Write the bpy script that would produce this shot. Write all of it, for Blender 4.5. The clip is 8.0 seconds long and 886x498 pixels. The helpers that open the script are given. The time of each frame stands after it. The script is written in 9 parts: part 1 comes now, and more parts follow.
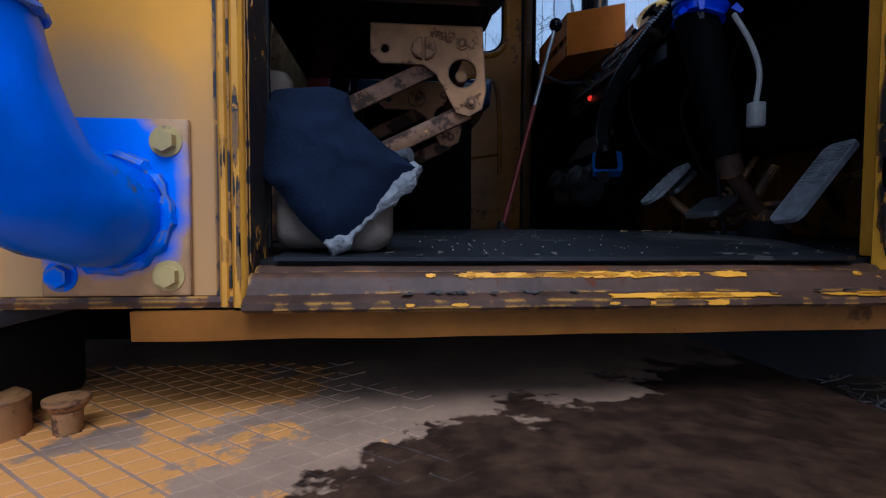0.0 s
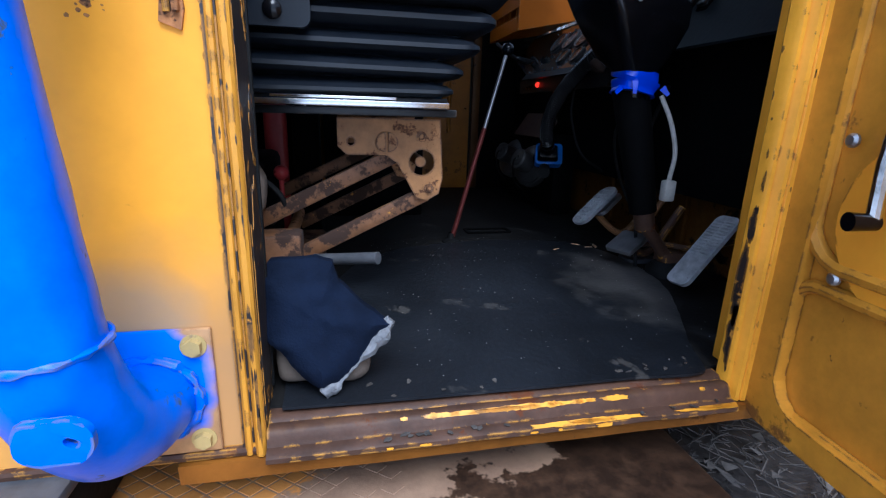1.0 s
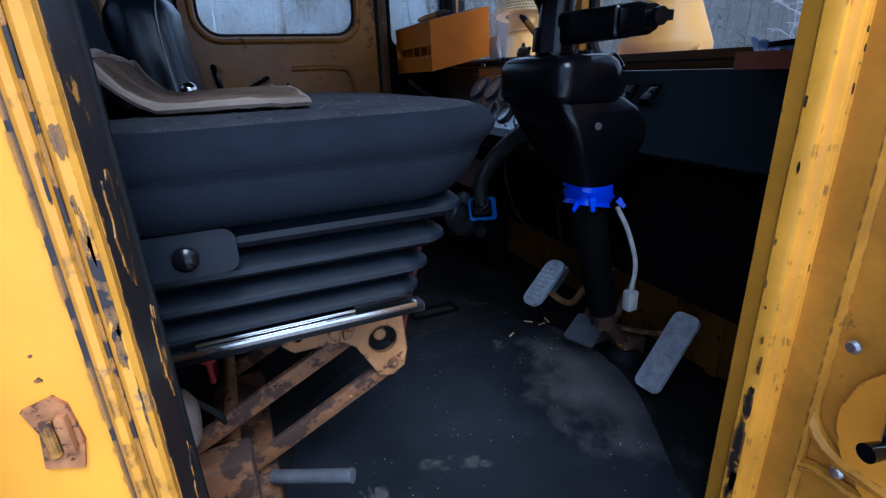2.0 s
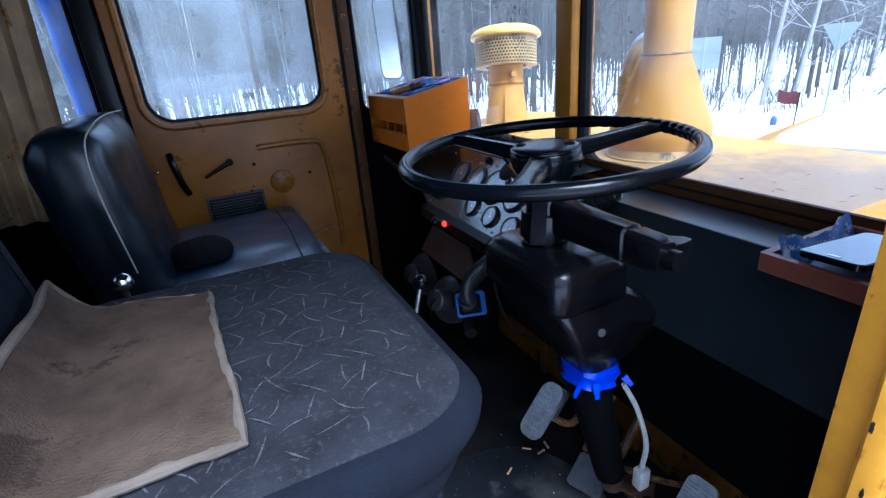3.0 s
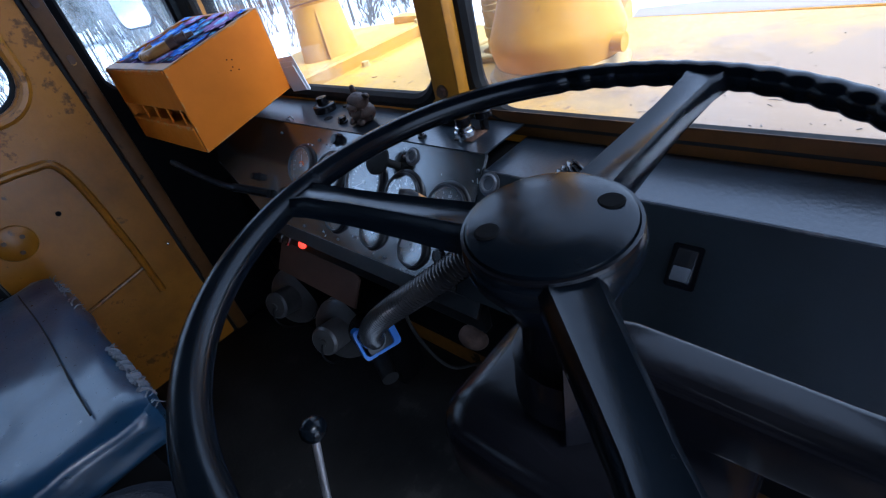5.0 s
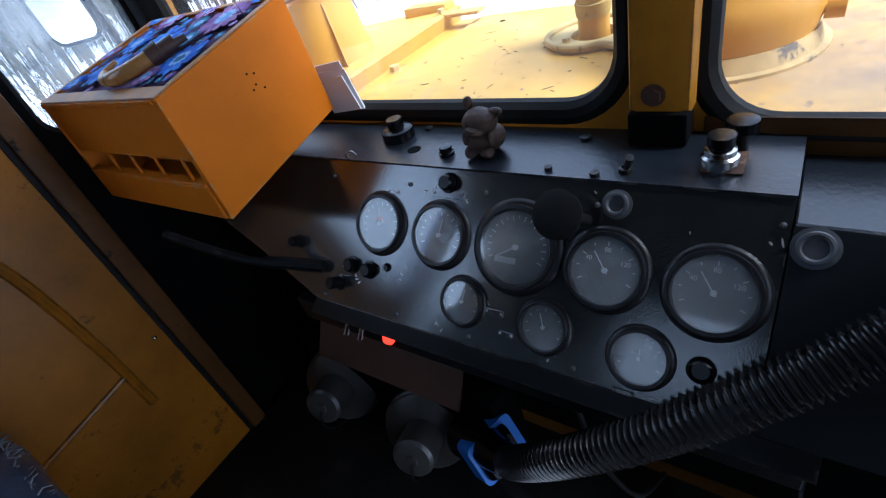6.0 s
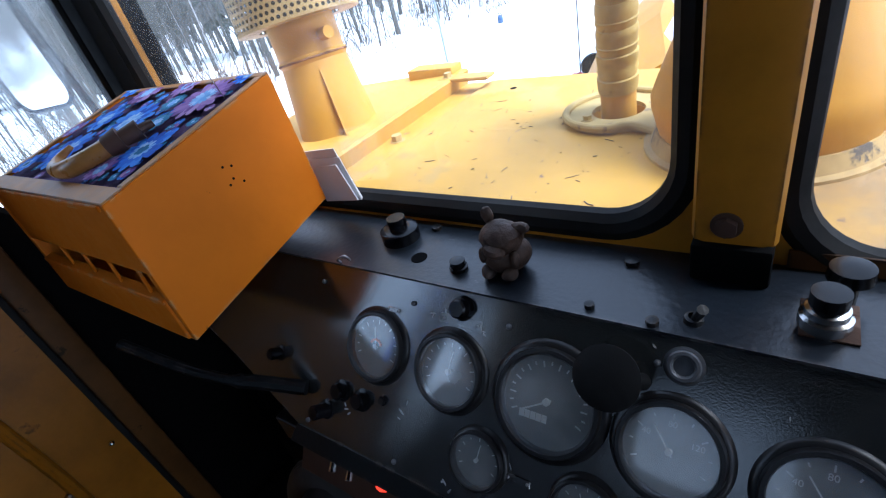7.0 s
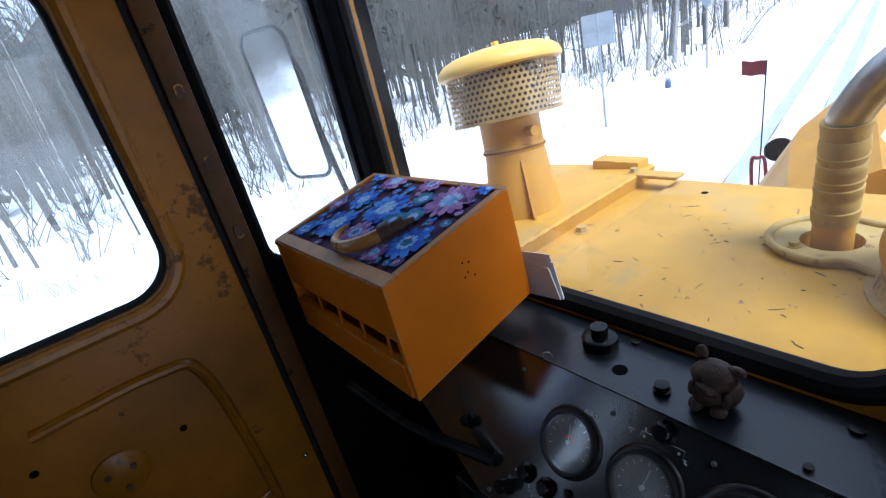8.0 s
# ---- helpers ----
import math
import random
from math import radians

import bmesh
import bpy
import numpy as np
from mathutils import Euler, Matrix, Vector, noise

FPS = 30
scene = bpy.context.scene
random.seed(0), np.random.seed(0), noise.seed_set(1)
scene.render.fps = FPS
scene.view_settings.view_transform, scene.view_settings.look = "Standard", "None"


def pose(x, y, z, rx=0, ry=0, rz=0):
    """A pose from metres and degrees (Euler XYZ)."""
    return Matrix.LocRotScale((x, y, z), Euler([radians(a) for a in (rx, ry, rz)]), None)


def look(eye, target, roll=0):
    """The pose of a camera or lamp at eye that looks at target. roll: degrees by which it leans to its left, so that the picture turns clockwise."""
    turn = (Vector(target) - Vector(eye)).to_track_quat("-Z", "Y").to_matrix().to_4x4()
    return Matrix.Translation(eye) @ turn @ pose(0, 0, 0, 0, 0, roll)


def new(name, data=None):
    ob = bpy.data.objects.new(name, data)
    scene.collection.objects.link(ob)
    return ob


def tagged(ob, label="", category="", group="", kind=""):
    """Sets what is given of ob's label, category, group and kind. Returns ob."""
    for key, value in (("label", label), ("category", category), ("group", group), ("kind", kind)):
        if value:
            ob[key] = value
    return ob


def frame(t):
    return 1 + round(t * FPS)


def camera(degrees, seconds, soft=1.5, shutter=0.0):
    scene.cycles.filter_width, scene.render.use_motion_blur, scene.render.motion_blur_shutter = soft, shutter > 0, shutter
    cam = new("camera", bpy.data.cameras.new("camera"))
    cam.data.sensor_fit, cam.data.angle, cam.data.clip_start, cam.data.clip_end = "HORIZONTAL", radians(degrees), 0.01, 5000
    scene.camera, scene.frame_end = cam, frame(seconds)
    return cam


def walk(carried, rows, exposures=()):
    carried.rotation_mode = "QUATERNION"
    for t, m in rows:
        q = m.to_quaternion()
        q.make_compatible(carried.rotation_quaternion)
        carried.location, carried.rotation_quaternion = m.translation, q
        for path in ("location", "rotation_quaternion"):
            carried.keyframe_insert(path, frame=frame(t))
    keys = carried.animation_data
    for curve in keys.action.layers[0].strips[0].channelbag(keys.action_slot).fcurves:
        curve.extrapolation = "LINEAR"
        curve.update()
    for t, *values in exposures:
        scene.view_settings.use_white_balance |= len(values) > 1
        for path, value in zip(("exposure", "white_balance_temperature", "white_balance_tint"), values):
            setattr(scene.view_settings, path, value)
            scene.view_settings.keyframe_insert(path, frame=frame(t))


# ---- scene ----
cam = camera(85, 8.0, soft=1.2)
PATH = [
    (0, (0.164, -0.602, 0.007), (0.348, 1.387, -0.081), 0.2),
    (0.5, (0.129, -0.626, 0.211), (0.385, 1.330, -0.116), 1.4),
    (1, (0.115, -0.696, 0.408), (0.524, 1.185, -0.137), 1.7),
    (1.5, (0.054, -0.615, 0.676), (0.652, 1.189, 0.055), -0.4),
    (2, (0.085, -0.433, 0.764), (0.828, 1.290, 0.072), -2.2),
    (2.2, (0.135, -0.372, 0.821), (0.890, 1.338, 0.109), -2.8),
    (3.3, (0.250, -0.144, 1.164), (1.061, 1.499, 0.364), -6.4),
    (3.5, (0.267, -0.102, 1.176), (1.136, 1.483, 0.318), -7.7),
    (4, (0.426, 0.120, 1.087), (1.429, 1.534, 0.089), -9.3),
    (4.2, (0.484, 0.163, 1.086), (1.542, 1.494, 0.033), -9.5),
    (5.3, (0.536, 0.462, 1.151), (1.601, 1.671, -0.034), -17.1),
    (5.5, (0.555, 0.598, 1.167), (1.646, 1.759, -0.043), -17.7),
    (6, (0.603, 0.820, 1.086), (1.781, 1.917, -0.100), -17.9),
    (6.5, (0.724, 0.896, 1.123), (1.944, 1.970, -0.042), -17.2),
    (7, (0.740, 0.920, 1.108), (2.015, 2.031, 0.039), -15.9),
    (7.5, (0.696, 0.946, 1.208), (1.928, 2.223, 0.285), -14.9),
    (8, (0.644, 0.957, 1.250), (1.675, 2.479, 0.463), -13.7),
]
walk(cam, [(t, look(eye, target, roll)) for t, eye, target, roll in PATH], exposures=[(0.0, 0.15, 4800, 10), (0.5, 1.15, 5000, 10), (1.0, 1.15, 5000, 10), (2.2, 1.25, 4600, 10), (3.3, 2.1, 4800, 10), (4.2, 2.1, 4700, 10), (5.3, 2.3, 5000, 10), (6.2, 2.2, 5300, 10), (7.2, 1.95, 5300, 10), (8.0, 1.4, 5600, 10)])

# ---- world and light: an overcast winter day over snow ----
world = bpy.data.worlds.new("world")
scene.world = world
world.use_nodes = True
wn, wl = world.node_tree.nodes, world.node_tree.links
sky = wn.new("ShaderNodeTexSky")
sky.sky_type = "NISHITA"
sky.sun_disc = False
sky.sun_elevation, sky.sun_rotation = radians(55), radians(175)
sky.dust_density = 2.0
wn["Background"].inputs[1].default_value = 0.15
# a bright, slightly uneven veil of cloud over the whole sky
cloud_co, cloud, cloud_col, veil = wn.new("ShaderNodeTexCoord"), wn.new("ShaderNodeTexNoise"), wn.new("ShaderNodeValToRGB"), wn.new("ShaderNodeMix")
cloud.inputs["Scale"].default_value, cloud.inputs["Detail"].default_value = 1.6, 4
cloud_col.color_ramp.elements[0].color, cloud_col.color_ramp.elements[0].position = (3.0, 3.2, 3.55, 1), 0.3
cloud_col.color_ramp.elements[1].color, cloud_col.color_ramp.elements[1].position = (4.4, 4.55, 4.8, 1), 0.7
veil.data_type = "RGBA"
veil.inputs[0].default_value = 0.75
wl.new(cloud_co.outputs["Generated"], cloud.inputs["Vector"])
wl.new(cloud.outputs["Fac"], cloud_col.inputs["Fac"])
wl.new(sky.outputs[0], veil.inputs[6])
wl.new(cloud_col.outputs["Color"], veil.inputs[7])
wl.new(veil.outputs[2], wn["Background"].inputs[0])
sun_data = bpy.data.lights.new("sun", "SUN")
sun_data.energy, sun_data.angle, sun_data.color = 2.0, radians(30), (1.0, 0.95, 0.88)
sun = new("sun", sun_data)
sun.matrix_world = look((0.6, -6.5, 9.2), (0, 0, 0))

# ---- materials ----
def material(name, base, rough=0.6, metal=0.0, vary=0.25, scale=6.0, second=None, spots=0.0, spot_scale=9.0, bump=0.1, bump_scale=80.0, spec=0.5, coat=0.0, coat_ior=1.5, coat_rough=0.22, wear=None, wear_amount=0.5, streak=None, streak_amount=0.3, streak_scale=(40, 40, 6)):
    """A painted, worn surface: base colour varied at two scales, spots of a second colour, and fine relief."""
    m = bpy.data.materials.new(name)
    m.use_nodes = True
    n, l = m.node_tree.nodes, m.node_tree.links
    b = n["Principled BSDF"]
    co = n.new("ShaderNodeTexCoord")
    geo = n.new("ShaderNodeNewGeometry")
    big = n.new("ShaderNodeTexNoise")
    big.inputs["Scale"].default_value, big.inputs["Detail"].default_value, big.inputs["Roughness"].default_value = scale, 6, 0.65
    fine = n.new("ShaderNodeTexNoise")
    fine.inputs["Scale"].default_value, fine.inputs["Detail"].default_value = bump_scale, 4
    for tex in (big, fine):
        l.new(geo.outputs["Position"], tex.inputs["Vector"])
    ramp = n.new("ShaderNodeValToRGB")
    lo = tuple(max(0, c * (1 - vary)) for c in base)
    hi = tuple(min(1, c * (1 + vary)) for c in base)
    ramp.color_ramp.elements[0].color, ramp.color_ramp.elements[0].position = (*lo, 1), 0.3
    ramp.color_ramp.elements[1].color, ramp.color_ramp.elements[1].position = (*hi, 1), 0.7
    l.new(big.outputs["Fac"], ramp.inputs["Fac"])
    colour = ramp.outputs["Color"]
    rough_out = None
    if second:
        spot = n.new("ShaderNodeTexNoise")
        spot.inputs["Scale"].default_value, spot.inputs["Detail"].default_value, spot.inputs["Roughness"].default_value = spot_scale, 8, 0.7
        l.new(geo.outputs["Position"], spot.inputs["Vector"])
        cut = n.new("ShaderNodeValToRGB")
        cut.color_ramp.elements[0].position, cut.color_ramp.elements[1].position = 0.72 - spots * 0.4, 0.76 - spots * 0.38
        l.new(spot.outputs["Fac"], cut.inputs["Fac"])
        mix = n.new("ShaderNodeMix")
        mix.data_type = "RGBA"
        l.new(cut.outputs["Color"], mix.inputs[0])
        l.new(colour, mix.inputs[6])
        mix.inputs[7].default_value = (*second, 1)
        colour = mix.outputs[2]
        span = n.new("ShaderNodeMapRange")
        span.inputs["To Min"].default_value, span.inputs["To Max"].default_value = rough, min(1, rough + 0.3)
        l.new(cut.outputs["Color"], span.inputs["Value"])
        rough_out = span.outputs[0]
    if streak:
        # long thin chips and scratches in a third colour
        place, chip, cut2, mix2 = n.new("ShaderNodeMapping"), n.new("ShaderNodeTexNoise"), n.new("ShaderNodeValToRGB"), n.new("ShaderNodeMix")
        place.inputs["Scale"].default_value = streak_scale
        chip.inputs["Scale"].default_value, chip.inputs["Detail"].default_value, chip.inputs["Roughness"].default_value = 1.0, 7, 0.62
        cut2.color_ramp.elements[0].position, cut2.color_ramp.elements[1].position = 0.74 - streak_amount * 0.4, 0.77 - streak_amount * 0.4
        mix2.data_type = "RGBA"
        mix2.inputs[7].default_value = (*streak, 1)
        l.new(geo.outputs["Position"], place.inputs["Vector"])
        l.new(place.outputs[0], chip.inputs["Vector"])
        l.new(chip.outputs["Fac"], cut2.inputs["Fac"])
        l.new(cut2.outputs["Color"], mix2.inputs[0])
        l.new(colour, mix2.inputs[6])
        colour = mix2.outputs[2]
    if wear:
        # paint rubbed off along the edges, unevenly
        edge, dot, sub, gain, mix3 = n.new("ShaderNodeBevel"), n.new("ShaderNodeVectorMath"), n.new("ShaderNodeMath"), n.new("ShaderNodeMath"), n.new("ShaderNodeMix")
        edge.samples = 4
        edge.inputs["Radius"].default_value = 0.006
        dot.operation = "DOT_PRODUCT"
        sub.operation, sub.inputs[0].default_value = "SUBTRACT", 1.0
        gain.operation, gain.use_clamp = "MULTIPLY", True
        rub = n.new("ShaderNodeTexNoise")
        rub.inputs["Scale"].default_value, rub.inputs["Detail"].default_value = 38, 6
        rag = n.new("ShaderNodeMapRange")
        rag.inputs["From Min"].default_value, rag.inputs["From Max"].default_value = 0.62 - 0.3 * wear_amount, 0.72 - 0.3 * wear_amount
        rag.inputs["To Max"].default_value = 14.0
        l.new(geo.outputs["Position"], rub.inputs["Vector"])
        l.new(rub.outputs["Fac"], rag.inputs["Value"])
        l.new(edge.outputs[0], dot.inputs[0])
        l.new(geo.outputs["Normal"], dot.inputs[1])
        l.new(dot.outputs["Value"], sub.inputs[1])
        l.new(sub.outputs[0], gain.inputs[0])
        l.new(rag.outputs[0], gain.inputs[1])
        mix3.data_type = "RGBA"
        mix3.inputs[7].default_value = (*wear, 1)
        l.new(gain.outputs[0], mix3.inputs[0])
        l.new(colour, mix3.inputs[6])
        colour = mix3.outputs[2]
    l.new(colour, b.inputs["Base Color"])
    if rough_out is None:
        span = n.new("ShaderNodeMapRange")
        span.inputs["To Min"].default_value, span.inputs["To Max"].default_value = max(0.02, rough - 0.12), min(1, rough + 0.12)
        l.new(fine.outputs["Fac"], span.inputs["Value"])
        rough_out = span.outputs[0]
    l.new(rough_out, b.inputs["Roughness"])
    b.inputs["Metallic"].default_value = metal
    b.inputs["Specular IOR Level"].default_value = spec
    b.inputs["Coat Weight"].default_value = coat
    b.inputs["Coat IOR"].default_value, b.inputs["Coat Roughness"].default_value = coat_ior, coat_rough
    bp = n.new("ShaderNodeBump")
    bp.inputs["Strength"].default_value, bp.inputs["Distance"].default_value = bump, 0.004
    l.new(fine.outputs["Fac"], bp.inputs["Height"])
    l.new(bp.outputs[0], b.inputs["Normal"])
    l.new(bp.outputs[0], b.inputs["Coat Normal"])
    return m

yellow_out = material("yellow_paint_outside", (0.86, 0.365, 0.02), 0.42, vary=0.16, scale=2.5, second=(0.2, 0.08, 0.02), spots=0.06, spot_scale=11, bump=0.06, spec=0.3, wear=(0.1, 0.045, 0.02), wear_amount=0.4, streak=(0.16, 0.06, 0.02), streak_amount=0.09, streak_scale=(45, 45, 30))
# the cab's yellow darkened: the inside's shade is put into the base colour
yellow_in = material("shaded_yellow_inside", (0.27, 0.102, 0.004), 0.32, vary=0.35, scale=4, second=(0.11, 0.042, 0.004), spots=0.26, spot_scale=8, bump=0.12, spec=0.36, wear=(0.05, 0.025, 0.012), wear_amount=0.5, streak=(0.07, 0.028, 0.005), streak_amount=0.16, streak_scale=(24, 24, 14))
yellow_worn = material("worn_yellow_frame", (0.7, 0.3, 0.015), 0.42, vary=0.2, scale=8, second=(0.09, 0.04, 0.02), spots=0.2, spot_scale=13, bump=0.15, spec=0.3, wear=(0.03, 0.02, 0.016), wear_amount=0.9, streak=(0.025, 0.018, 0.015), streak_amount=0.33, streak_scale=(30, 30, 10))
rust_arm = material("rusty_arm", (0.16, 0.07, 0.025), 0.6, vary=0.5, scale=12, second=(0.04, 0.02, 0.012), spots=0.58, spot_scale=14, bump=0.3, wear=(0.06, 0.028, 0.014), wear_amount=0.8, streak=(0.5, 0.22, 0.02), streak_amount=0.2, streak_scale=(30, 30, 30))
hood_paint = material("hood_paint", (0.57, 0.32, 0.045), 0.5, vary=0.2, scale=3, second=(0.52, 0.33, 0.1), spots=0.4, spot_scale=3.5, bump=0.08, spec=0.35, wear=(0.2, 0.11, 0.05), wear_amount=0.4, streak=(0.26, 0.15, 0.07), streak_amount=0.16, streak_scale=(16, 22, 16))
rust_metal = material("rusty_sill", (0.07, 0.037, 0.024), 0.5, vary=0.5, scale=9, second=(0.1, 0.032, 0.012), spots=0.3, spot_scale=16, bump=0.3, bump_scale=60, spec=0.2, wear=(0.55, 0.26, 0.03), wear_amount=0.42, streak=(0.5, 0.22, 0.03), streak_amount=0.17, streak_scale=(20, 42, 42))
rust_yellow = material("rusty_yellow_steel", (0.34, 0.16, 0.05), 0.6, vary=0.4, scale=14, second=(0.1, 0.04, 0.016), spots=0.42, spot_scale=20, bump=0.25, wear=(0.08, 0.035, 0.016), wear_amount=0.8, streak=(0.5, 0.25, 0.06), streak_amount=0.2, streak_scale=(50, 50, 50))
blue_paint = material("blue_paint", (0.002, 0.13, 0.78), 0.36, vary=0.3, scale=5, second=(0.05, 0.09, 0.16), spots=0.24, spot_scale=16, bump=0.35, bump_scale=30, spec=0.35, wear=(0.16, 0.15, 0.14), wear_amount=0.5, streak=(0.16, 0.19, 0.22), streak_amount=0.09, streak_scale=(22, 22, 22))
black_paint = material("black_paint", (0.005, 0.006, 0.007), 0.34, vary=0.4, scale=9, second=(0.025, 0.024, 0.022), spots=0.05, spot_scale=30, bump=0.12, bump_scale=130, spec=0.3, wear=(0.06, 0.05, 0.045), wear_amount=0.3, streak=(0.04, 0.04, 0.04), streak_amount=0.06, streak_scale=(60, 20, 60))
# near-black: the dark of holes, recesses and unlit cab parts is put into colour
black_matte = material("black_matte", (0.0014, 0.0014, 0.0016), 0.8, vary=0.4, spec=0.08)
panel_paint = material("crackled_black_panel", (0.01, 0.011, 0.0105), 0.5, spec=0.25, vary=0.35, scale=14, bump=0.035, bump_scale=520, coat=1.0, coat_ior=2.2, coat_rough=0.13, wear=(0.1, 0.095, 0.09), wear_amount=0.3, streak=(0.05, 0.05, 0.047), streak_amount=0.1, streak_scale=(50, 14, 50))
# worn black paint; the sky's bluish reflection is put into the base colour
shelf_paint = material("shelf_black_sky_tint", (0.007, 0.0105, 0.016), 0.34, vary=0.4, scale=9, second=(0.03, 0.033, 0.037), spots=0.1, spot_scale=14, bump=0.12, bump_scale=130, coat=0.3, coat_ior=1.5, wear=(0.07, 0.068, 0.066), wear_amount=0.4, streak=(0.05, 0.052, 0.055), streak_amount=0.1, streak_scale=(60, 20, 60))
bulkhead_paint = material("blue_black_bulkhead", (0.0065, 0.0095, 0.012), 0.46, vary=0.35, scale=6, second=(0.015, 0.017, 0.018), spots=0.12, spot_scale=10, bump=0.15, spec=0.3)
black_plastic = material("black_plastic", (0.003, 0.003, 0.004), 0.22, vary=0.3, scale=8, bump=0.03, second=(0.012, 0.011, 0.01), spots=0.1, spot_scale=12, spec=0.3)
wheel_plastic = material("wheel_plastic", (0.002, 0.003, 0.0045), 0.22, vary=0.2, bump=0.02, spec=0.2)
rubber = material("rubber", (0.008, 0.008, 0.008), 0.65, vary=0.3, bump=0.1, spec=0.2)
floor_rubber = material("dusty_floor", (0.009, 0.0085, 0.008), 0.7, vary=0.5, scale=6, second=(0.028, 0.026, 0.024), spots=0.34, spot_scale=6, bump=0.3, spec=0.2)
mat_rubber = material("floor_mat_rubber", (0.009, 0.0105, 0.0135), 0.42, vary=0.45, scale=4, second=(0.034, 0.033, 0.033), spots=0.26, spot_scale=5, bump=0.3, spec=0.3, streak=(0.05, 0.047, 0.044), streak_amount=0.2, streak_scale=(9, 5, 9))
grey_plastic = material("grey_bellows_plastic", (0.006, 0.0085, 0.013), 0.4, vary=0.25, bump=0.05, spec=0.3)
fabric = material("grey_seat_fabric", (0.024, 0.025, 0.03), 0.95, vary=0.3, scale=14, second=(0.038, 0.039, 0.044), spots=0.42, spot_scale=110, bump=0.6, bump_scale=500, spec=0.08)
# the seat's cloth again, darker: the side's shade is put into the navy
side_fabric = material("shaded_side_fabric", (0.007, 0.009, 0.0145), 0.85, vary=0.25, scale=7, bump=0.5, bump_scale=400, spec=0.12)
stroke_fabric = material("pale_strokes", (0.085, 0.085, 0.093), 0.95, vary=0.5, scale=60, second=(0.03, 0.031, 0.036), spots=0.45, spot_scale=220, bump=0.5, bump_scale=500, spec=0.08)
felt = material("brown_felt", (0.085, 0.06, 0.043), 0.98, vary=0.45, scale=9, second=(0.052, 0.036, 0.026), spots=0.34, spot_scale=11, bump=0.9, streak=(0.035, 0.022, 0.016), streak_amount=0.1, streak_scale=(22, 22, 22), bump_scale=350, spec=0.05)
# same black vinyl for the backrest, darker, with little of the painted sheen
dark_vinyl = material("black_vinyl_backrest_darker", (0.004, 0.008, 0.014), 0.36, vary=0.25, scale=6, bump=0.05, bump_scale=120, coat=0.3, coat_ior=1.45, coat_rough=0.25)
# black vinyl cushion: the window's blue sheen is put into the base colour
vinyl = material("black_vinyl_blue_sheen", (0.011, 0.034, 0.068), 0.32, vary=0.25, scale=6, bump=0.05, bump_scale=120, coat=0.45, coat_ior=1.45, coat_rough=0.2)
chrome = material("chrome", (0.6, 0.6, 0.6), 0.2, metal=1.0, vary=0.1, bump=0.03)
steel = material("worn_steel", (0.45, 0.45, 0.46), 0.36, metal=0.9, vary=0.25, scale=20, bump=0.15)
pad_steel = material("worn_pad_steel", (0.5, 0.5, 0.5), 0.36, metal=0.5, vary=0.35, scale=30, second=(0.08, 0.07, 0.06), spots=0.2, spot_scale=30, bump=0.15)
dull_steel = material("dull_steel", (0.09, 0.095, 0.105), 0.45, metal=0.3, vary=0.3, scale=20, bump=0.15)
rod_metal = material("rusty_rod", (0.16, 0.035, 0.028), 0.45, metal=0.5, vary=0.35, scale=20)
orange_wood = material("orange_painted_wood", (0.56, 0.15, 0.003), 0.5, vary=0.14, scale=3, bump=0.06, bump_scale=60, spec=0.12, wear=(0.45, 0.27, 0.12), wear_amount=0.25, streak=(0.2, 0.06, 0.01), streak_amount=0.03, streak_scale=(50, 50, 50))
red_wood = material("red_brown_wood", (0.13, 0.038, 0.02), 0.4, vary=0.3, scale=12, bump=0.1)
paper = material("white_paper", (0.75, 0.75, 0.76), 0.8, vary=0.05, bump=0.05)
snow = material("snow", (0.88, 0.9, 0.93), 0.8, vary=0.05, scale=0.4, bump=0.5, bump_scale=2.2)
bark = material("bark", (0.088, 0.084, 0.074), 0.9, vary=0.3, scale=2, bump=0.4, bump_scale=20)
white_paint = material("white_marks", (0.6, 0.6, 0.58), 0.6, vary=0.1)
red_paint = material("dull_red", (0.35, 0.03, 0.03), 0.5)
pale_tape = material("lighter_blue_tape", (0.02, 0.15, 0.55), 0.4, vary=0.25, bump=0.15, bump_scale=60)
blue_tape = material("blue_tape", (0.002, 0.045, 0.62), 0.35, vary=0.25, bump=0.15, bump_scale=60)

felt_black = material("black_felt", (0.008, 0.008, 0.009), 0.95, vary=0.3, bump=0.5, bump_scale=300, spec=0.1)
curtain_cloth = material("streaked_curtain", (0.42, 0.33, 0.22), 0.95, vary=0.2, scale=9, second=(0.3, 0.15, 0.04), spots=0.34, spot_scale=12, bump=0.3, bump_scale=200, spec=0.1)
beige_cloth = material("beige_cloth", (0.15, 0.12, 0.095), 0.9, vary=0.4, scale=7, second=(0.05, 0.04, 0.03), spots=0.2, spot_scale=9, bump=0.3, bump_scale=150, spec=0.15)
navy_cloth = material("navy_cloth", (0.005, 0.009, 0.022), 0.9, vary=0.4, scale=9, bump=0.35, bump_scale=260, spec=0.1)
stuffing_mat = material("stuffing", (0.17, 0.175, 0.185), 0.95, vary=0.4, scale=30, second=(0.07, 0.065, 0.06), spots=0.25, spot_scale=40, bump=0.6, bump_scale=200, spec=0.1)
bright_metal = material("bright_worn_metal", (0.52, 0.52, 0.52), 0.4, metal=0.35, vary=0.3, scale=40, second=(0.12, 0.11, 0.1), spots=0.2, spot_scale=30, bump=0.15)
white_cable = material("dirty_white_plastic", (0.42, 0.4, 0.36), 0.5, vary=0.25, scale=30)
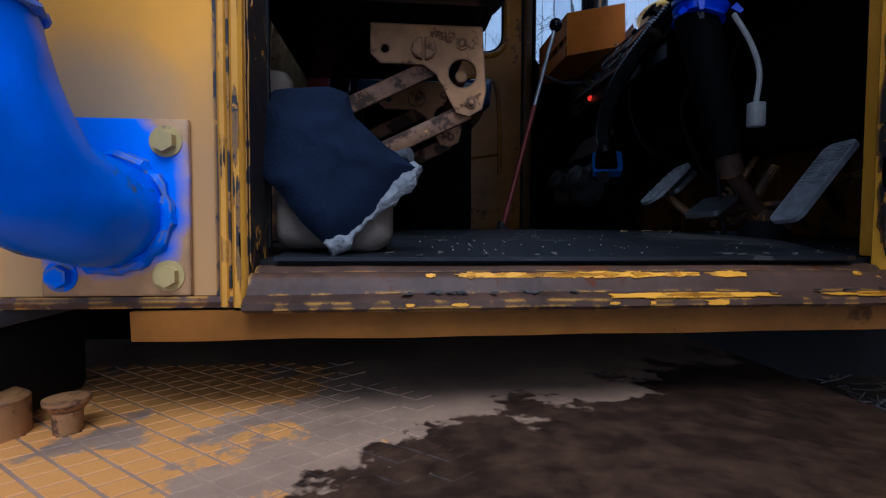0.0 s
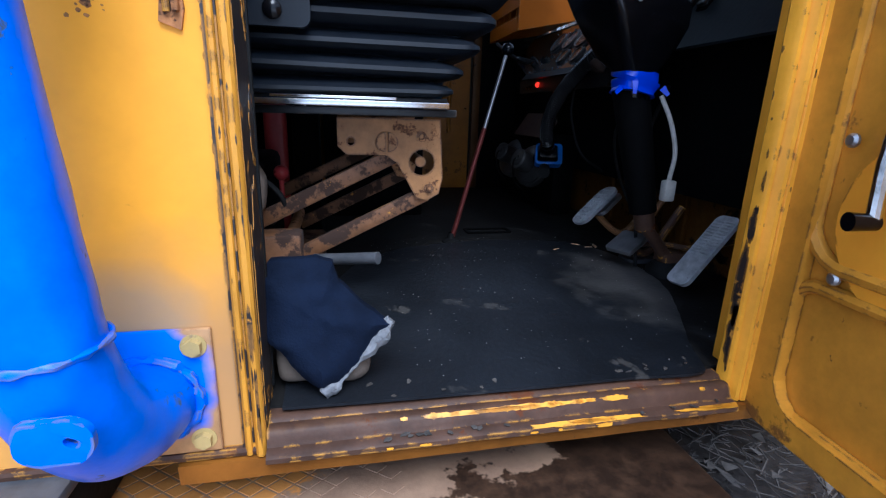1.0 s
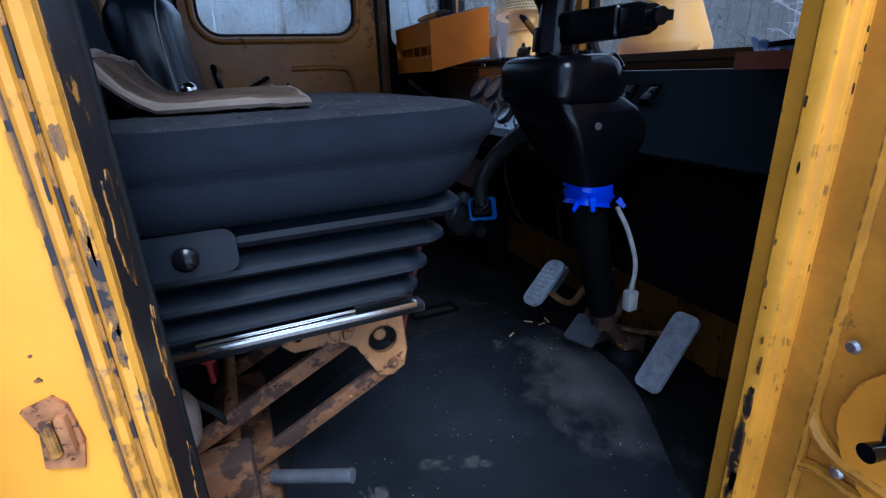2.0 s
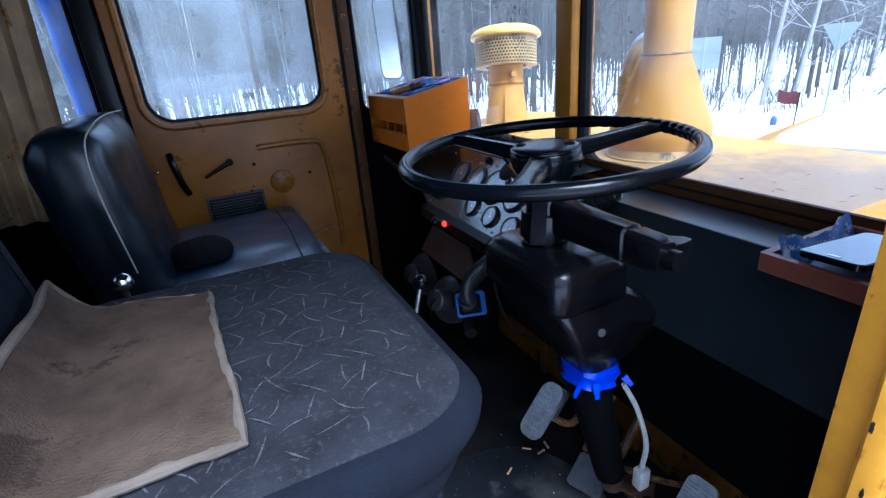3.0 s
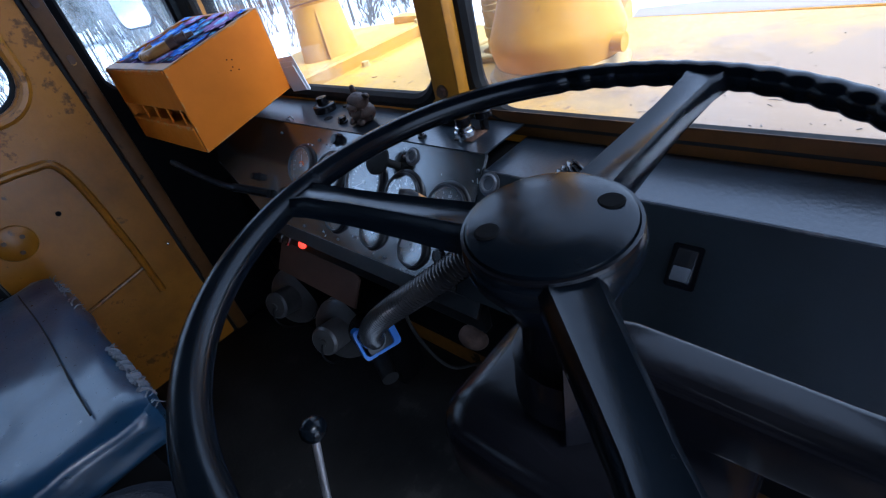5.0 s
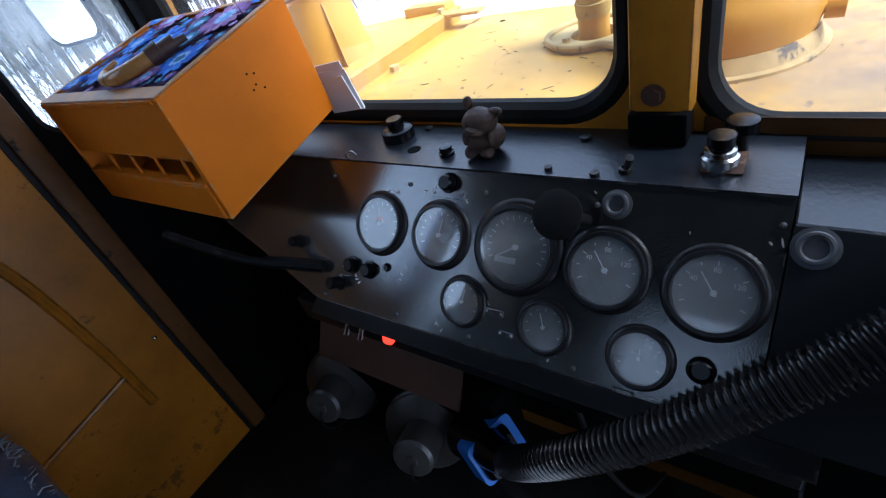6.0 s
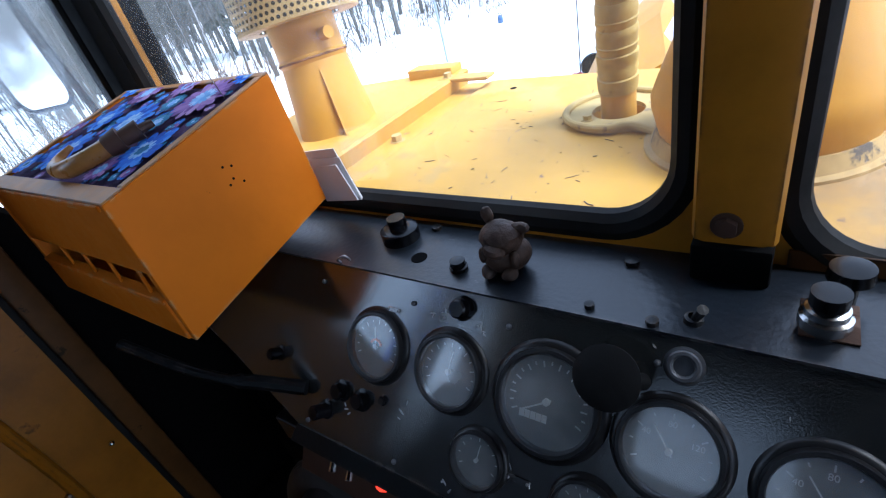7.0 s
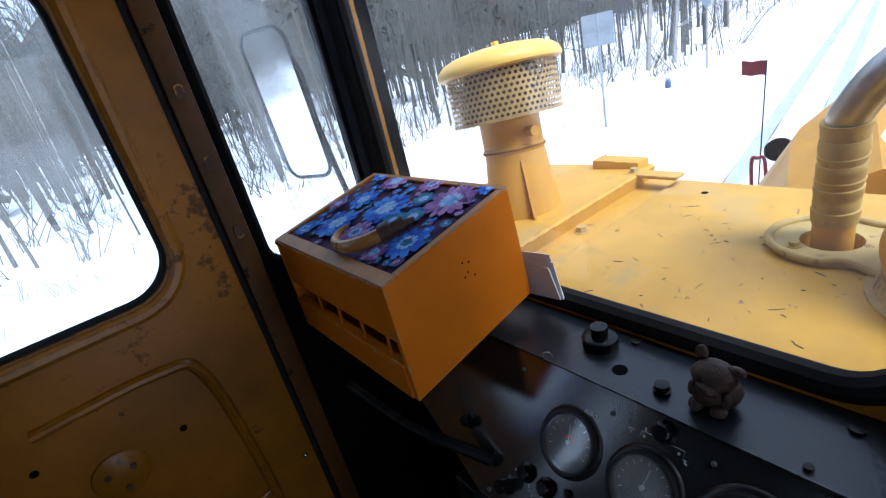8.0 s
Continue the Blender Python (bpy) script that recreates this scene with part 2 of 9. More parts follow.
stalk_plastic = material("dusty_dark_plastic", (0.003, 0.003, 0.004), 0.22, vary=0.3, scale=15, second=(0.012, 0.011, 0.009), spots=0.06, spot_scale=12, bump=0.06, spec=0.25)
hose_mat = material("hose_rubber", (0.02, 0.02, 0.021), 0.26, vary=0.3, scale=12, second=(0.03, 0.028, 0.025), spots=0.14, spot_scale=20, bump=0.05)
heater_plastic = material("dusty_heater_plastic", (0.05, 0.048, 0.046), 0.32, vary=0.4, scale=12, second=(0.05, 0.045, 0.04), spots=0.16, spot_scale=20, bump=0.1)

orange_mark = material("orange_dial_paint", (0.75, 0.12, 0.01), 0.5, vary=0.1)
bezel_mat = material("gauge_bezel", (0.01, 0.01, 0.011), 0.35, vary=0.2, bump=0.05)
dial_mat = material("gauge_dial", (0.13, 0.138, 0.13), 0.7, vary=0.25, scale=30, bump=0.02)
brown_metal = material("brown_painted_metal", (0.07, 0.035, 0.022), 0.55, vary=0.3, scale=10, bump=0.1)
cloth_dark = material("dark_violet_cloth", (0.1, 0.06, 0.13), 0.85, vary=0.5, scale=40, second=(0.14, 0.07, 0.18), spots=0.3, spot_scale=60, bump=0.3, bump_scale=400, spec=0.2)
amber_wood = material("amber_lacquered_wood", (0.42, 0.2, 0.05), 0.3, vary=0.3, scale=14, bump=0.05, coat=0.3)
figurine_mat = material("brown_clay", (0.065, 0.037, 0.024), 0.6, vary=0.45, scale=35, second=(0.025, 0.02, 0.018), spots=0.3, spot_scale=60, bump=0.4, bump_scale=200)
printed_mat = material("blue_printed_lining", (0.08, 0.16, 0.3), 0.6, vary=0.5, scale=22, second=(0.35, 0.38, 0.4), spots=0.25, spot_scale=30)
wrapper_mat = material("blue_white_wrapper", (0.06, 0.16, 0.42), 0.35, vary=0.3, scale=20, second=(0.6, 0.62, 0.65), spots=0.5, spot_scale=34, bump=0.1)
# dark screen whose sky reflection is painted as a pale blue base
phone_glass = material("phone_screen_sky_blue", (0.14, 0.27, 0.42), 0.1, vary=0.1, bump=0.0, spec=0.5, coat=0.3, coat_ior=1.5)
yellow_door = material("ochre_door_paint", (0.58, 0.26, 0.018), 0.42, vary=0.4, scale=5, second=(0.24, 0.1, 0.014), spots=0.24, spot_scale=8, bump=0.1, wear=(0.09, 0.04, 0.02), wear_amount=0.5, streak=(0.1, 0.045, 0.015), streak_amount=0.14, streak_scale=(30, 30, 22))
litter_twig = material("damp_twigs", (0.055, 0.048, 0.042), 0.9, vary=0.6, scale=30)
twig_mat = material("dead_twigs", (0.16, 0.14, 0.12), 0.9, vary=0.5, scale=30)
butt_mat = material("cigarette_paper", (0.5, 0.3, 0.16), 0.8, vary=0.2, scale=60)
pine_mat = material("pine_needles", (0.05, 0.062, 0.045), 0.9, vary=0.4, scale=2)
birch_mat = material("birch_bark", (0.34, 0.33, 0.32), 0.85, vary=0.15, scale=2, second=(0.06, 0.06, 0.06), spots=0.3, spot_scale=4)

def petal_material(name, colours):
    """Printed petals, each island in one of a few shades."""
    m = bpy.data.materials.new(name)
    m.use_nodes = True
    n, l = m.node_tree.nodes, m.node_tree.links
    geo, ramp = n.new("ShaderNodeNewGeometry"), n.new("ShaderNodeValToRGB")
    ramp.color_ramp.elements[0].color = (*colours[0], 1)
    ramp.color_ramp.elements[1].color = (*colours[-1], 1)
    for k, c in enumerate(colours[1:-1]):
        ramp.color_ramp.elements.new((k + 1) / (len(colours) - 1)).color = (*c, 1)
    l.new(geo.outputs["Random Per Island"], ramp.inputs[0])
    l.new(ramp.outputs[0], n["Principled BSDF"].inputs["Base Color"])
    n["Principled BSDF"].inputs["Roughness"].default_value = 0.8
    return m
petal_mats = {
    "blue": petal_material("blue_petals", ((0.01, 0.06, 0.42), (0.03, 0.16, 0.68), (0.1, 0.32, 0.8))),
    "pale": petal_material("pale_petals", ((0.16, 0.36, 0.7), (0.3, 0.5, 0.78), (0.42, 0.58, 0.8))),
    "violet": petal_material("violet_petals", ((0.13, 0.05, 0.22), (0.25, 0.12, 0.36), (0.42, 0.26, 0.5))),
    "teal": petal_material("teal_petals", ((0.01, 0.09, 0.2), (0.03, 0.18, 0.34), (0.08, 0.26, 0.42)))}

def lamp_material():
    m = bpy.data.materials.new("red_warning_lamp")
    m.use_nodes = True
    b = m.node_tree.nodes["Principled BSDF"]
    b.inputs["Base Color"].default_value = (0.5, 0.02, 0.01, 1)
    b.inputs["Emission Color"].default_value = (1.0, 0.03, 0.01, 1)
    b.inputs["Emission Strength"].default_value = 0.7
    return m
red_lamp = lamp_material()
DOOR_X, DOOR_Y = -0.1, -0.99

jamb_yellow = material("bright_jamb_paint", (0.78, 0.35, 0.02), 0.4, vary=0.18, scale=7, second=(0.34, 0.14, 0.02), spots=0.14, spot_scale=16, bump=0.1, spec=0.3, wear=(0.1, 0.05, 0.025), wear_amount=0.12, streak=(0.12, 0.05, 0.02), streak_amount=0.03, streak_scale=(40, 40, 9))
latch_paint = material("grimy_latch_paint", (0.62, 0.28, 0.025), 0.4, vary=0.25, scale=9, second=(0.3, 0.17, 0.07), spots=0.3, spot_scale=12, bump=0.12, spec=0.3, wear=(0.06, 0.035, 0.022), wear_amount=0.22, streak=(0.09, 0.045, 0.02), streak_amount=0.07, streak_scale=(30, 30, 12))
jamb_mat = material("bare_chipped_jamb", (0.02, 0.014, 0.012), 0.5, vary=0.4, scale=9, second=(0.6, 0.26, 0.02), spots=0.32, spot_scale=16, bump=0.3, bump_scale=50, wear=(0.5, 0.22, 0.02), wear_amount=0.6)
skirt_mat = material("rusty_skirt", (0.22, 0.08, 0.008), 0.6, vary=0.4, scale=6, second=(0.09, 0.035, 0.01), spots=0.25, spot_scale=9, bump=0.15, spec=0.2, streak=(0.02, 0.014, 0.01), streak_amount=0.08, streak_scale=(30, 30, 30))
# inside yellow one step lighter: the post's stronger light is put into colour
post_paint = material("half_lit_post_yellow", (0.4, 0.17, 0.01), 0.4, vary=0.25, scale=6, second=(0.12, 0.05, 0.01), spots=0.18, spot_scale=12, bump=0.08, spec=0.35, wear=(0.05, 0.025, 0.012), wear_amount=0.5, streak=(0.05, 0.022, 0.008), streak_amount=0.12, streak_scale=(30, 30, 14))
# dirty yellow paint, with the dimness behind the pedals put into its colour
kick_paint = material("dimmed_dirty_kick_yellow", (0.11, 0.045, 0.006), 0.5, vary=0.4, scale=9, second=(0.015, 0.011, 0.008), spots=0.4, spot_scale=10, spec=0.2)
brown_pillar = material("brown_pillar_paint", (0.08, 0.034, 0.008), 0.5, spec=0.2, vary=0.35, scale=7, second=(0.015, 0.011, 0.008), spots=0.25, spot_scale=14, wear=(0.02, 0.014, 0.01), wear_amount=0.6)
sign_grey = material("grey_sign_metal", (0.27, 0.31, 0.35), 0.5, metal=0.3, vary=0.1)
dark_red = material("dark_red_cloth", (0.2, 0.03, 0.04), 0.8, vary=0.2)
canister_blue = material("faded_blue_plastic", (0.05, 0.1, 0.2), 0.5, vary=0.2)
packed_snow = material("packed_snow", (0.74, 0.77, 0.82), 0.75, vary=0.08, scale=1.5, bump=0.3, bump_scale=4)
mirror_mat = material("mirror_surface", (0.85, 0.87, 0.9), 0.0, metal=1.0, vary=0.03, bump=0.0)

def glass_material(name, tint=(1, 1, 1), dirt=0.06, sheen=0.045, blur=0.02, grimy=False):
    m = bpy.data.materials.new(name)
    m.use_nodes = True
    n, l = m.node_tree.nodes, m.node_tree.links
    n.remove(n["Principled BSDF"])
    clear, gloss, mix = n.new("ShaderNodeBsdfTransparent"), n.new("ShaderNodeBsdfGlossy"), n.new("ShaderNodeMixShader")
    face, power, fres = n.new("ShaderNodeLayerWeight"), n.new("ShaderNodeMath"), n.new("ShaderNodeMath")
    face.inputs[0].default_value = 0.5
    power.operation, power.inputs[1].default_value = "POWER", 4.0
    fres.operation, fres.inputs[1].default_value, fres.inputs[2].default_value = "MULTIPLY_ADD", 0.5, sheen
    l.new(face.outputs["Facing"], power.inputs[0])
    l.new(power.outputs[0], fres.inputs[0])
    clear.inputs[0].default_value = (*tint, 1)
    gloss.inputs["Roughness"].default_value = blur
    dust, film = n.new("ShaderNodeBsdfDiffuse" if grimy else "ShaderNodeBsdfTranslucent"), n.new("ShaderNodeMixShader")
    dust.inputs[0].default_value = (0.62, 0.66, 0.7, 1)
    geo, noise_tex, span = n.new("ShaderNodeNewGeometry"), n.new("ShaderNodeTexNoise"), n.new("ShaderNodeMapRange")
    noise_tex.inputs["Scale"].default_value, noise_tex.inputs["Detail"].default_value = 6, 8
    span.inputs["From Min"].default_value, span.inputs["From Max"].default_value = 0.4, 0.8
    span.inputs["To Min"].default_value, span.inputs["To Max"].default_value = dirt * 0.3, dirt * 2
    l.new(geo.outputs["Position"], noise_tex.inputs["Vector"])
    l.new(noise_tex.outputs["Fac"], span.inputs["Value"])
    l.new(fres.outputs[0], mix.inputs[0])
    l.new(clear.outputs[0], mix.inputs[1])
    l.new(gloss.outputs[0], mix.inputs[2])
    l.new(span.outputs[0], film.inputs[0])
    l.new(mix.outputs[0], film.inputs[1])
    l.new(dust.outputs[0], film.inputs[2])
    l.new(film.outputs[0], n["Material Output"].inputs[0])
    return m

glass = glass_material("window_glass", (0.93, 0.95, 0.97), 0.028)
dusty_glass = glass_material("dusty_windscreen_glass", (0.92, 0.93, 0.94), 0.05)
hazy_glass = glass_material("hazy_window_glass", (0.88, 0.92, 0.94), 0.11)
gauge_glass = glass_material("gauge_glass", (0.95, 0.97, 0.96), 0.24, 0.22, 0.08, grimy=True)
tinted_glass = glass_material("tinted_rear_glass", (0.5, 0.52, 0.53), 0.05)

def tread_material(name, paint_shift):
    """Dirty tread plate: tan paint left in patches, grey-brown dirt, and one wide wet stain with a ragged rim."""
    m = bpy.data.materials.new(name)
    m.use_nodes = True
    n, l = m.node_tree.nodes, m.node_tree.links
    b = n["Principled BSDF"]
    geo = n.new("ShaderNodeNewGeometry")
    def tex(scale, detail=6):
        t = n.new("ShaderNodeTexNoise")
        t.inputs["Scale"].default_value, t.inputs["Detail"].default_value, t.inputs["Roughness"].default_value = scale, detail, 0.62
        l.new(geo.outputs["Position"], t.inputs["Vector"])
        return t.outputs["Fac"]
    def span(src, a, b2, c=0.0, d=1.0):
        r = n.new("ShaderNodeMapRange")
        for k, v in zip(("From Min", "From Max", "To Min", "To Max"), (a, b2, c, d)):
            r.inputs[k].default_value = v
        l.new(src, r.inputs["Value"])
        return r.outputs[0]
    def math_node(op, a, b2):
        r = n.new("ShaderNodeMath")
        r.operation = op
        for k, v in enumerate((a, b2)):
            if isinstance(v, float):
                r.inputs[k].default_value = v
            else:
                l.new(v, r.inputs[k])
        return r.outputs[0]
    def mix(fac, a, b2):
        r = n.new("ShaderNodeMix")
        r.data_type = "RGBA"
        l.new(fac, r.inputs[0])
        for k, v in ((6, a), (7, b2)):
            if isinstance(v, tuple):
                r.inputs[k].default_value = (*v, 1)
            else:
                l.new(v, r.inputs[k])
        return r.outputs[2]
    sep = n.new("ShaderNodeSeparateXYZ")
    l.new(geo.outputs["Position"], sep.inputs[0])
    dirt = mix(span(tex(7), 0.35, 0.65), (0.21, 0.13, 0.085), (0.39, 0.25, 0.155))
    # paint survives where few feet tread
    paint = math_node("ADD", span(sep.outputs[0], -0.1, 0.2, 0.16 + paint_shift, -0.12 + paint_shift), tex(9))
    col = mix(span(paint, 0.58, 0.62), dirt, (0.62, 0.27, 0.06))
    rim = math_node("ADD", math_node("MULTIPLY", sep.outputs[0], 0.55), math_node("MULTIPLY", sep.outputs[1], -1.0))
    rim = math_node("ADD", rim, span(tex(11, 4), 0.3, 0.7, -0.1, 0.1))
    wet = span(rim, 0.195, 0.215)
    col = mix(wet, col, mix(span(tex(30), 0.4, 0.7), (0.03, 0.017, 0.011), (0.085, 0.046, 0.026)))
    l.new(col, b.inputs["Base Color"])
    l.new(span(wet, 0.0, 1.0, 0.55, 0.32), b.inputs["Roughness"])
    bp = n.new("ShaderNodeBump")
    bp.inputs["Strength"].default_value, bp.inputs["Distance"].default_value = 0.3, 0.004
    l.new(tex(60), bp.inputs["Height"])
    l.new(bp.outputs[0], b.inputs["Normal"])
    return m
plate_mat = tread_material("tread_plate_ground", -0.22)
tread_mat = tread_material("tread_plate_relief", 0.04)

def overspray_material():
    """Tan dusty steel plate with a soft cloud of blue paint sprayed round the pipe's foot."""
    m = material("oversprayed_plate", (0.44, 0.245, 0.1), 0.55, vary=0.3, scale=14, second=(0.16, 0.08, 0.04), spots=0.2, spot_scale=20, bump=0.1, wear=(0.2, 0.09, 0.04), wear_amount=0.7)
    n, l = m.node_tree.nodes, m.node_tree.links
    b = n["Principled BSDF"]
    under = b.inputs["Base Color"].links[0].from_socket
    geo, dist, cloud, add, span, mix = n.new("ShaderNodeNewGeometry"), n.new("ShaderNodeVectorMath"), n.new("ShaderNodeTexNoise"), n.new("ShaderNodeMath"), n.new("ShaderNodeMapRange"), n.new("ShaderNodeMix")
    dist.operation = "DISTANCE"
    dist.inputs[1].default_value = (-0.152, -0.052, 0.045)
    cloud.inputs["Scale"].default_value, cloud.inputs["Detail"].default_value = 22, 5
    add.operation = "MULTIPLY_ADD"
    add.inputs[1].default_value = 0.045
    span.inputs["From Min"].default_value, span.inputs["From Max"].default_value = 0.104, 0.124
    mix.data_type = "RGBA"
    mix.inputs[6].default_value = (0.004, 0.14, 0.8, 1)
    for src, dst in ((geo.outputs["Position"], dist.inputs[0]), (geo.outputs["Position"], cloud.inputs["Vector"]), (cloud.outputs["Fac"], add.inputs[0]), (dist.outputs["Value"], add.inputs[2]), (add.outputs[0], span.inputs["Value"]), (span.outputs[0], mix.inputs[0]), (under, mix.inputs[7]), (mix.outputs[2], b.inputs["Base Color"])):
        l.new(src, dst)
    return m
overspray = overspray_material()

def grimy_skin():
    """Tan mud dried on the skin's lower part and a faint grey-blue paint mist above the flange."""
    n, l = yellow_out.node_tree.nodes, yellow_out.node_tree.links
    b = n["Principled BSDF"]
    colour = b.inputs["Base Color"].links[0].from_socket
    geo = n.new("ShaderNodeNewGeometry")
    for centre, cloud_scale, wild, near, far, tint, most in (((-0.1, -0.05, -0.06), 9, 0.16, 0.14, 0.34, (0.4, 0.235, 0.11), 0.8), ((-0.15, -0.05, 0.13), 14, 0.05, 0.05, 0.1, (0.26, 0.25, 0.2), 0.5)):
        dist, cloud, add, span, mix = n.new("ShaderNodeVectorMath"), n.new("ShaderNodeTexNoise"), n.new("ShaderNodeMath"), n.new("ShaderNodeMapRange"), n.new("ShaderNodeMix")
        dist.operation = "DISTANCE"
        dist.inputs[1].default_value = centre
        cloud.inputs["Scale"].default_value, cloud.inputs["Detail"].default_value = cloud_scale, 7
        add.operation, add.inputs[1].default_value = "MULTIPLY_ADD", wild
        span.inputs["From Min"].default_value, span.inputs["From Max"].default_value, span.inputs["To Min"].default_value, span.inputs["To Max"].default_value = near + wild / 2, far + wild / 2, most, 0.0
        mix.data_type = "RGBA"
        mix.inputs[7].default_value = (*tint, 1)
        for src, dst in ((geo.outputs["Position"], dist.inputs[0]), (geo.outputs["Position"], cloud.inputs["Vector"]), (cloud.outputs["Fac"], add.inputs[0]), (dist.outputs["Value"], add.inputs[2]), (add.outputs[0], span.inputs["Value"]), (span.outputs[0], mix.inputs[0]), (colour, mix.inputs[6])):
            l.new(src, dst)
        colour = mix.outputs[2]
    l.new(colour, b.inputs["Base Color"])
grimy_skin()

def dusty_lit_mat():
    """The floor mat's rubber, paler before the pedals: dry mud and falling light, both in colour."""
    n, l = mat_rubber.node_tree.nodes, mat_rubber.node_tree.links
    b = n["Principled BSDF"]
    under = b.inputs["Base Color"].links[0].from_socket
    geo, dist, cloud, add, span, mix = n.new("ShaderNodeNewGeometry"), n.new("ShaderNodeVectorMath"), n.new("ShaderNodeTexNoise"), n.new("ShaderNodeMath"), n.new("ShaderNodeMapRange"), n.new("ShaderNodeMix")
    dist.operation = "DISTANCE"
    dist.inputs[1].default_value = (1.04, 0.36, 0.0)
    cloud.inputs["Scale"].default_value, cloud.inputs["Detail"].default_value, cloud.inputs["Roughness"].default_value = 9, 8, 0.65
    add.operation, add.inputs[1].default_value = "MULTIPLY_ADD", 0.5
    span.inputs["From Min"].default_value, span.inputs["From Max"].default_value, span.inputs["To Min"].default_value, span.inputs["To Max"].default_value = 0.62, 0.4, 0.0, 0.9
    mix.data_type = "RGBA"
    mix.inputs[7].default_value = (0.1, 0.094, 0.088, 1)
    for src, dst in ((geo.outputs["Position"], dist.inputs[0]), (geo.outputs["Position"], cloud.inputs["Vector"]), (cloud.outputs["Fac"], add.inputs[0]), (dist.outputs["Value"], add.inputs[2]), (add.outputs[0], span.inputs["Value"]), (span.outputs[0], mix.inputs[0]), (under, mix.inputs[6]), (mix.outputs[2], b.inputs["Base Color"])):
        l.new(src, dst)
dusty_lit_mat()

def dusty_hood():
    """Tan road dust dried on the driver's end of the hood, in clouds."""
    n, l = hood_paint.node_tree.nodes, hood_paint.node_tree.links
    b = n["Principled BSDF"]
    under = b.inputs["Base Color"].links[0].from_socket
    geo, dist, cloud, add, span, mix = n.new("ShaderNodeNewGeometry"), n.new("ShaderNodeVectorMath"), n.new("ShaderNodeTexNoise"), n.new("ShaderNodeMath"), n.new("ShaderNodeMapRange"), n.new("ShaderNodeMix")
    dist.operation = "DISTANCE"
    dist.inputs[1].default_value = (1.45, 0.4, 0.72)
    cloud.inputs["Scale"].default_value, cloud.inputs["Detail"].default_value, cloud.inputs["Roughness"].default_value = 6, 9, 0.68
    add.operation, add.inputs[1].default_value = "MULTIPLY_ADD", 0.9
    span.inputs["From Min"].default_value, span.inputs["From Max"].default_value, span.inputs["To Min"].default_value, span.inputs["To Max"].default_value = 1.12, 0.7, 0.0, 0.88
    mix.data_type = "RGBA"
    mix.inputs[7].default_value = (0.22, 0.155, 0.105, 1)
    for src, dst in ((geo.outputs["Position"], dist.inputs[0]), (geo.outputs["Position"], cloud.inputs["Vector"]), (cloud.outputs["Fac"], add.inputs[0]), (dist.outputs["Value"], add.inputs[2]), (add.outputs[0], span.inputs["Value"]), (span.outputs[0], mix.inputs[0]), (under, mix.inputs[6]), (mix.outputs[2], b.inputs["Base Color"])):
        l.new(src, dst)
dusty_hood()


# ---- mesh helpers ----
ORIGIN = {}

def part(name, bm, mat, parent=None, label="", smooth=True):
    """Links a bmesh in world places as one mesh object, under a thing or a part where one is given."""
    base = ORIGIN.get(parent, Vector((0, 0, 0)))
    bmesh.ops.recalc_face_normals(bm, faces=bm.faces[:])
    bmesh.ops.translate(bm, verts=bm.verts[:], vec=-base)
    me = bpy.data.meshes.new(name)
    bm.to_mesh(me)
    bm.free()
    me.materials.append(mat)
    if smooth:
        for p in me.polygons:
            p.use_smooth = True
        me.set_sharp_from_angle(angle=radians(35))
    ob = new(name, me)
    ob.parent = parent
    ORIGIN[ob] = base
    if label:
        ob["label"] = label
    return ob

def thing(name, at, label, category, group="", kind=""):
    ob = new(name)
    ob.empty_display_size = 0.05
    ob.location = at
    ORIGIN[ob] = Vector(at)
    return tagged(ob, label, category, group, kind)

def mesh_thing(name, bm, mat, label, category, group="", kind="", smooth=True):
    return tagged(part(name, bm, mat, None, "", smooth), label, category, group, kind)

def nb():
    return bmesh.new()

def box(bm, x0, x1, y0, y1, z0, z1, bevel=0.0, m=None, seg=2):
    r = bmesh.ops.create_cube(bm, size=1)
    vs = r["verts"]
    for v in vs:
        v.co = Vector((x0 + (v.co.x + 0.5) * (x1 - x0), y0 + (v.co.y + 0.5) * (y1 - y0), z0 + (v.co.z + 0.5) * (z1 - z0)))
    if bevel:
        es = list({e for v in vs for e in v.link_edges})
        r = bmesh.ops.bevel(bm, geom=es, offset=bevel, segments=seg, profile=0.5, affect="EDGES", clamp_overlap=True)
        vs = list({v for f in r["faces"] for v in f.verts} | {v for v in vs if v.is_valid})
    if m is not None:
        bmesh.ops.transform(bm, matrix=m, verts=vs)
    return vs

def rod(bm, a, b, r0, r1=None, seg=16):
    a, b = Vector(a), Vector(b)
    r1 = r0 if r1 is None else r1
    d = b - a
    m = Matrix.Translation((a + b) / 2) @ d.to_track_quat("Z", "Y").to_matrix().to_4x4()
    return bmesh.ops.create_cone(bm, cap_ends=True, segments=seg, radius1=r0, radius2=r1, depth=d.length, matrix=m)["verts"]

def ball(bm, c, r, scale=(1, 1, 1), seg=16):
    return bmesh.ops.create_uvsphere(bm, u_segments=seg, v_segments=max(6, seg // 2), radius=r, matrix=Matrix.Translation(c) @ Matrix.Diagonal((*scale, 1)))["verts"]

def smooth_path(pts, steps=6):
    """Catmull-Rom through the points."""
    p = [Vector(q) for q in pts]
    p = [2 * p[0] - p[1], *p, 2 * p[-1] - p[-2]]
    out = []
    for i in range(1, len(p) - 2):
        for s in range(steps):
            t = s / steps
            out.append(0.5 * (2 * p[i] + (p[i + 1] - p[i - 1]) * t + (2 * p[i - 1] - 5 * p[i] + 4 * p[i + 1] - p[i + 2]) * t * t + (3 * p[i] - p[i - 1] - 3 * p[i + 1] + p[i + 2]) * t ** 3))
    out.append(p[-2])
    return out

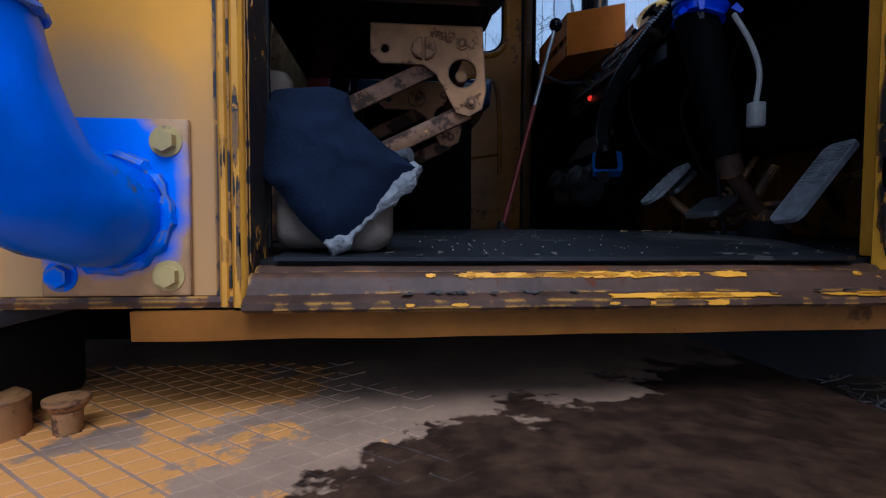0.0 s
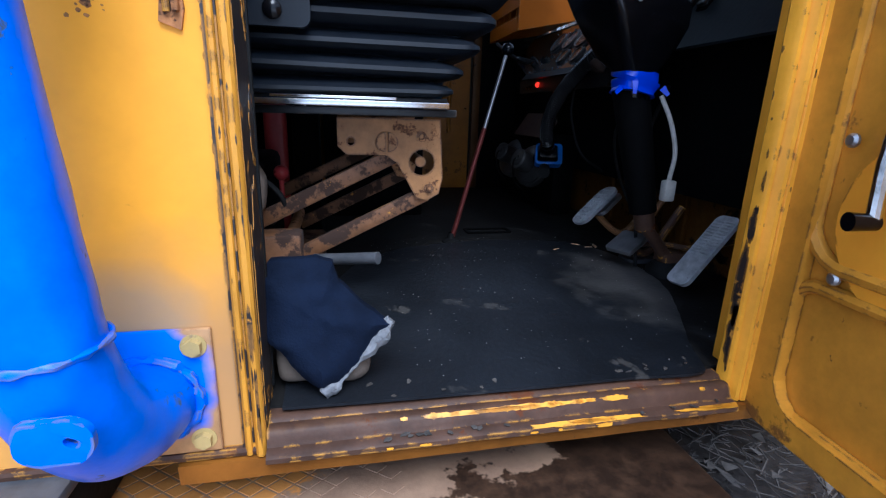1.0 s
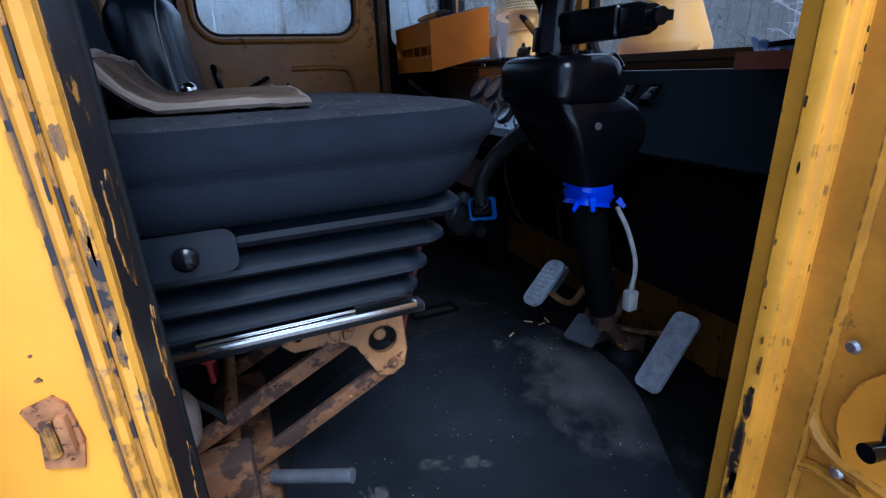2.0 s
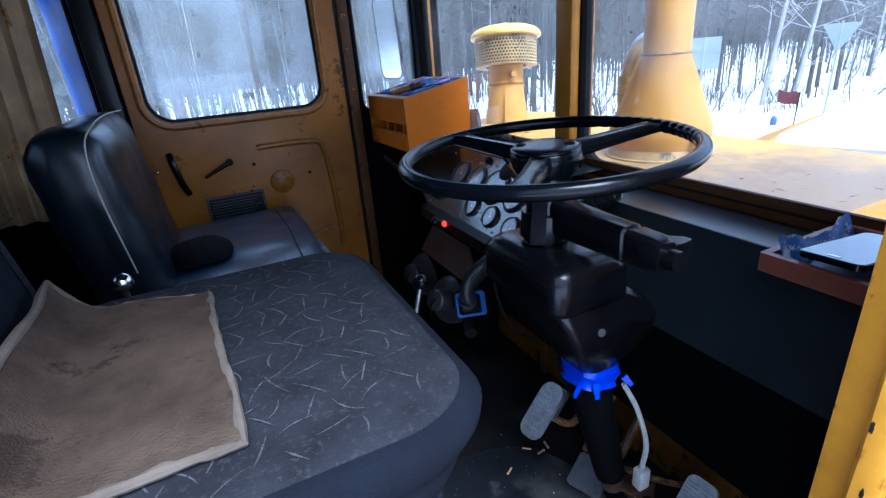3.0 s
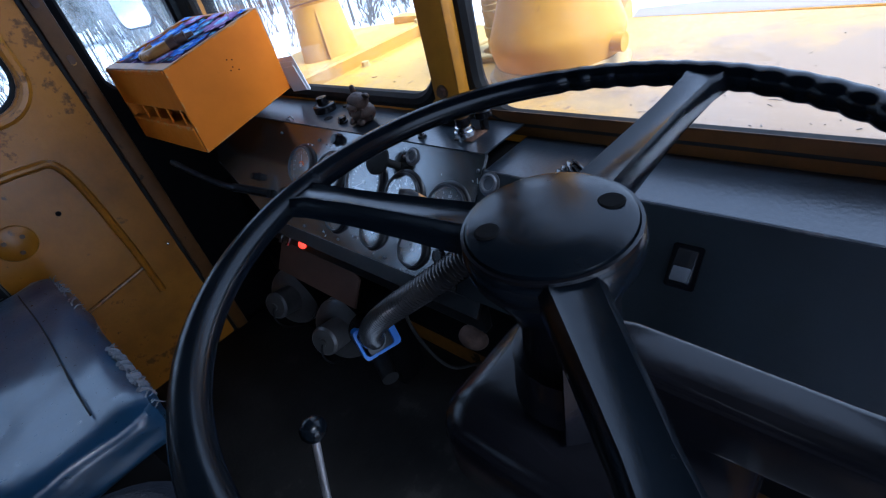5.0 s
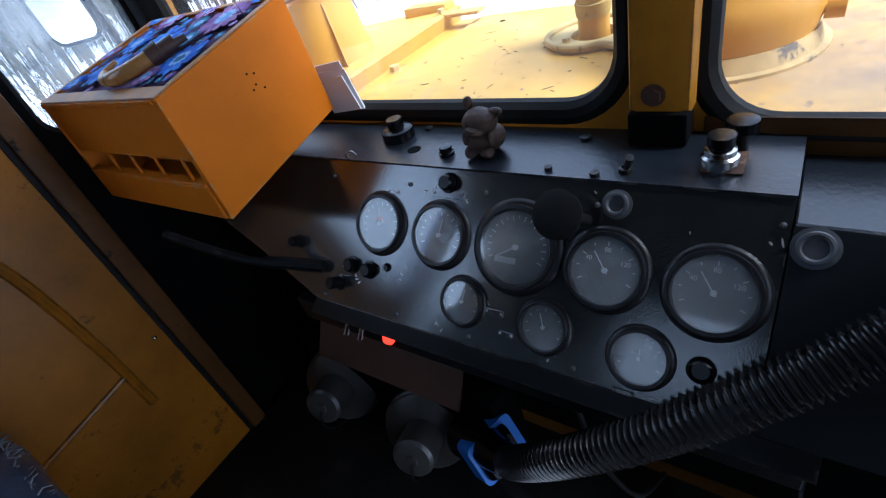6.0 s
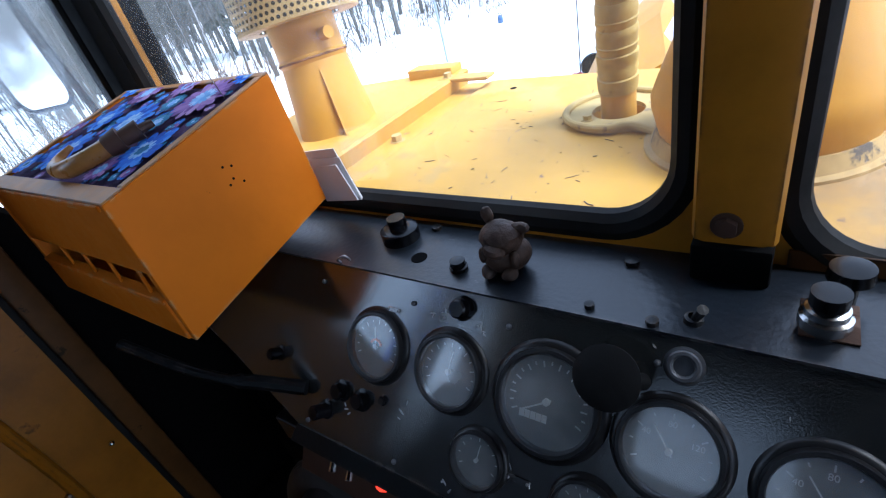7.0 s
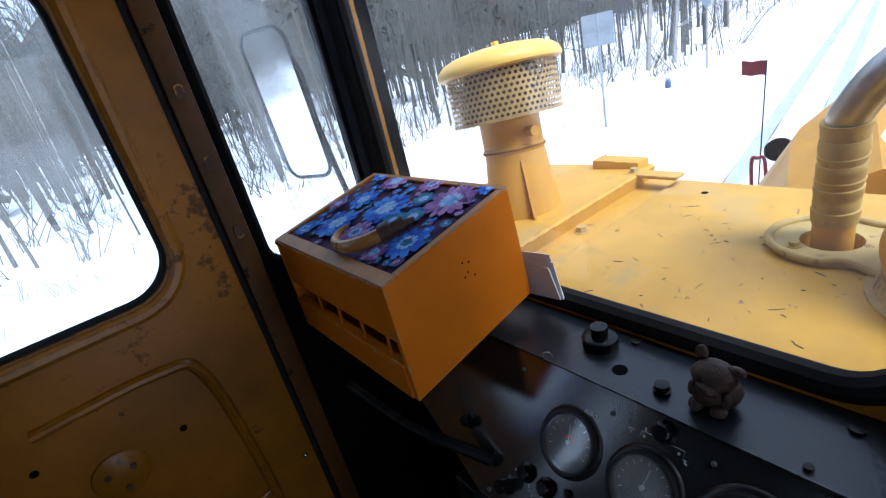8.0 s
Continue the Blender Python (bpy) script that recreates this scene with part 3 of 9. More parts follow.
def sweep(bm, path, radius, seg=12, closed=False, caps=True):
    """A tube along a path; radius is a number or a function of the step's index."""
    path = [Vector(q) for q in path]
    n = len(path)
    rings, side = [], None
    for i, c in enumerate(path):
        if closed:
            d = path[(i + 1) % n] - path[i - 1]
        else:
            d = path[min(i + 1, n - 1)] - path[max(i - 1, 0)]
        d.normalize()
        if side is None:
            side = d.orthogonal().normalized()
        side = (side - d * side.dot(d)).normalized()
        up = d.cross(side)
        r = radius(i) if callable(radius) else radius
        rings.append([bm.verts.new(c + r * (math.cos(a) * side + math.sin(a) * up)) for a in (2 * math.pi * k / seg for k in range(seg))])
    for i in range(n if closed else n - 1):
        a, b = rings[i], rings[(i + 1) % n]
        shift = 0
        if closed and i == n - 1:
            shift = min(range(seg), key=lambda s: (a[0].co - b[s].co).length)
        for k in range(seg):
            bm.faces.new((a[k], a[(k + 1) % seg], b[(k + 1 + shift) % seg], b[(k + shift) % seg]))
    if caps and not closed:
        bm.faces.new(rings[0][::-1])
        bm.faces.new(rings[-1])
    return [v for r in rings for v in r]

def lathe(bm, profile, m, seg=32):
    """Turns (radius, height) pairs round z, then places them by m."""
    rings = []
    for r, z in profile:
        if r < 1e-6:
            rings.append([bm.verts.new(m @ Vector((0, 0, z)))])
        else:
            rings.append([bm.verts.new(m @ Vector((r * math.cos(2 * math.pi * k / seg), r * math.sin(2 * math.pi * k / seg), z))) for k in range(seg)])
    for a, b in zip(rings, rings[1:]):
        for k in range(seg):
            q = [a[k % len(a)], a[(k + 1) % len(a)], b[(k + 1) % len(b)], b[k % len(b)]]
            q = [v for i, v in enumerate(q) if v not in q[:i]]
            if len(q) > 2:
                bm.faces.new(q)
    return [v for r in rings for v in r]

def rounded(u0, u1, v0, v1, r, seg=6):
    """A rectangle with round corners, as (u, v) pairs."""
    r = min(r, (u1 - u0) / 2 - 1e-4, (v1 - v0) / 2 - 1e-4)
    out = []
    for cu, cv, a0 in ((u1 - r, v1 - r, 0), (u0 + r, v1 - r, 90), (u0 + r, v0 + r, 180), (u1 - r, v0 + r, 270)):
        for k in range(seg + 1):
            a = radians(a0 + 90 * k / seg)
            out.append((cu + r * math.cos(a), cv + r * math.sin(a)))
    return out

def plate(bm, outline, m, depth, holes=()):
    """A flat plate of any outline in m's x-y plane, from 0 to depth in z, with holes."""
    tmp = bmesh.new()
    edges = []
    for loop in (outline, *holes):
        vs = [tmp.verts.new((u, v, 0)) for u, v in loop]
        edges += [tmp.edges.new((vs[i], vs[(i + 1) % len(vs)])) for i in range(len(vs))]
    bmesh.ops.triangle_fill(tmp, use_beauty=True, use_dissolve=True, edges=edges)
    if depth:
        r = bmesh.ops.extrude_face_region(tmp, geom=tmp.faces[:])
        bmesh.ops.translate(tmp, verts=[g for g in r["geom"] if isinstance(g, bmesh.types.BMVert)], vec=(0, 0, depth))
    bmesh.ops.transform(tmp, matrix=m, verts=tmp.verts[:])
    made = {v: bm.verts.new(v.co) for v in tmp.verts}
    for f in tmp.faces:
        bm.faces.new([made[v] for v in f.verts])
    tmp.free()

XZ = Matrix(((1, 0, 0, 0), (0, 0, -1, 0), (0, 1, 0, 0), (0, 0, 0, 1)))   # (u, v, d) -> (x = u, y = -d, z = v)
def wall_xz(y):
    return Matrix.Translation((0, y, 0)) @ XZ
def wall_yz(x):
    """(u, v, d) -> (x + d, y = u, z = v)"""
    return Matrix(((0, 0, 1, x), (1, 0, 0, 0), (0, 1, 0, 0), (0, 0, 0, 1)))
def flat_xy(z):
    return Matrix.Translation((0, 0, z))

def circle(cu, cv, r, seg=20):
    return [(cu + r * math.cos(2 * math.pi * k / seg), cv + r * math.sin(2 * math.pi * k / seg)) for k in range(seg)]

def crumple(bm, verts, amount, scale, seed=0.0):
    for v in verts:
        v.co += amount * (noise.noise_vector(v.co * scale + Vector((seed, seed * 2, 0))))

def hex_bolt(bm, at, axis, r=0.012, h=0.008):
    axis = Vector(axis).normalized()
    rod(bm, at, Vector(at) + axis * h, r, r * 0.96, 6)
    rod(bm, Vector(at) - axis * 0.002, Vector(at) + axis * 0.0015, r * 1.35, r * 1.35, 18)

# ---- the large structure ----
def loft_rings(bm, rings):
    made = [[bm.verts.new(p) for p in ring] for ring in rings]
    for a, b in zip(made, made[1:]):
        for k in range(len(a)):
            bm.faces.new((a[k], a[(k + 1) % len(a)], b[(k + 1) % len(a)], b[k]))
    bm.faces.new(made[0][::-1])
    bm.faces.new(made[-1])

W, BACK, FRONT, ROOF = 1.955, -0.62, 1.215, 1.72

def basis(o, u, v):
    """A pose with its x along u, its y near v, its z out of the plane."""
    u = Vector(u).normalized()
    w = u.cross(Vector(v)).normalized()
    v = w.cross(u)
    m = Matrix((u, v, w)).transposed().to_4x4()
    m.translation = o
    return m
def floor_z(y):
    return -0.032 + 0.037 * min(y, 0.86)

bm = nb()
for x0, x1, y0, y1 in ((BACK, FRONT, -0.01, 0.86), (BACK, FRONT, 0.86, W)):
    vs = box(bm, x0, x1, y0, y1, -0.05, 0)
    for v in vs:
        v.co.z += floor_z(v.co.y)
floor = mesh_thing("floor", bm, floor_rubber, "dark cab floor covered with grey dust", "floor", kind="structure", smooth=False)

bm = nb()
mat_line = [(0.02, -0.026), (0.2, -0.03), (0.42, -0.032), (0.6, -0.031), (0.735, -0.036), (0.768, 0.0), (0.785, 0.05), (0.83, 0.13), (0.885, 0.23), (0.935, 0.34), (0.955, 0.45), (0.945, 0.6), (0.89, 0.71), (0.8, 0.765), (0.66, 0.788), (0.53, 0.79), (0.38, 0.76), (0.26, 0.71), (0.14, 0.58), (0.08, 0.4), (0.02, 0.2)]
out = [(p.x, p.y) for p in smooth_path([(u, v, 0) for u, v in mat_line + mat_line[:1]], 5)[:-1]]
plate(bm, [(u + 0.003 * noise.noise(Vector((u * 30, v * 30, 0))), v) for u, v in out], flat_xy(0.0), 0.005)
for v in bm.verts:
    v.co.z += floor_z(v.co.y) + 0.0005
mesh_thing("floor_mat", bm, mat_rubber, "black worn rubber mat lying on the dusty floor", "floor mat", smooth=False)
bm = nb()
box(bm, BACK - 0.05, FRONT + 0.1, -0.08, W + 0.08, ROOF, ROOF + 0.05)
mesh_thing("ceiling", bm, black_matte, "dark cab roof lining", "ceiling", kind="structure", smooth=False)

# door side: outer skin, opening, frame
bm = nb()
plate(bm, [(BACK - 0.6, -0.078), (1.3, -0.078), (1.3, 1.8), (BACK - 0.6, 1.8)], wall_xz(-0.0), 0.048, [rounded(-0.035, 0.825, -0.07, 1.62, 0.02)])
wall_south = mesh_thing("wall_south", bm, yellow_out, "orange-yellow painted outer cab side with door opening", "wall", kind="structure", smooth=False)
bm = nb()
plate(bm, [(-0.034, -0.082), (-0.034, 1.62), (0.824, 1.62), (0.824, 1.58), (0.0, 1.58), (0.0, -0.082)], wall_xz(0.03), 0.085)
part("door_frame", bm, jamb_mat, wall_south, "bare brown door frame with remains of yellow paint", smooth=False)
# ribbed pressed jambs
def jamb(name, profile, z0, z1, mat, label):
    bm = nb()
    zs = [z0 + (z1 - z0) * k / 40 for k in range(41)]
    loft_rings(bm, [[(x + 0.0007 * noise.noise(Vector((x * 30, y * 30, z * 9))), y + 0.0009 * noise.noise(Vector((x * 30, y * 30 + 7, z * 11))), z) for x, y in profile] for z in zs])
    part(name, bm, mat, wall_south, label)
jamb("hinge_jamb", [(0.824, -0.018), (0.787, -0.018), (0.783, -0.023), (0.7835, -0.04), (0.787, -0.046), (0.793, -0.047), (0.796, -0.043), (0.799, -0.047), (0.803, -0.055), (0.809, -0.057), (0.813, -0.054), (0.815, -0.0575), (0.824, -0.0585)], -0.08, 1.578, jamb_yellow, "bright yellow ribbed jamb with small chips")
jamb("latch_jamb", [(-0.0005, -0.053), (-0.0015, -0.062), (-0.005, -0.066), (-0.011, -0.066), (-0.015, -0.061), (-0.0165, -0.056), (-0.0195, -0.056), (-0.0215, -0.06), (-0.026, -0.061), (-0.0295, -0.057), (-0.031, -0.053)], -0.08, 1.6, latch_paint, "chipped yellow ribbed jamb with bare steel")
bm = nb()
box(bm, 0.808, 0.824, -0.0175, 0.02, -0.03, 1.578, 0.002)
part("inner_return", bm, jamb_yellow, wall_south, "yellow inner return behind the jamb")
bm = nb()
box(bm, -0.0195, -0.0165, -0.0585, -0.056, -0.06, 1.59, 0.0005, seg=1)
part("groove_line", bm, jamb_mat, wall_south, "dark line along the jamb's groove")
# chips in the paint: ragged flat patches of bare steel
rnd = random.Random(17)
def chip(m, u0, u1, v0, v1, lo, hi, seed, depth=0.0009, n=30):
    ring = []
    for k in range(n):
        a = 2 * math.pi * k / n
        f = 1 + 0.4 * noise.noise(Vector((math.cos(a) * 2.4, math.sin(a) * 2.4, seed))) + rnd.uniform(-0.14, 0.14)
        ring.append((min(hi, max(lo, (u0 + u1) / 2 + (u1 - u0) / 2 * f * math.cos(a) * 1.15)), (v0 + v1) / 2 + (v1 - v0) / 2 * f * math.sin(a)))
    bm = nb()
    plate(bm, ring, m, depth)
    part("chip_and_notch_patch", bm, jamb_mat, wall_south, "dark patch for bare steel and notches on the jamb")
# the first four: dark of the hinge's notches painted flat, then small chips
spots = [(-0.05, -0.03, -0.02, 0.1), (-0.046, -0.024, 0.06, 0.21), (-0.044, -0.03, 0.21, 0.27), (-0.05, -0.038, 0.3, 0.33)]
spots += [(y - 0.002, y + 0.0015, z, z + rnd.uniform(0.004, 0.016)) for y, z in ((rnd.uniform(-0.044, -0.024), rnd.uniform(0.3, 1.3)) for k in range(16))]
for k, (y0, y1, z0, z1) in enumerate(spots):
    chip(wall_yz(0.7822), y0, y1, z0, z1, -0.043, -0.0235, k * 3.1)
for k in range(11):
    x, z = rnd.uniform(0.816, 0.8235), rnd.uniform(0.05, 1.35)
    chip(wall_xz(-0.058), x - 0.001, x + 0.0012, z, z + rnd.uniform(0.003, 0.014), 0.8155, 0.8235, k * 2.3, n=14)
# the latch side: long dark chips on the ribs and one wide bare patch at the striker's height
spots = [(-0.0115, -0.0035, 0.722, 0.742), (-0.0125, -0.001, 0.6, 0.672), (-0.0115, -0.006, 0.57, 0.605), (-0.0055, -0.001, 0.5, 0.56), (-0.006, -0.002, 0.24, 0.3), (-0.0115, -0.005, 0.08, 0.16), (-0.0085, -0.002, -0.06, 0.06)]
spots += [(x - 0.0012, x + 0.001, z, z + rnd.uniform(0.006, 0.05)) for x, z in ((rnd.uniform(-0.0115, -0.004), rnd.uniform(-0.05, 1.3)) for k in range(14))]
for k, (x0, x1, z0, z1) in enumerate(spots):
    chip(wall_xz(-0.0658), x0, x1, z0, z1, -0.0115, -0.0045, k * 1.7)
for k in range(7):
    x, z = rnd.uniform(-0.026, -0.0215), rnd.uniform(0.0, 1.3)
    chip(wall_xz(-0.0605), x - 0.001, x + 0.001, z, z + rnd.uniform(0.006, 0.05), -0.026, -0.0212, k * 1.9, n=16)
for k, (y0, y1, z0, z1) in enumerate(((-0.05, 0.03, -0.03, 0.3), (0.0, 0.03, 0.33, 0.43), (-0.03, 0.0, 0.62, 0.7), (0.006, 0.03, 0.5, 0.58), (-0.02, 0.012, 0.86, 0.92))):
    chip(wall_yz(0.0002), y0, y1, z0, z1, -0.05, 0.0295, 5 + k, 0.0012, 44)
bm = nb()
xs = [-1.21 + 1.209 * k / 40 for k in range(41)]
loft_rings(bm, [[(x, -0.048, -0.081), (x, -0.0575, -0.081), (x, -0.059, -0.074 + 0.0012 * noise.noise(Vector((x * 12, 0, 0)))), (x, -0.0565, -0.069), (x, -0.048, -0.068)] for x in xs])
part("lower_fold", bm, rust_metal, wall_south, "rusty folded lower edge of the skin")
# rust blisters and a torn rusty edge on the outer skin beside the latch
rust_blister = material("rust_blister", (0.32, 0.13, 0.04), 0.85, vary=0.5, scale=40, second=(0.06, 0.028, 0.015), spots=0.5, spot_scale=50, bump=0.4)
for k in range(26):
    big = k < 5
    cx, cz = (-0.15 + rnd.gauss(0, 0.01), 0.527 + rnd.gauss(0, 0.006)) if big else (-0.146 + rnd.gauss(0, 0.022), 0.527 + rnd.gauss(0, 0.022))
    if k > 21:
        cx, cz = -0.076 + rnd.gauss(0, 0.006), 0.548 + (k - 23) * 0.02
    r = rnd.uniform(0.003, 0.0055) if big else rnd.uniform(0.0008, 0.0025)
    bm = nb()
    plate(bm, [(cx + r * rnd.uniform(0.6, 1.3) * math.cos(0.5236 * q) * 1.25, cz + r * rnd.uniform(0.6, 1.3) * math.sin(0.5236 * q)) for q in range(12)], wall_xz(-0.0475), 0.0012)
    part("rust_spot", bm, rust_blister, wall_south, "small rust blister in the paint")
bm = nb()
box(bm, -0.004, 0.004, 0.026, 0.034, -0.02, 1.58, 0.002)
part("seal", bm, rubber, wall_south, "black rubber door seal")
bm = nb()
# a rounded step: low lip outside, worn flat, inner rise to the mat
prof = [(-0.08, -0.084), (-0.084, -0.08), (-0.083, -0.073), (-0.076, -0.068), (-0.066, -0.066), (-0.062, -0.06), (-0.058, -0.05), (-0.052, -0.045), (-0.044, -0.044), (-0.036, -0.0455), (-0.03, -0.04), (-0.022, -0.0385), (0.012, -0.038), (0.012, -0.083)]
xs = [0.0005 + 0.784 * k / 60 for k in range(61)]
loft_rings(bm, [[(x, u + 0.0012 * noise.noise(Vector((x * 14, u * 40, 1))), v + 0.0013 * noise.noise(Vector((x * 11, v * 50, 5)))) for u, v in prof] for x in xs])
sill = part("sill", bm, rust_metal, wall_south, "rusty steel sill with flaking yellow paint")
# yellow paint left in ragged patches on the ridge and the lip of the sill
rnd = random.Random(29)
for y0, z0, y1, z1, lo, hi, count, least, most in ((-0.0595, -0.052, -0.0518, -0.0442, 0.2, 0.56, 9, 0.02, 0.1), (-0.0595, -0.052, -0.0518, -0.0442, 0.1, 0.77, 8, 0.006, 0.02), (-0.0838, -0.0722, -0.0765, -0.0672, 0.45, 0.77, 7, 0.03, 0.12), (-0.084, -0.08, -0.0832, -0.0735, 0.1, 0.78, 5, 0.006, 0.03)):
    m = basis((0, (y0 + y1) / 2, (z0 + z1) / 2), (1, 0, 0), (0, y1 - y0, z1 - z0))
    half = math.hypot(y1 - y0, z1 - z0) / 2
    for k in range(count):
        cx, ln = rnd.uniform(lo, hi), rnd.uniform(least, most) * 0.5
        wide = half * rnd.uniform(0.5, 1.0)
        ring = []
        for j in range(34):
            q = 2 * math.pi * j / 34
            f = 1 + 0.5 * noise.noise(Vector((cx * 50 + math.cos(q) * 3, math.sin(q) * 3, k)))
            ring.append((min(0.783, max(0.004, cx + ln * math.cos(q) * f)), wide * f * (1 if math.sin(q) > 0 else -1) * abs(math.sin(q)) ** 0.6))
        bm = nb()
        plate(bm, ring, m @ Matrix.Translation((0, 0, 0.0002)), 0.0012)
        part("paint_remnant", bm, jamb_yellow, sill, "flaking yellow paint")
bm = nb()
xs = [-0.12 + 1.1 * k / 40 for k in range(41)]
loft_rings(bm, [[(x, -0.064, -0.084), (x, -0.062, -0.116 + 0.0015 * noise.noise(Vector((x * 9, 0, 0)))), (x, -0.054, -0.116), (x, -0.054, -0.084)] for x in xs])
part("skirt", bm, skirt_mat, wall_south, "brown-yellow rusty lower skirt")

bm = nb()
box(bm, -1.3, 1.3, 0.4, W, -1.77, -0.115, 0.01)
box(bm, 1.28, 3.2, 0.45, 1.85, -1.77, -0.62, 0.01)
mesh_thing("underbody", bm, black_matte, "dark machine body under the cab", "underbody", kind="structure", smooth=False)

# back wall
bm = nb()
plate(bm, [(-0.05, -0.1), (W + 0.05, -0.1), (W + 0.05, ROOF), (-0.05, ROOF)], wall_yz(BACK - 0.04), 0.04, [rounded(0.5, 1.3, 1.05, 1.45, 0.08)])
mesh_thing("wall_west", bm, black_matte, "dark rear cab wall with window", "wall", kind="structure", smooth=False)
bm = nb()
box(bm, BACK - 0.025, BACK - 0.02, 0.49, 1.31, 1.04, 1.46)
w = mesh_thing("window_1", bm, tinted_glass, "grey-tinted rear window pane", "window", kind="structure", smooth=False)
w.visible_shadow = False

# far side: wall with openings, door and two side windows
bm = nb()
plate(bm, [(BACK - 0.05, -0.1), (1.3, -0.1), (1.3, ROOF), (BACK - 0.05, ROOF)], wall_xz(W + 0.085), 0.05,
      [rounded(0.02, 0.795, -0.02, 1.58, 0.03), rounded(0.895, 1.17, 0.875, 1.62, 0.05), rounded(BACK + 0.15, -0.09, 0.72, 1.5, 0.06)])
wall_north = mesh_thing("wall_north", bm, black_matte, "near-black cab side with two side windows", "wall", kind="structure", smooth=False)
def side_window(x0, x1, z0, z1, name, y):
    bm = nb()
    box(bm, x0 - 0.005, x1 + 0.005, y - 0.002, y + 0.002, z0 - 0.005, z1 + 0.005)
    w = mesh_thing(name, bm, hazy_glass, "dusty side window pane in black rubber", "window", kind="structure", smooth=False)
    w.visible_shadow = False
    bm = nb()
    plate(bm, rounded(x0 - 0.02, x1 + 0.02, z0 - 0.02, z1 + 0.02, 0.06), wall_xz(y + 0.012), 0.024, [rounded(x0 + 0.008, x1 - 0.008, z0 + 0.008, z1 - 0.008, 0.045)])
    part("rubber_seal", bm, rubber, w)
side_window(0.895, 1.17, 0.875, 1.62, "window_2", W + 0.05)
side_window(BACK + 0.15, -0.09, 0.72, 1.5, "window_3", W + 0.05)

def far_door():
    d = thing("door_1", (0.4, W, 0), "yellow steel cab door, shut, with window, shade put into its colour", "door", kind="structure")
    bm = nb()
    plate(bm, rounded(0.0, 0.815, -0.03, 1.6, 0.05), wall_xz(W + 0.03), 0.03, [rounded(0.06, 0.718, 0.93, 1.5, 0.09)])
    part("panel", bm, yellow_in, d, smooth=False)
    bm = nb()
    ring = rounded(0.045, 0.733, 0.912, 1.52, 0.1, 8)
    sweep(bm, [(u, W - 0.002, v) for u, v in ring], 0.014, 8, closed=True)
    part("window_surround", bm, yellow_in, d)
    bm = nb()
    ring = rounded(0.062, 0.716, 0.932, 1.498, 0.09, 8)
    sweep(bm, [(u, W + 0.012, v) for u, v in ring], 0.009, 8, closed=True)
    part("rubber_seal", bm, rubber, d)
    bm = nb()
    box(bm, 0.045, 0.76, W + 0.012, W + 0.016, 0.9, 1.505)
    g = part("pane", bm, hazy_glass, d, "hazy window pane", smooth=False)
    g.visible_shadow = False
    # pressed bead of the lower panel
    bm = nb()
    sweep(bm, smooth_path([(0.41, W - 0.001, 0.795), (0.61, W - 0.001, 0.793), (0.68, W - 0.001, 0.75), (0.7, W - 0.001, 0.5), (0.7, W - 0.001, 0.3)], 5), 0.012, 10)
    sweep(bm, [(0.47, W - 0.001, 0.36), (0.7, W - 0.001, 0.4)], 0.007, 8)
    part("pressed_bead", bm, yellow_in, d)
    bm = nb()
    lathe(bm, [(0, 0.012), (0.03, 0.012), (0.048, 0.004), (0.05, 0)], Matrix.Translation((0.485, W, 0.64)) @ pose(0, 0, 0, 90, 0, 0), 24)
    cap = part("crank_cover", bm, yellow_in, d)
    for dx, dz in ((-0.02, 0.015), (0.022, 0.012), (0.0, -0.025)):
        bm = nb()
        rod(bm, (0.485 + dx, W - 0.016, 0.64 + dz), (0.485 + dx, W - 0.008, 0.64 + dz), 0.006, seg=8)
        part("screw", bm, brown_metal, cap)
    for dx, dz in ((-0.1, 0.09), (0.12, 0.02), (-0.13, -0.02)):
        bm = nb()
        rod(bm, (0.485 + dx, W - 0.0015, 0.64 + dz), (0.485 + dx, W + 0.001, 0.64 + dz), 0.007, seg=12)
        part("hole_plug", bm, black_matte, d)
    bm = nb()
    rod(bm, (0.295, W - 0.03, 0.756), (0.295, W, 0.756), 0.014)
    sweep(bm, [(0.305, W - 0.028, 0.764), (0.285, W - 0.03, 0.752), (0.195, W - 0.032, 0.712)], lambda i: (0.008, 0.009, 0.006)[i], 8)
    part("door_handle", bm, black_plastic, d, "black lever handle")
    bm = nb()
    sweep(bm, smooth_path([(0.09, W - 0.004, 0.815), (0.095, W - 0.03, 0.78), (0.11, W - 0.028, 0.7), (0.122, W - 0.004, 0.655)], 5), 0.013, 8)
    part("grab_strap", bm, black_plastic, d, "black pull strap")
    bm = nb()
    box(bm, 0.175, 0.4, W - 0.005, W - 0.001, 0.515, 0.622)
    s = part("sign_plate", bm, black_paint, d, "black instruction plate with pale border", smooth=False)
    bm = nb()
    plate(bm, rounded(0.178, 0.397, 0.518, 0.619, 0.002, 1), wall_xz(W - 0.005), 0.001, [rounded(0.182, 0.393, 0.522, 0.615, 0.002, 1)])
    for k in range(7):
        z = 0.602 - k * 0.012
        box(bm, 0.192, 0.382 - 0.03 * ((k * 7) % 3) / 2, W - 0.0062, W - 0.0055, z - 0.001, z + 0.001)
    part("print", bm, dull_steel, s, "unreadable rows of small print", smooth=False)
    bm = nb()
    ball(bm, (0.035, W - 0.006, 0.757), 0.007)
    part("stud", bm, chrome, d, "shiny stud")
    bm = nb()
    ball(bm, (0.79, W - 0.006, 0.43), 0.006)
    part("stud", bm, chrome, d, "shiny stud")
far_door()
bm = nb()
box(bm, 0.825, 0.868, W - 0.012, W + 0.034, 0.0, ROOF, 0.004)
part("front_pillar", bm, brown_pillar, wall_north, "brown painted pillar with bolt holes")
bm = nb()
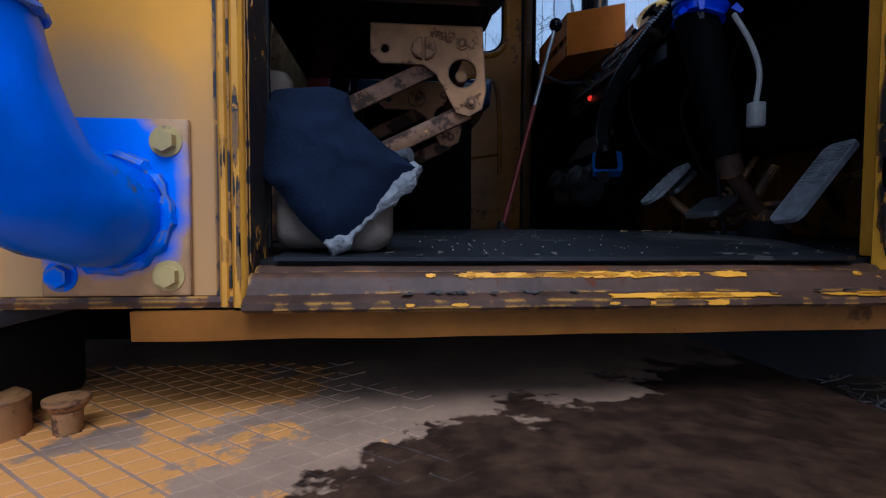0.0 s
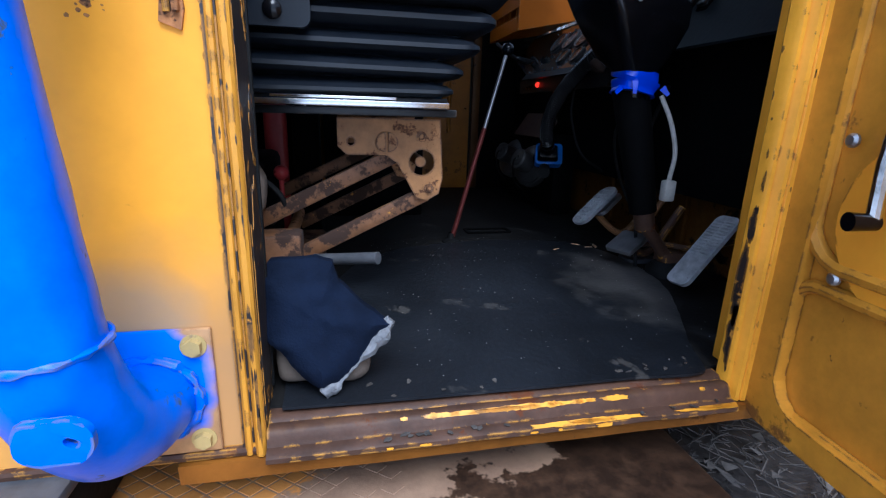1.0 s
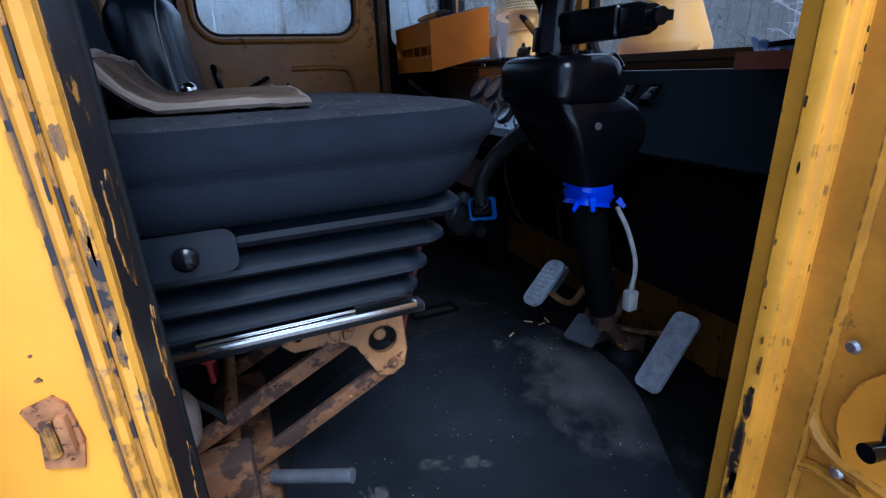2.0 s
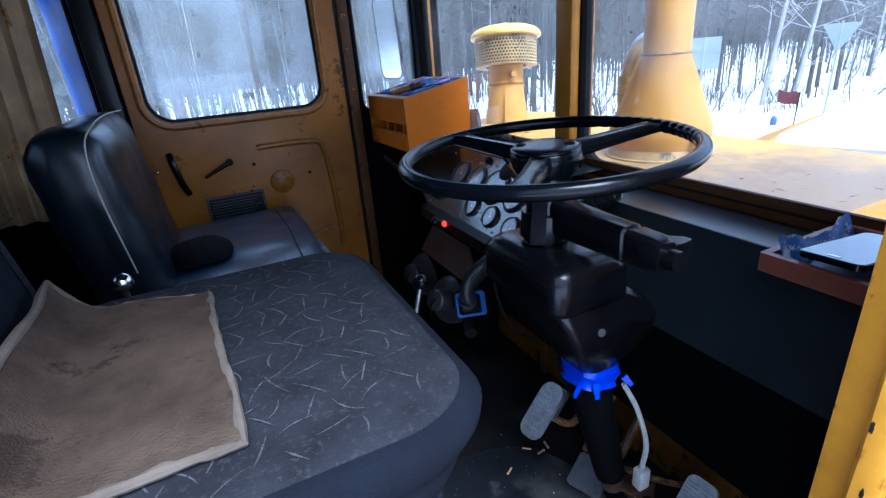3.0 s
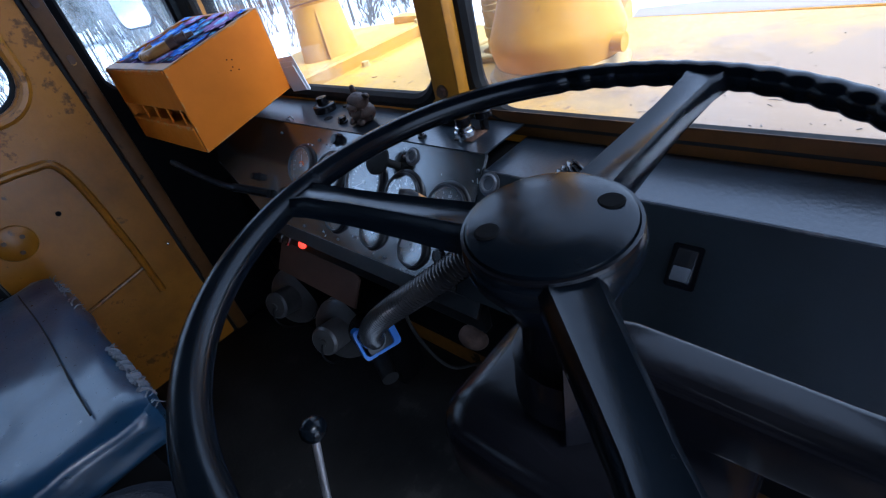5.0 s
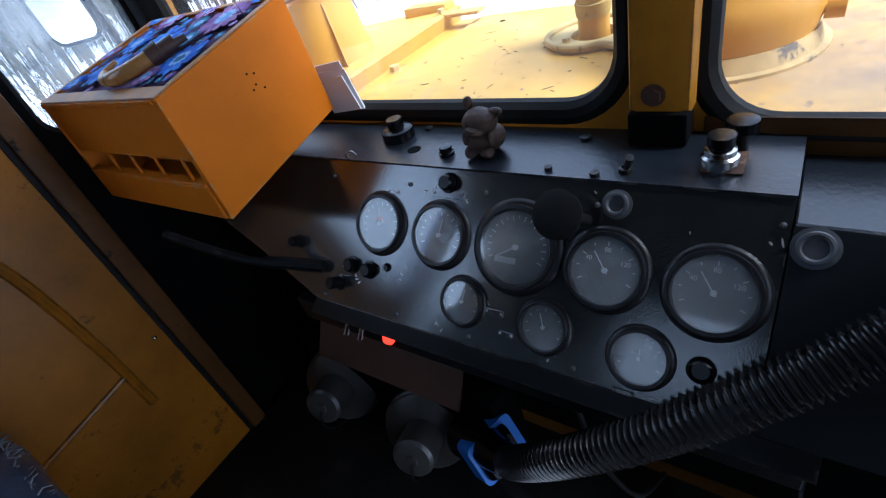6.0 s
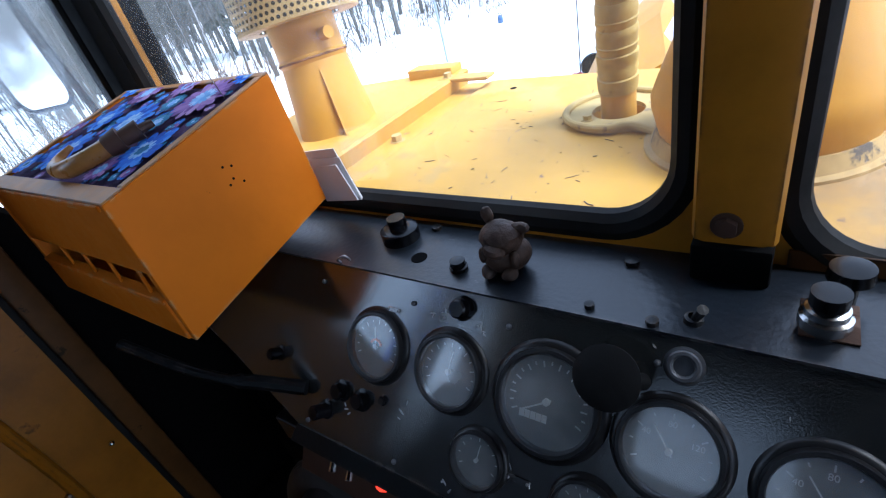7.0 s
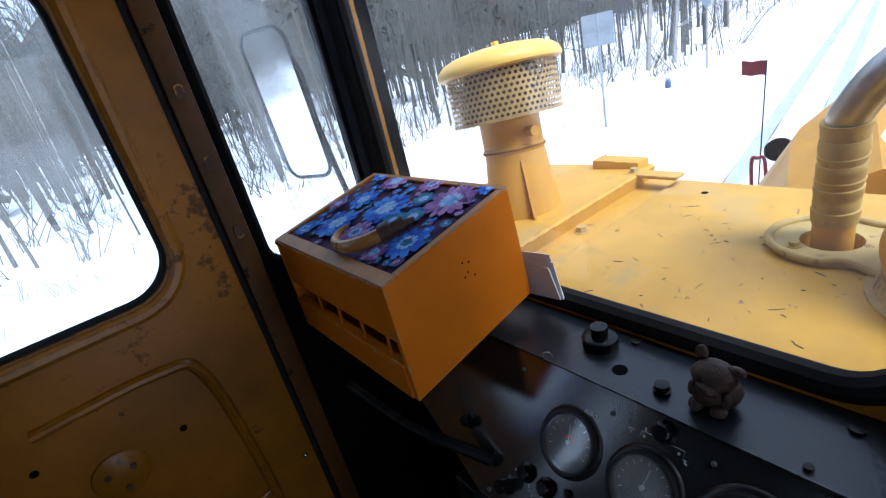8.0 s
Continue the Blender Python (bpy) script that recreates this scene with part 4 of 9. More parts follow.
box(bm, 0.813, 0.824, W - 0.004, W + 0.03, 0.0, 1.62, 0.002)
part("door_gasket", bm, rubber, wall_north, "black rubber gasket")
bm = nb()
box(bm, -0.075, -0.012, W - 0.012, W + 0.034, 0.0, ROOF, 0.004)
part("rear_pillar", bm, black_paint, wall_north, "black painted rear pillar")
for z in (0.98, 1.12, 1.25):
    bm = nb()
    plate(bm, rounded(0.839, 0.855, z, z + 0.026, 0.007), wall_xz(W - 0.0135), 0.003)
    part("slot_cover", bm, rust_metal, wall_north)

# front wall below and between the panes
bm = nb()
plate(bm, [(-0.05, -0.1), (W + 0.05, -0.1), (W + 0.05, ROOF), (-0.05, ROOF)], wall_yz(FRONT - 0.015), 0.05,
      [rounded(0.989, 1.96, 0.782, 1.6, 0.09), rounded(0.05, 0.919, 0.762, 1.6, 0.09)])
wall_east = mesh_thing("wall_east", bm, post_paint, "yellow front wall with two windscreen panes, dimmed in its colour", "wall", kind="structure", smooth=False)
def windscreen(y0, y1, z0, name, pane):
    bm = nb()
    box(bm, FRONT + 0.004, FRONT + 0.009, y0 - 0.005, y1 + 0.005, z0 - 0.005, 1.605)
    w = mesh_thing(name, bm, pane, "flat windscreen pane in thick black rubber", "window", kind="structure", smooth=False)
    w.visible_shadow = False
    bm = nb()
    ring = rounded(y0 + 0.004, y1 - 0.004, z0 + 0.005, 1.596, 0.088, 8)
    sweep(bm, [(FRONT + 0.0, u, v) for u, v in ring], 0.0195, 10, closed=True)
    part("rubber_seal", bm, rubber, w)
windscreen(0.989, 1.96, 0.782, "window_4", glass)
windscreen(0.05, 0.919, 0.762, "window_5", dusty_glass)
bm = nb()
box(bm, FRONT - 0.05, FRONT - 0.012, 0.914, 0.985, 0.8, 1.7, 0.012)
corner = nb()
box(corner, 1.168, FRONT - 0.017, 1.94, W + 0.033, 0.772, ROOF, 0.006)
part("corner_post", corner, black_matte, wall_east, "black corner post")
# strip added only to darken the yellow wall between seal and shelf
trim = nb()
box(trim, FRONT - 0.0185, FRONT - 0.0155, 0.03, 0.905, 0.7455, 0.79, 0.001)
part("darkening_strip", trim, brown_pillar, wall_east, "added strip that darkens the wall under the windscreen's seal")
post = part("centre_post", bm, post_paint, wall_east, "yellow centre post, chipped at its foot, its light put into the colour")
bm = nb()
hex_bolt(bm, (FRONT - 0.05, 0.955, 0.832), (-1, 0, 0), 0.01, 0.008)
part("bolt", bm, brown_metal, post)
bm = nb()
box(bm, FRONT - 0.058, FRONT - 0.02, 0.916, 0.983, 0.77, 0.812, 0.004)
part("post_foot", bm, black_matte, post, "black bracket at the post's foot")

# ---- outside: hood, fender, ground ----
bm = nb()
HZ = 0.735
plate(bm, rounded(1.27, 1.95, 0.28, 1.63, 0.02), flat_xy(HZ - 0.03), 0.03, [circle(1.68, 1.2, 0.05)])
hood = mesh_thing("hood", bm, hood_paint, "faded yellow engine hood with dirt and scratches", "hood", smooth=False)
bm = nb()
loft_rings(bm, [[(x, 1.735, HZ - 0.06), (x, 1.715, HZ + 0.026), (x, 1.722, HZ + 0.032), (x, 2.25, HZ + 0.0), (x, 2.25, HZ - 0.12)] for x in (1.27, 1.5, 1.75, 1.98)])
cov = part("side_cover", bm, hood_paint, hood, smooth=False)
bm = nb()
box(bm, 1.27, 1.98, 1.632, 1.745, HZ - 0.06, HZ - 0.012, 0.004)
part("channel", bm, hood_paint, hood, "yellow channel between hood and side cover")
bm = nb()
box(bm, 1.88, 1.93, 1.6, 1.76, HZ + 0.022, HZ + 0.032, 0.003)
part("hinge_strap", bm, hood_paint, hood)
bm = nb()
box(bm, 1.93, 1.99, 1.74, 1.9, HZ + 0.02, HZ + 0.05, 0.003)
part("rear_lip", bm, hood_paint, hood)
bm = nb()
rod(bm, (1.87, 1.52, HZ + 0.0002), (1.87, 1.52, HZ + 0.0006), 0.009)
part("hole", bm, black_matte, hood)
# dirt and straw lying on the hood
rnd = random.Random(31)
bm = nb()
for k in range(170):
    cx, cy = rnd.choice(((1.5, 1.42), (1.4, 1.3), (1.72, 1.45), (1.45, 1.1), (1.5, 0.6), (1.42, 0.45)))
    p = Vector((min(max(rnd.gauss(cx, 0.1), 1.3), 1.92), min(max(rnd.gauss(cy, 0.13), 0.32), 1.6), HZ + 0.001))
    ln, a = rnd.choice((0.002, 0.003, 0.003, 0.004, 0.005, 0.007, 0.01, 0.02)), rnd.uniform(0, 6.28)
    d = Vector((math.cos(a), math.sin(a), 0)) * ln
    sweep(bm, [p, p + d * 0.5 + Vector((-d.y, d.x, 0)) * rnd.uniform(-0.12, 0.12), p + d], rnd.choice((0.0005, 0.0006, 0.0009)), 4)
tagged(part("straw_bits", bm, twig_mat, None), "bits of straw and dirt lying on the hood", "straw", kind="stuff")
bm = nb()
box(bm, 1.24, 1.93, 0.3, 2.2, 0.0, HZ - 0.04, 0.01)
part("engine_housing", bm, hood_paint, hood)
bm = nb()
box(bm, 1.94, 2.3, 0.4, 2.0, -0.6, 0.2, 0.01)
part("front_cover", bm, hood_paint, hood)
dusty_paint = material("dusty_paint", (0.46, 0.335, 0.12), 0.75, vary=0.2, scale=14, second=(0.26, 0.19, 0.11), spots=0.3, spot_scale=22, bump=0.12)
bm = nb()
ring = [(1.68 + 0.1 * math.cos(radians(a)), 1.2 + 0.1 * math.sin(radians(a))) for a in range(-30, 211, 12)]
plate(bm, ring + [(1.56, 1.03), (1.72, 1.03)], flat_xy(HZ + 0.001), 0.008, [circle(1.68, 1.2, 0.05)])
part("collar_plate", bm, dusty_paint, hood, "dusty keyhole-shaped collar plate", smooth=False)
bm = nb()
sweep(bm, smooth_path([(1.75, 1.04, HZ + 0.012)] + [(u, v, HZ + 0.012) for u, v in ring[::2]] + [(1.54, 1.06, HZ + 0.01)], 4), 0.0075, 10)
part("collar_bead", bm, dusty_paint, hood)
for x, y, z, r in ((1.738, 1.232, HZ + 0.009, 0.009), (1.63, 1.245, HZ + 0.009, 0.009), (1.573, 1.69, HZ - 0.012, 0.014), (1.9, 1.735, HZ + 0.032, 0.012)):
    bm = nb()
    hex_bolt(bm, (x, y, z), (0, 0, 1), r, r * 1.1)
    part("bolt", bm, dusty_paint, hood)

hood_yellow = material("stack_paint", (0.56, 0.29, 0.03), 0.5, vary=0.15, scale=5, second=(0.4, 0.22, 0.08), spots=0.15, spot_scale=9, bump=0.05)
wrap_mat = material("tan_wrap", (0.5, 0.345, 0.09), 0.75, vary=0.3, scale=16, second=(0.3, 0.2, 0.07), spots=0.3, spot_scale=22, bump=0.3, bump_scale=40)
cap_paint = material("cap_paint", (0.8, 0.53, 0.11), 0.45, vary=0.08, scale=7, second=(0.55, 0.33, 0.08), spots=0.08, spot_scale=14, bump=0.06)
drum_core = material("drum_core", (0.05, 0.043, 0.03), 0.9)
drum_paint = material("drum_mesh_paint", (0.4, 0.27, 0.1), 0.6, vary=0.35, scale=12, second=(0.12, 0.1, 0.08), spots=0.3, spot_scale=9)

def air_cleaner():
    t = thing("air_cleaner", (1.58, 1.9, HZ), "yellow air intake stack with perforated drum and domed cap", "air intake")
    m = Matrix.Translation((1.59, 1.89, HZ - 0.005)) @ pose(0, 0, 0, -7, 5, 0)
    bm = nb()
    lathe(bm, [(0.0, 0), (0.118, 0), (0.104, 0.012), (0.083, 0.19), (0.087, 0.196), (0.087, 0.205), (0.083, 0.21), (0.083, 0.3), (0, 0.3)], m, 36)
    part("stack", bm, hood_yellow, t)
    bm = nb()
    sweep(bm, [m @ Vector((0.0865 * math.cos(a), 0.0865 * math.sin(a), 0.2)) for a in (2 * math.pi * k / 36 for k in range(36))], 0.003, 6, closed=True)
    part("clamp_band", bm, rust_yellow, t)
    bm = nb()
    plate(bm, [(0.08, 0), (0.135, 0), (0.09, 0.17), (0.08, 0.17)], m @ pose(0, 0, 0, 90, 0, 235), 0.006)
    part("rib", bm, hood_yellow, t)
    bm = nb()
    rod(bm, m @ Vector((-0.02, -0.08, 0.24)), m @ Vector((-0.03, -0.115, 0.24)), 0.014, seg=12)
    part("clamp_bolt", bm, hood_yellow, t)
    # drum: rows of holes through a thin sheet
    bm = nb()
    lathe(bm, [(0.0, 0.29), (0.1, 0.29), (0.1, 0.41)], m, 32)
    part("drum_core", bm, drum_core, t, "dark inner drum")
    bm = nb()
    R, rows, cols = 0.148, 9, 64
    for i in range(rows):
        for k in range(cols):
            a0 = 2 * math.pi * (k + 0.5 * (i % 2)) / cols
            z0 = 0.294 + i * 0.0135
            da, dz = math.pi / cols, 0.00675
            outer = [(a0 + sx * da, z0 + sz * dz) for sx, sz in ((-1, -1), (0, -1), (1, -1), (1, 0), (1, 1), (0, 1), (-1, 1), (-1, 0))]
            inner = [(a0 + da * 0.66 * math.cos(radians(q)), z0 + dz * 0.66 * math.sin(radians(q))) for q in (225, 270, 315, 0, 45, 90, 135, 180)]
            vo = [bm.verts.new(m @ Vector((R * math.cos(a), R * math.sin(a), z))) for a, z in outer]
            vi = [bm.verts.new(m @ Vector((R * math.cos(a), R * math.sin(a), z))) for a, z in inner]
            for q in range(8):
                bm.faces.new((vo[q], vo[(q + 1) % 8], vi[(q + 1) % 8], vi[q]))
    tagged(part("perforated_drum", bm, drum_paint, t, "dirty perforated metal drum", smooth=False), kind="stuff")
    bm = nb()
    lathe(bm, [(0.1, 0.283), (0.15, 0.283), (0.15, 0.29)], m, 40)
    part("drum_rim", bm, drum_paint, t)
    bm = nb()
    lathe(bm, [(0.1, 0.408), (0.158, 0.408), (0.166, 0.412), (0.168, 0.42), (0.163, 0.433), (0.148, 0.447), (0.122, 0.457), (0.08, 0.464), (0.04, 0.467), (0, 0.468)], m, 44)
    cap = part("cap", bm, cap_paint, t, "clean yellow domed cap")
    bm = nb()
    rod(bm, m @ Vector((0, 0, 0.466)), m @ Vector((0, 0, 0.482)), 0.011, seg=6)
    part("nut", bm, cap_paint, cap)
air_cleaner()

cone_paint = material("chipped_cone_paint", (0.52, 0.25, 0.018), 0.45, vary=0.15, scale=5, second=(0.42, 0.24, 0.07), spots=0.2, spot_scale=8, bump=0.06, spec=0.35, streak=(0.1, 0.05, 0.025), streak_amount=0.13, streak_scale=(45, 45, 30))
def exhaust():
    t = thing("exhaust_stack", (1.565, 0.93, HZ), "yellow sheet metal exhaust cone on the hood", "exhaust")
    m = Matrix.Translation((1.575, 0.955, HZ))
    bm = nb()
    lathe(bm, [(0.138, 0), (0.147, 0.03), (0.156, 0.065), (0.157, 0.085), (0.152, 0.1), (0.07, 0.31), (0.067, 0.9)], m, 28)
    part("cone", bm, cone_paint, t)
    bm = nb()
    lathe(bm, [(0.168, 0), (0.168, 0.005), (0.158, 0.007), (0.15, 0.03), (0.1445, 0.03)], m, 40)
    part("base_ring", bm, drum_paint, t, "dirty grey-brown base ring")
    bm = nb()
    sweep(bm, [m @ Vector((0.0715 * math.cos(a), 0.0715 * math.sin(a), 0.31)) for a in (2 * math.pi * k / 28 for k in range(28))], 0.003, 6, closed=True)
    part("neck_seam", bm, rust_yellow, t)
    bm = nb()
    rod(bm, m @ Vector((-0.02, -0.15, 0.06)), m @ Vector((-0.02, -0.175, 0.06)), 0.02, seg=14)
    part("clamp_lug", bm, cone_paint, t)
    bm = nb()
    sweep(bm, smooth_path([(1.68, 1.2, HZ - 0.05), (1.675, 1.195, HZ + 0.2), (1.67, 1.185, HZ + 0.26), (1.65, 1.12, HZ + 0.34), (1.61, 1.0, HZ + 0.36)], 6), 0.031, 16)
    p = part("side_pipe", bm, steel, t, "grey bent pipe")
    bm = nb()
    rod(bm, (1.68, 1.2, HZ - 0.03), (1.679, 1.199, HZ + 0.06), 0.033, seg=20)
    part("pipe_foot", bm, hood_yellow, p, "yellow painted pipe foot")
    bm = nb()
    rings = []
    for k in range(13):
        z = HZ + 0.05 + k * 0.0145
        rings += [[(1.68 - 0.02 * (z - HZ) + (0.036 + o) * math.cos(a), 1.2 - 0.02 * (z - HZ) + (0.036 + o) * math.sin(a), z + dz + 0.004 * math.cos(a)) for a in (2 * math.pi * q / 20 for q in range(20))] for dz, o in ((0, 0.0015 * math.sin(k * 2.1)), (0.0125, 0.0012 + 0.001 * math.sin(k * 1.7)))]
    loft_rings(bm, rings)
    part("wrap", bm, wrap_mat, p, "tan wrapped lower pipe")
exhaust()

bm = nb()
plate(bm, [(1.285, 0.2), (1.62, 0.2), (1.72, 0.56), (1.79, 0.752), (1.783, 0.757), (1.5, 0.752), (1.285, 0.748)], wall_xz(0.279), 0.01, [circle(1.533, 0.715, 0.008, 12)])
part("side_panel", bm, cone_paint, hood, "bright yellow side panel with one hole", smooth=False)

# fender plate in front of the door
FZ = -0.215
def fender():
    t = thing("step_plate", (0, -0.6, FZ), "worn yellow tread plate with diamond ridges, wet dark dirt", "step plate")
    bm = nb()
    box(bm, -1.4, 0.76, -1.6, 0.42, FZ - 0.012, FZ, 0.002)
    part("plate", bm, plate_mat, t, smooth=False)
    # low lozenges between the crossing grooves, worn away towards one side
    rnd = random.Random(4)
    bm = nb()
    for i in range(-26, 20):
        for j in range(-24, 16):
            x, y = i * 0.047 + 0.0235 * (j % 2), j * 0.0185 - 0.01
            if x > 0.16 - 0.5 * max(0, y) + rnd.uniform(-0.12, 0.1) or y > 0.2 or x < -1.3:
                continue
            w, hh, top = 0.0208, 0.0162, FZ + 0.0014
            lo = [bm.verts.new((x + a * w, y + c * hh, FZ - 0.0005)) for a, c in ((-1, 0), (0, -1), (1, 0), (0, 1))]
            hi = [bm.verts.new((x + a * w * 0.94, y + c * hh * 0.94, top)) for a, c in ((-1, 0), (0, -1), (1, 0), (0, 1))]
            bm.faces.new(hi)
            for k in range(4):
                bm.faces.new((lo[k], lo[(k + 1) % 4], hi[(k + 1) % 4], hi[k]))
    tagged(part("tread_relief", bm, tread_mat, t, "worn diamond tread relief", smooth=False), kind="stuff")
    bm = nb()
    rod(bm, (-0.19, -0.056, FZ), (-0.19, -0.056, FZ + 0.028), 0.013, 0.015, 14)
    lathe(bm, [(0.015, 0.026), (0.022, 0.034), (0.022, 0.039), (0, 0.039)], Matrix.Translation((-0.19, -0.056, FZ)), 18)
    part("peg", bm, rust_yellow, t, "rusty mushroom-headed peg")
    bm = nb()
    lathe(bm, [(0.035, 0), (0.035, 0.04), (0.028, 0.045), (0, 0.045)], Matrix.Translation((-0.265, -0.06, FZ)), 20)
    part("boss", bm, rust_yellow, t, "yellow round boss")
fender()


GZ = -1.75
bm = nb()
bmesh.ops.create_grid(bm, x_segments=60, y_segments=60, size=400, matrix=Matrix.Translation((0, 0, GZ)))
mesh_thing("ground", bm, snow, "white snow-covered ground", "snow", kind="structure")

# ---- more helpers for soft and lofted forms ----
def soft_box(bm, x0, x1, y0, y1, z0, z1, r, n=10, puff=0.0, wrinkle=0.0, seed=0.0, m=None, top=None):
    """A cushion: a finely divided box with round edges, a puffed top and wrinkles."""
    tmp = bmesh.new()
    bmesh.ops.create_cube(tmp, size=2)
    bmesh.ops.subdivide_edges(tmp, edges=tmp.edges[:], cuts=n, use_grid_fill=True)
    sx, sy, sz = (x1 - x0) / 2, (y1 - y0) / 2, (z1 - z0) / 2
    c = Vector(((x0 + x1) / 2, (y0 + y1) / 2, (z0 + z1) / 2))
    for v in tmp.verts:
        u = v.co.copy()
        p = Vector((u.x * sx, u.y * sy, u.z * sz))
        q = Vector((max(-(sx - r), min(sx - r, p.x)), max(-(sy - r), min(sy - r, p.y)), max(-(sz - r), min(sz - r, p.z))))
        d = p - q
        if d.length > 1e-6:
            p = q + d.normalized() * r
        if u.z > 0.5:
            p.z += puff * (1 - u.x * u.x) * (1 - u.y * u.y)
        p += c
        if wrinkle:
            p += wrinkle * noise.noise_vector(p * 9 + Vector((seed, seed, seed))) + 0.4 * wrinkle * noise.noise_vector(p * 31 + Vector((seed, 0, seed)))
        if top:
            p = top(p)
        v.co = m @ p if m is not None else p
    made = {v: bm.verts.new(v.co) for v in tmp.verts}
    for f in tmp.faces:
        bm.faces.new([made[v] for v in f.verts])
    tmp.free()
    return list(made.values())

def loft(bm, rings, caps=True):
    """Joins rings of equally many points, in order."""
    made = [[bm.verts.new(p) for p in ring] for ring in rings]
    n = len(made[0])
    for a, b in zip(made, made[1:]):
        for k in range(n):
            bm.faces.new((a[k], a[(k + 1) % n], b[(k + 1) % n], b[k]))
    if caps:
        bm.faces.new(made[0][::-1])
        bm.faces.new(made[-1])

def ring_xy(x0, x1, y0, y1, r, z, seg=4):
    return [(u, v, z) for u, v in rounded(x0, x1, y0, y1, r, seg)]

def lettering(body, size, m, mat, parent, label):
    cu = bpy.data.curves.new("print", "FONT")
    cu.body, cu.size, cu.align_x, cu.align_y, cu.extrude = body, size, "CENTER", "CENTER", 0.0002
    tmp = new("print", cu)
    bpy.context.view_layer.update()
    me = bpy.data.meshes.new_from_object(tmp)
    bpy.data.objects.remove(tmp)
    me.transform(Matrix.Translation(-ORIGIN[parent]) @ m)
    me.materials.append(mat)
    ob = new("print", me)
    ob.parent = parent
    ORIGIN[ob] = ORIGIN[parent]
    ob["label"] = label
    return ob

# ---- driver's seat ----
SX0, SX1, SY0, SY1 = -0.1, 0.48, 0.196, 0.84

def seat_top(x, y):
    d = min(x - SX0, SX1 - x, y - SY0, SY1 - y)
    return 0.72 + 0.012 * min(1.0, max(0.0, d - 0.05) / 0.16) + 0.0025 * noise.noise(Vector((x * 7, y * 7, 0)))

def seat_ring(z, o, r=0.115):
    """The seat's outline at a height, o wider all round, its front edge drawn in below."""
    x1 = SX1 - 0.75 * max(0, 0.68 - z)
    return [(u, v, z) for u, v in rounded(SX0 - o, x1 + o, SY0 - o, SY1 + o, max(0.02, r + o), 9)]

def driver_seat():
    s = thing("driver_seat", (0.15, 0.5, floor_z(0.5)), "grey patterned driver's seat with black bellows on rusty scissor base", "seat")
    bm = nb()
    rings = [seat_ring(z, o) for z, o in ((0.6, -0.02), (0.65, -0.004), (0.69, 0.0), (0.704, -0.005), (0.713, -0.014), (0.718, -0.028))]
    for o in (-0.045, -0.07, -0.1, -0.14, -0.19, -0.24, -0.28):
        rings.append([(u, v, seat_top(u, v)) for u, v, z in seat_ring(0.72, o)])
    loft(bm, rings)
    c = part("cushion", bm, fabric, s)
    # cloth band round the cushion's side, slack, creased lengthwise, its shade in the colour
    bm = nb()
    rings = []
    for z, o in ((0.592, -0.012), (0.594, 0.0), (0.603, 0.009), (0.618, 0.013), (0.634, 0.013), (0.646, 0.009), (0.653, 0.0075), (0.662, 0.0105), (0.674, 0.012), (0.686, 0.0095), (0.697, 0.003), (0.706, -0.005), (0.711, -0.014)):
        rings.append([(u + 0.003 * noise.noise(Vector((u * 5, v * 5, z * 40))), v + 0.004 * noise.noise(Vector((u * 4, v * 5, z * 55 + 3))), zz + 0.006 * noise.noise(Vector((u * 6, v * 6, 8)))) for u, v, zz in seat_ring(z, o + 0.002)])
    loft(bm, rings, caps=False)
    part("side_band", bm, side_fabric, c, "side of the seat cloth, shade put into its dark navy colour")
    # woven strokes on the top
    rnd = random.Random(5)
    bm = nb()
    spots = [(-0.05 + 0.037 * i + rnd.uniform(-0.01, 0.01), 0.24 + 0.037 * j + 0.018 * (i % 2) + rnd.uniform(-0.01, 0.01), (i + j) % 3) for i in range(14) for j in range(17)]
    for x, y, turn in spots:
        if x > 0.425 or y > 0.8 or (x > 0.36 and y > 0.75) or (x > 0.36 and y < 0.27):
            continue
        a, ln, bend = (0.35, 1.25, 2.2)[turn] + rnd.uniform(-0.25, 0.25), rnd.uniform(0.026, 0.052), rnd.uniform(-0.5, 0.5)
        rows = []
        for i in range(5):
            t = i / 4 - 0.5
            aa = a + bend * t
            px, py = x + ln * t * math.cos(aa), y + ln * t * math.sin(aa)
            w = 0.0013 * (1 - 2.6 * t * t) * rnd.uniform(0.7, 1.2)
            rows.append([bm.verts.new((px + sx * w * -math.sin(aa), py + sx * w * math.cos(aa), seat_top(px, py) + 0.0012)) for sx in (-1, 1)])
        for p, q in zip(rows, rows[1:]):
            bm.faces.new((p[0], p[1], q[1], q[0]))
    tagged(part("woven_pattern", bm, stroke_fabric, c, "pale woven strokes"), kind="stuff")
    # bellows
    bm = nb()
    rings = []
    for k, (z0, h, f) in enumerate(((0.431, 0.034, 0.318), (0.465, 0.04, 0.34), (0.505, 0.042, 0.372), (0.547, 0.05, 0.4))):
        for u, o in ((0.0, -0.03), (0.1, -0.012), (0.26, 0.004), (0.45, 0.011), (0.62, 0.01), (0.78, 0.0), (0.92, -0.02)):
            z = z0 + h * u
            sag = 0.006 * math.sin(math.pi * u)
            rings.append([(x + 0.007 * noise.noise(Vector((x * 5, y * 5, k * 3 + u))), y + 0.006 * noise.noise(Vector((x * 6, y * 6, k * 5 + 9))), zz - sag + 0.007 * noise.noise(Vector((x * 6, y * 6, k * 2 + 4)))) for x, y, zz in ring_xy(-0.085 - o * 0.3, f + o, 0.228 - o, 0.79 + o, 0.04, z, 8)])
    loft(bm, rings)
    part("bellows", bm, grey_plastic, s, "ribbed dark plastic bellows")
    bm = nb()
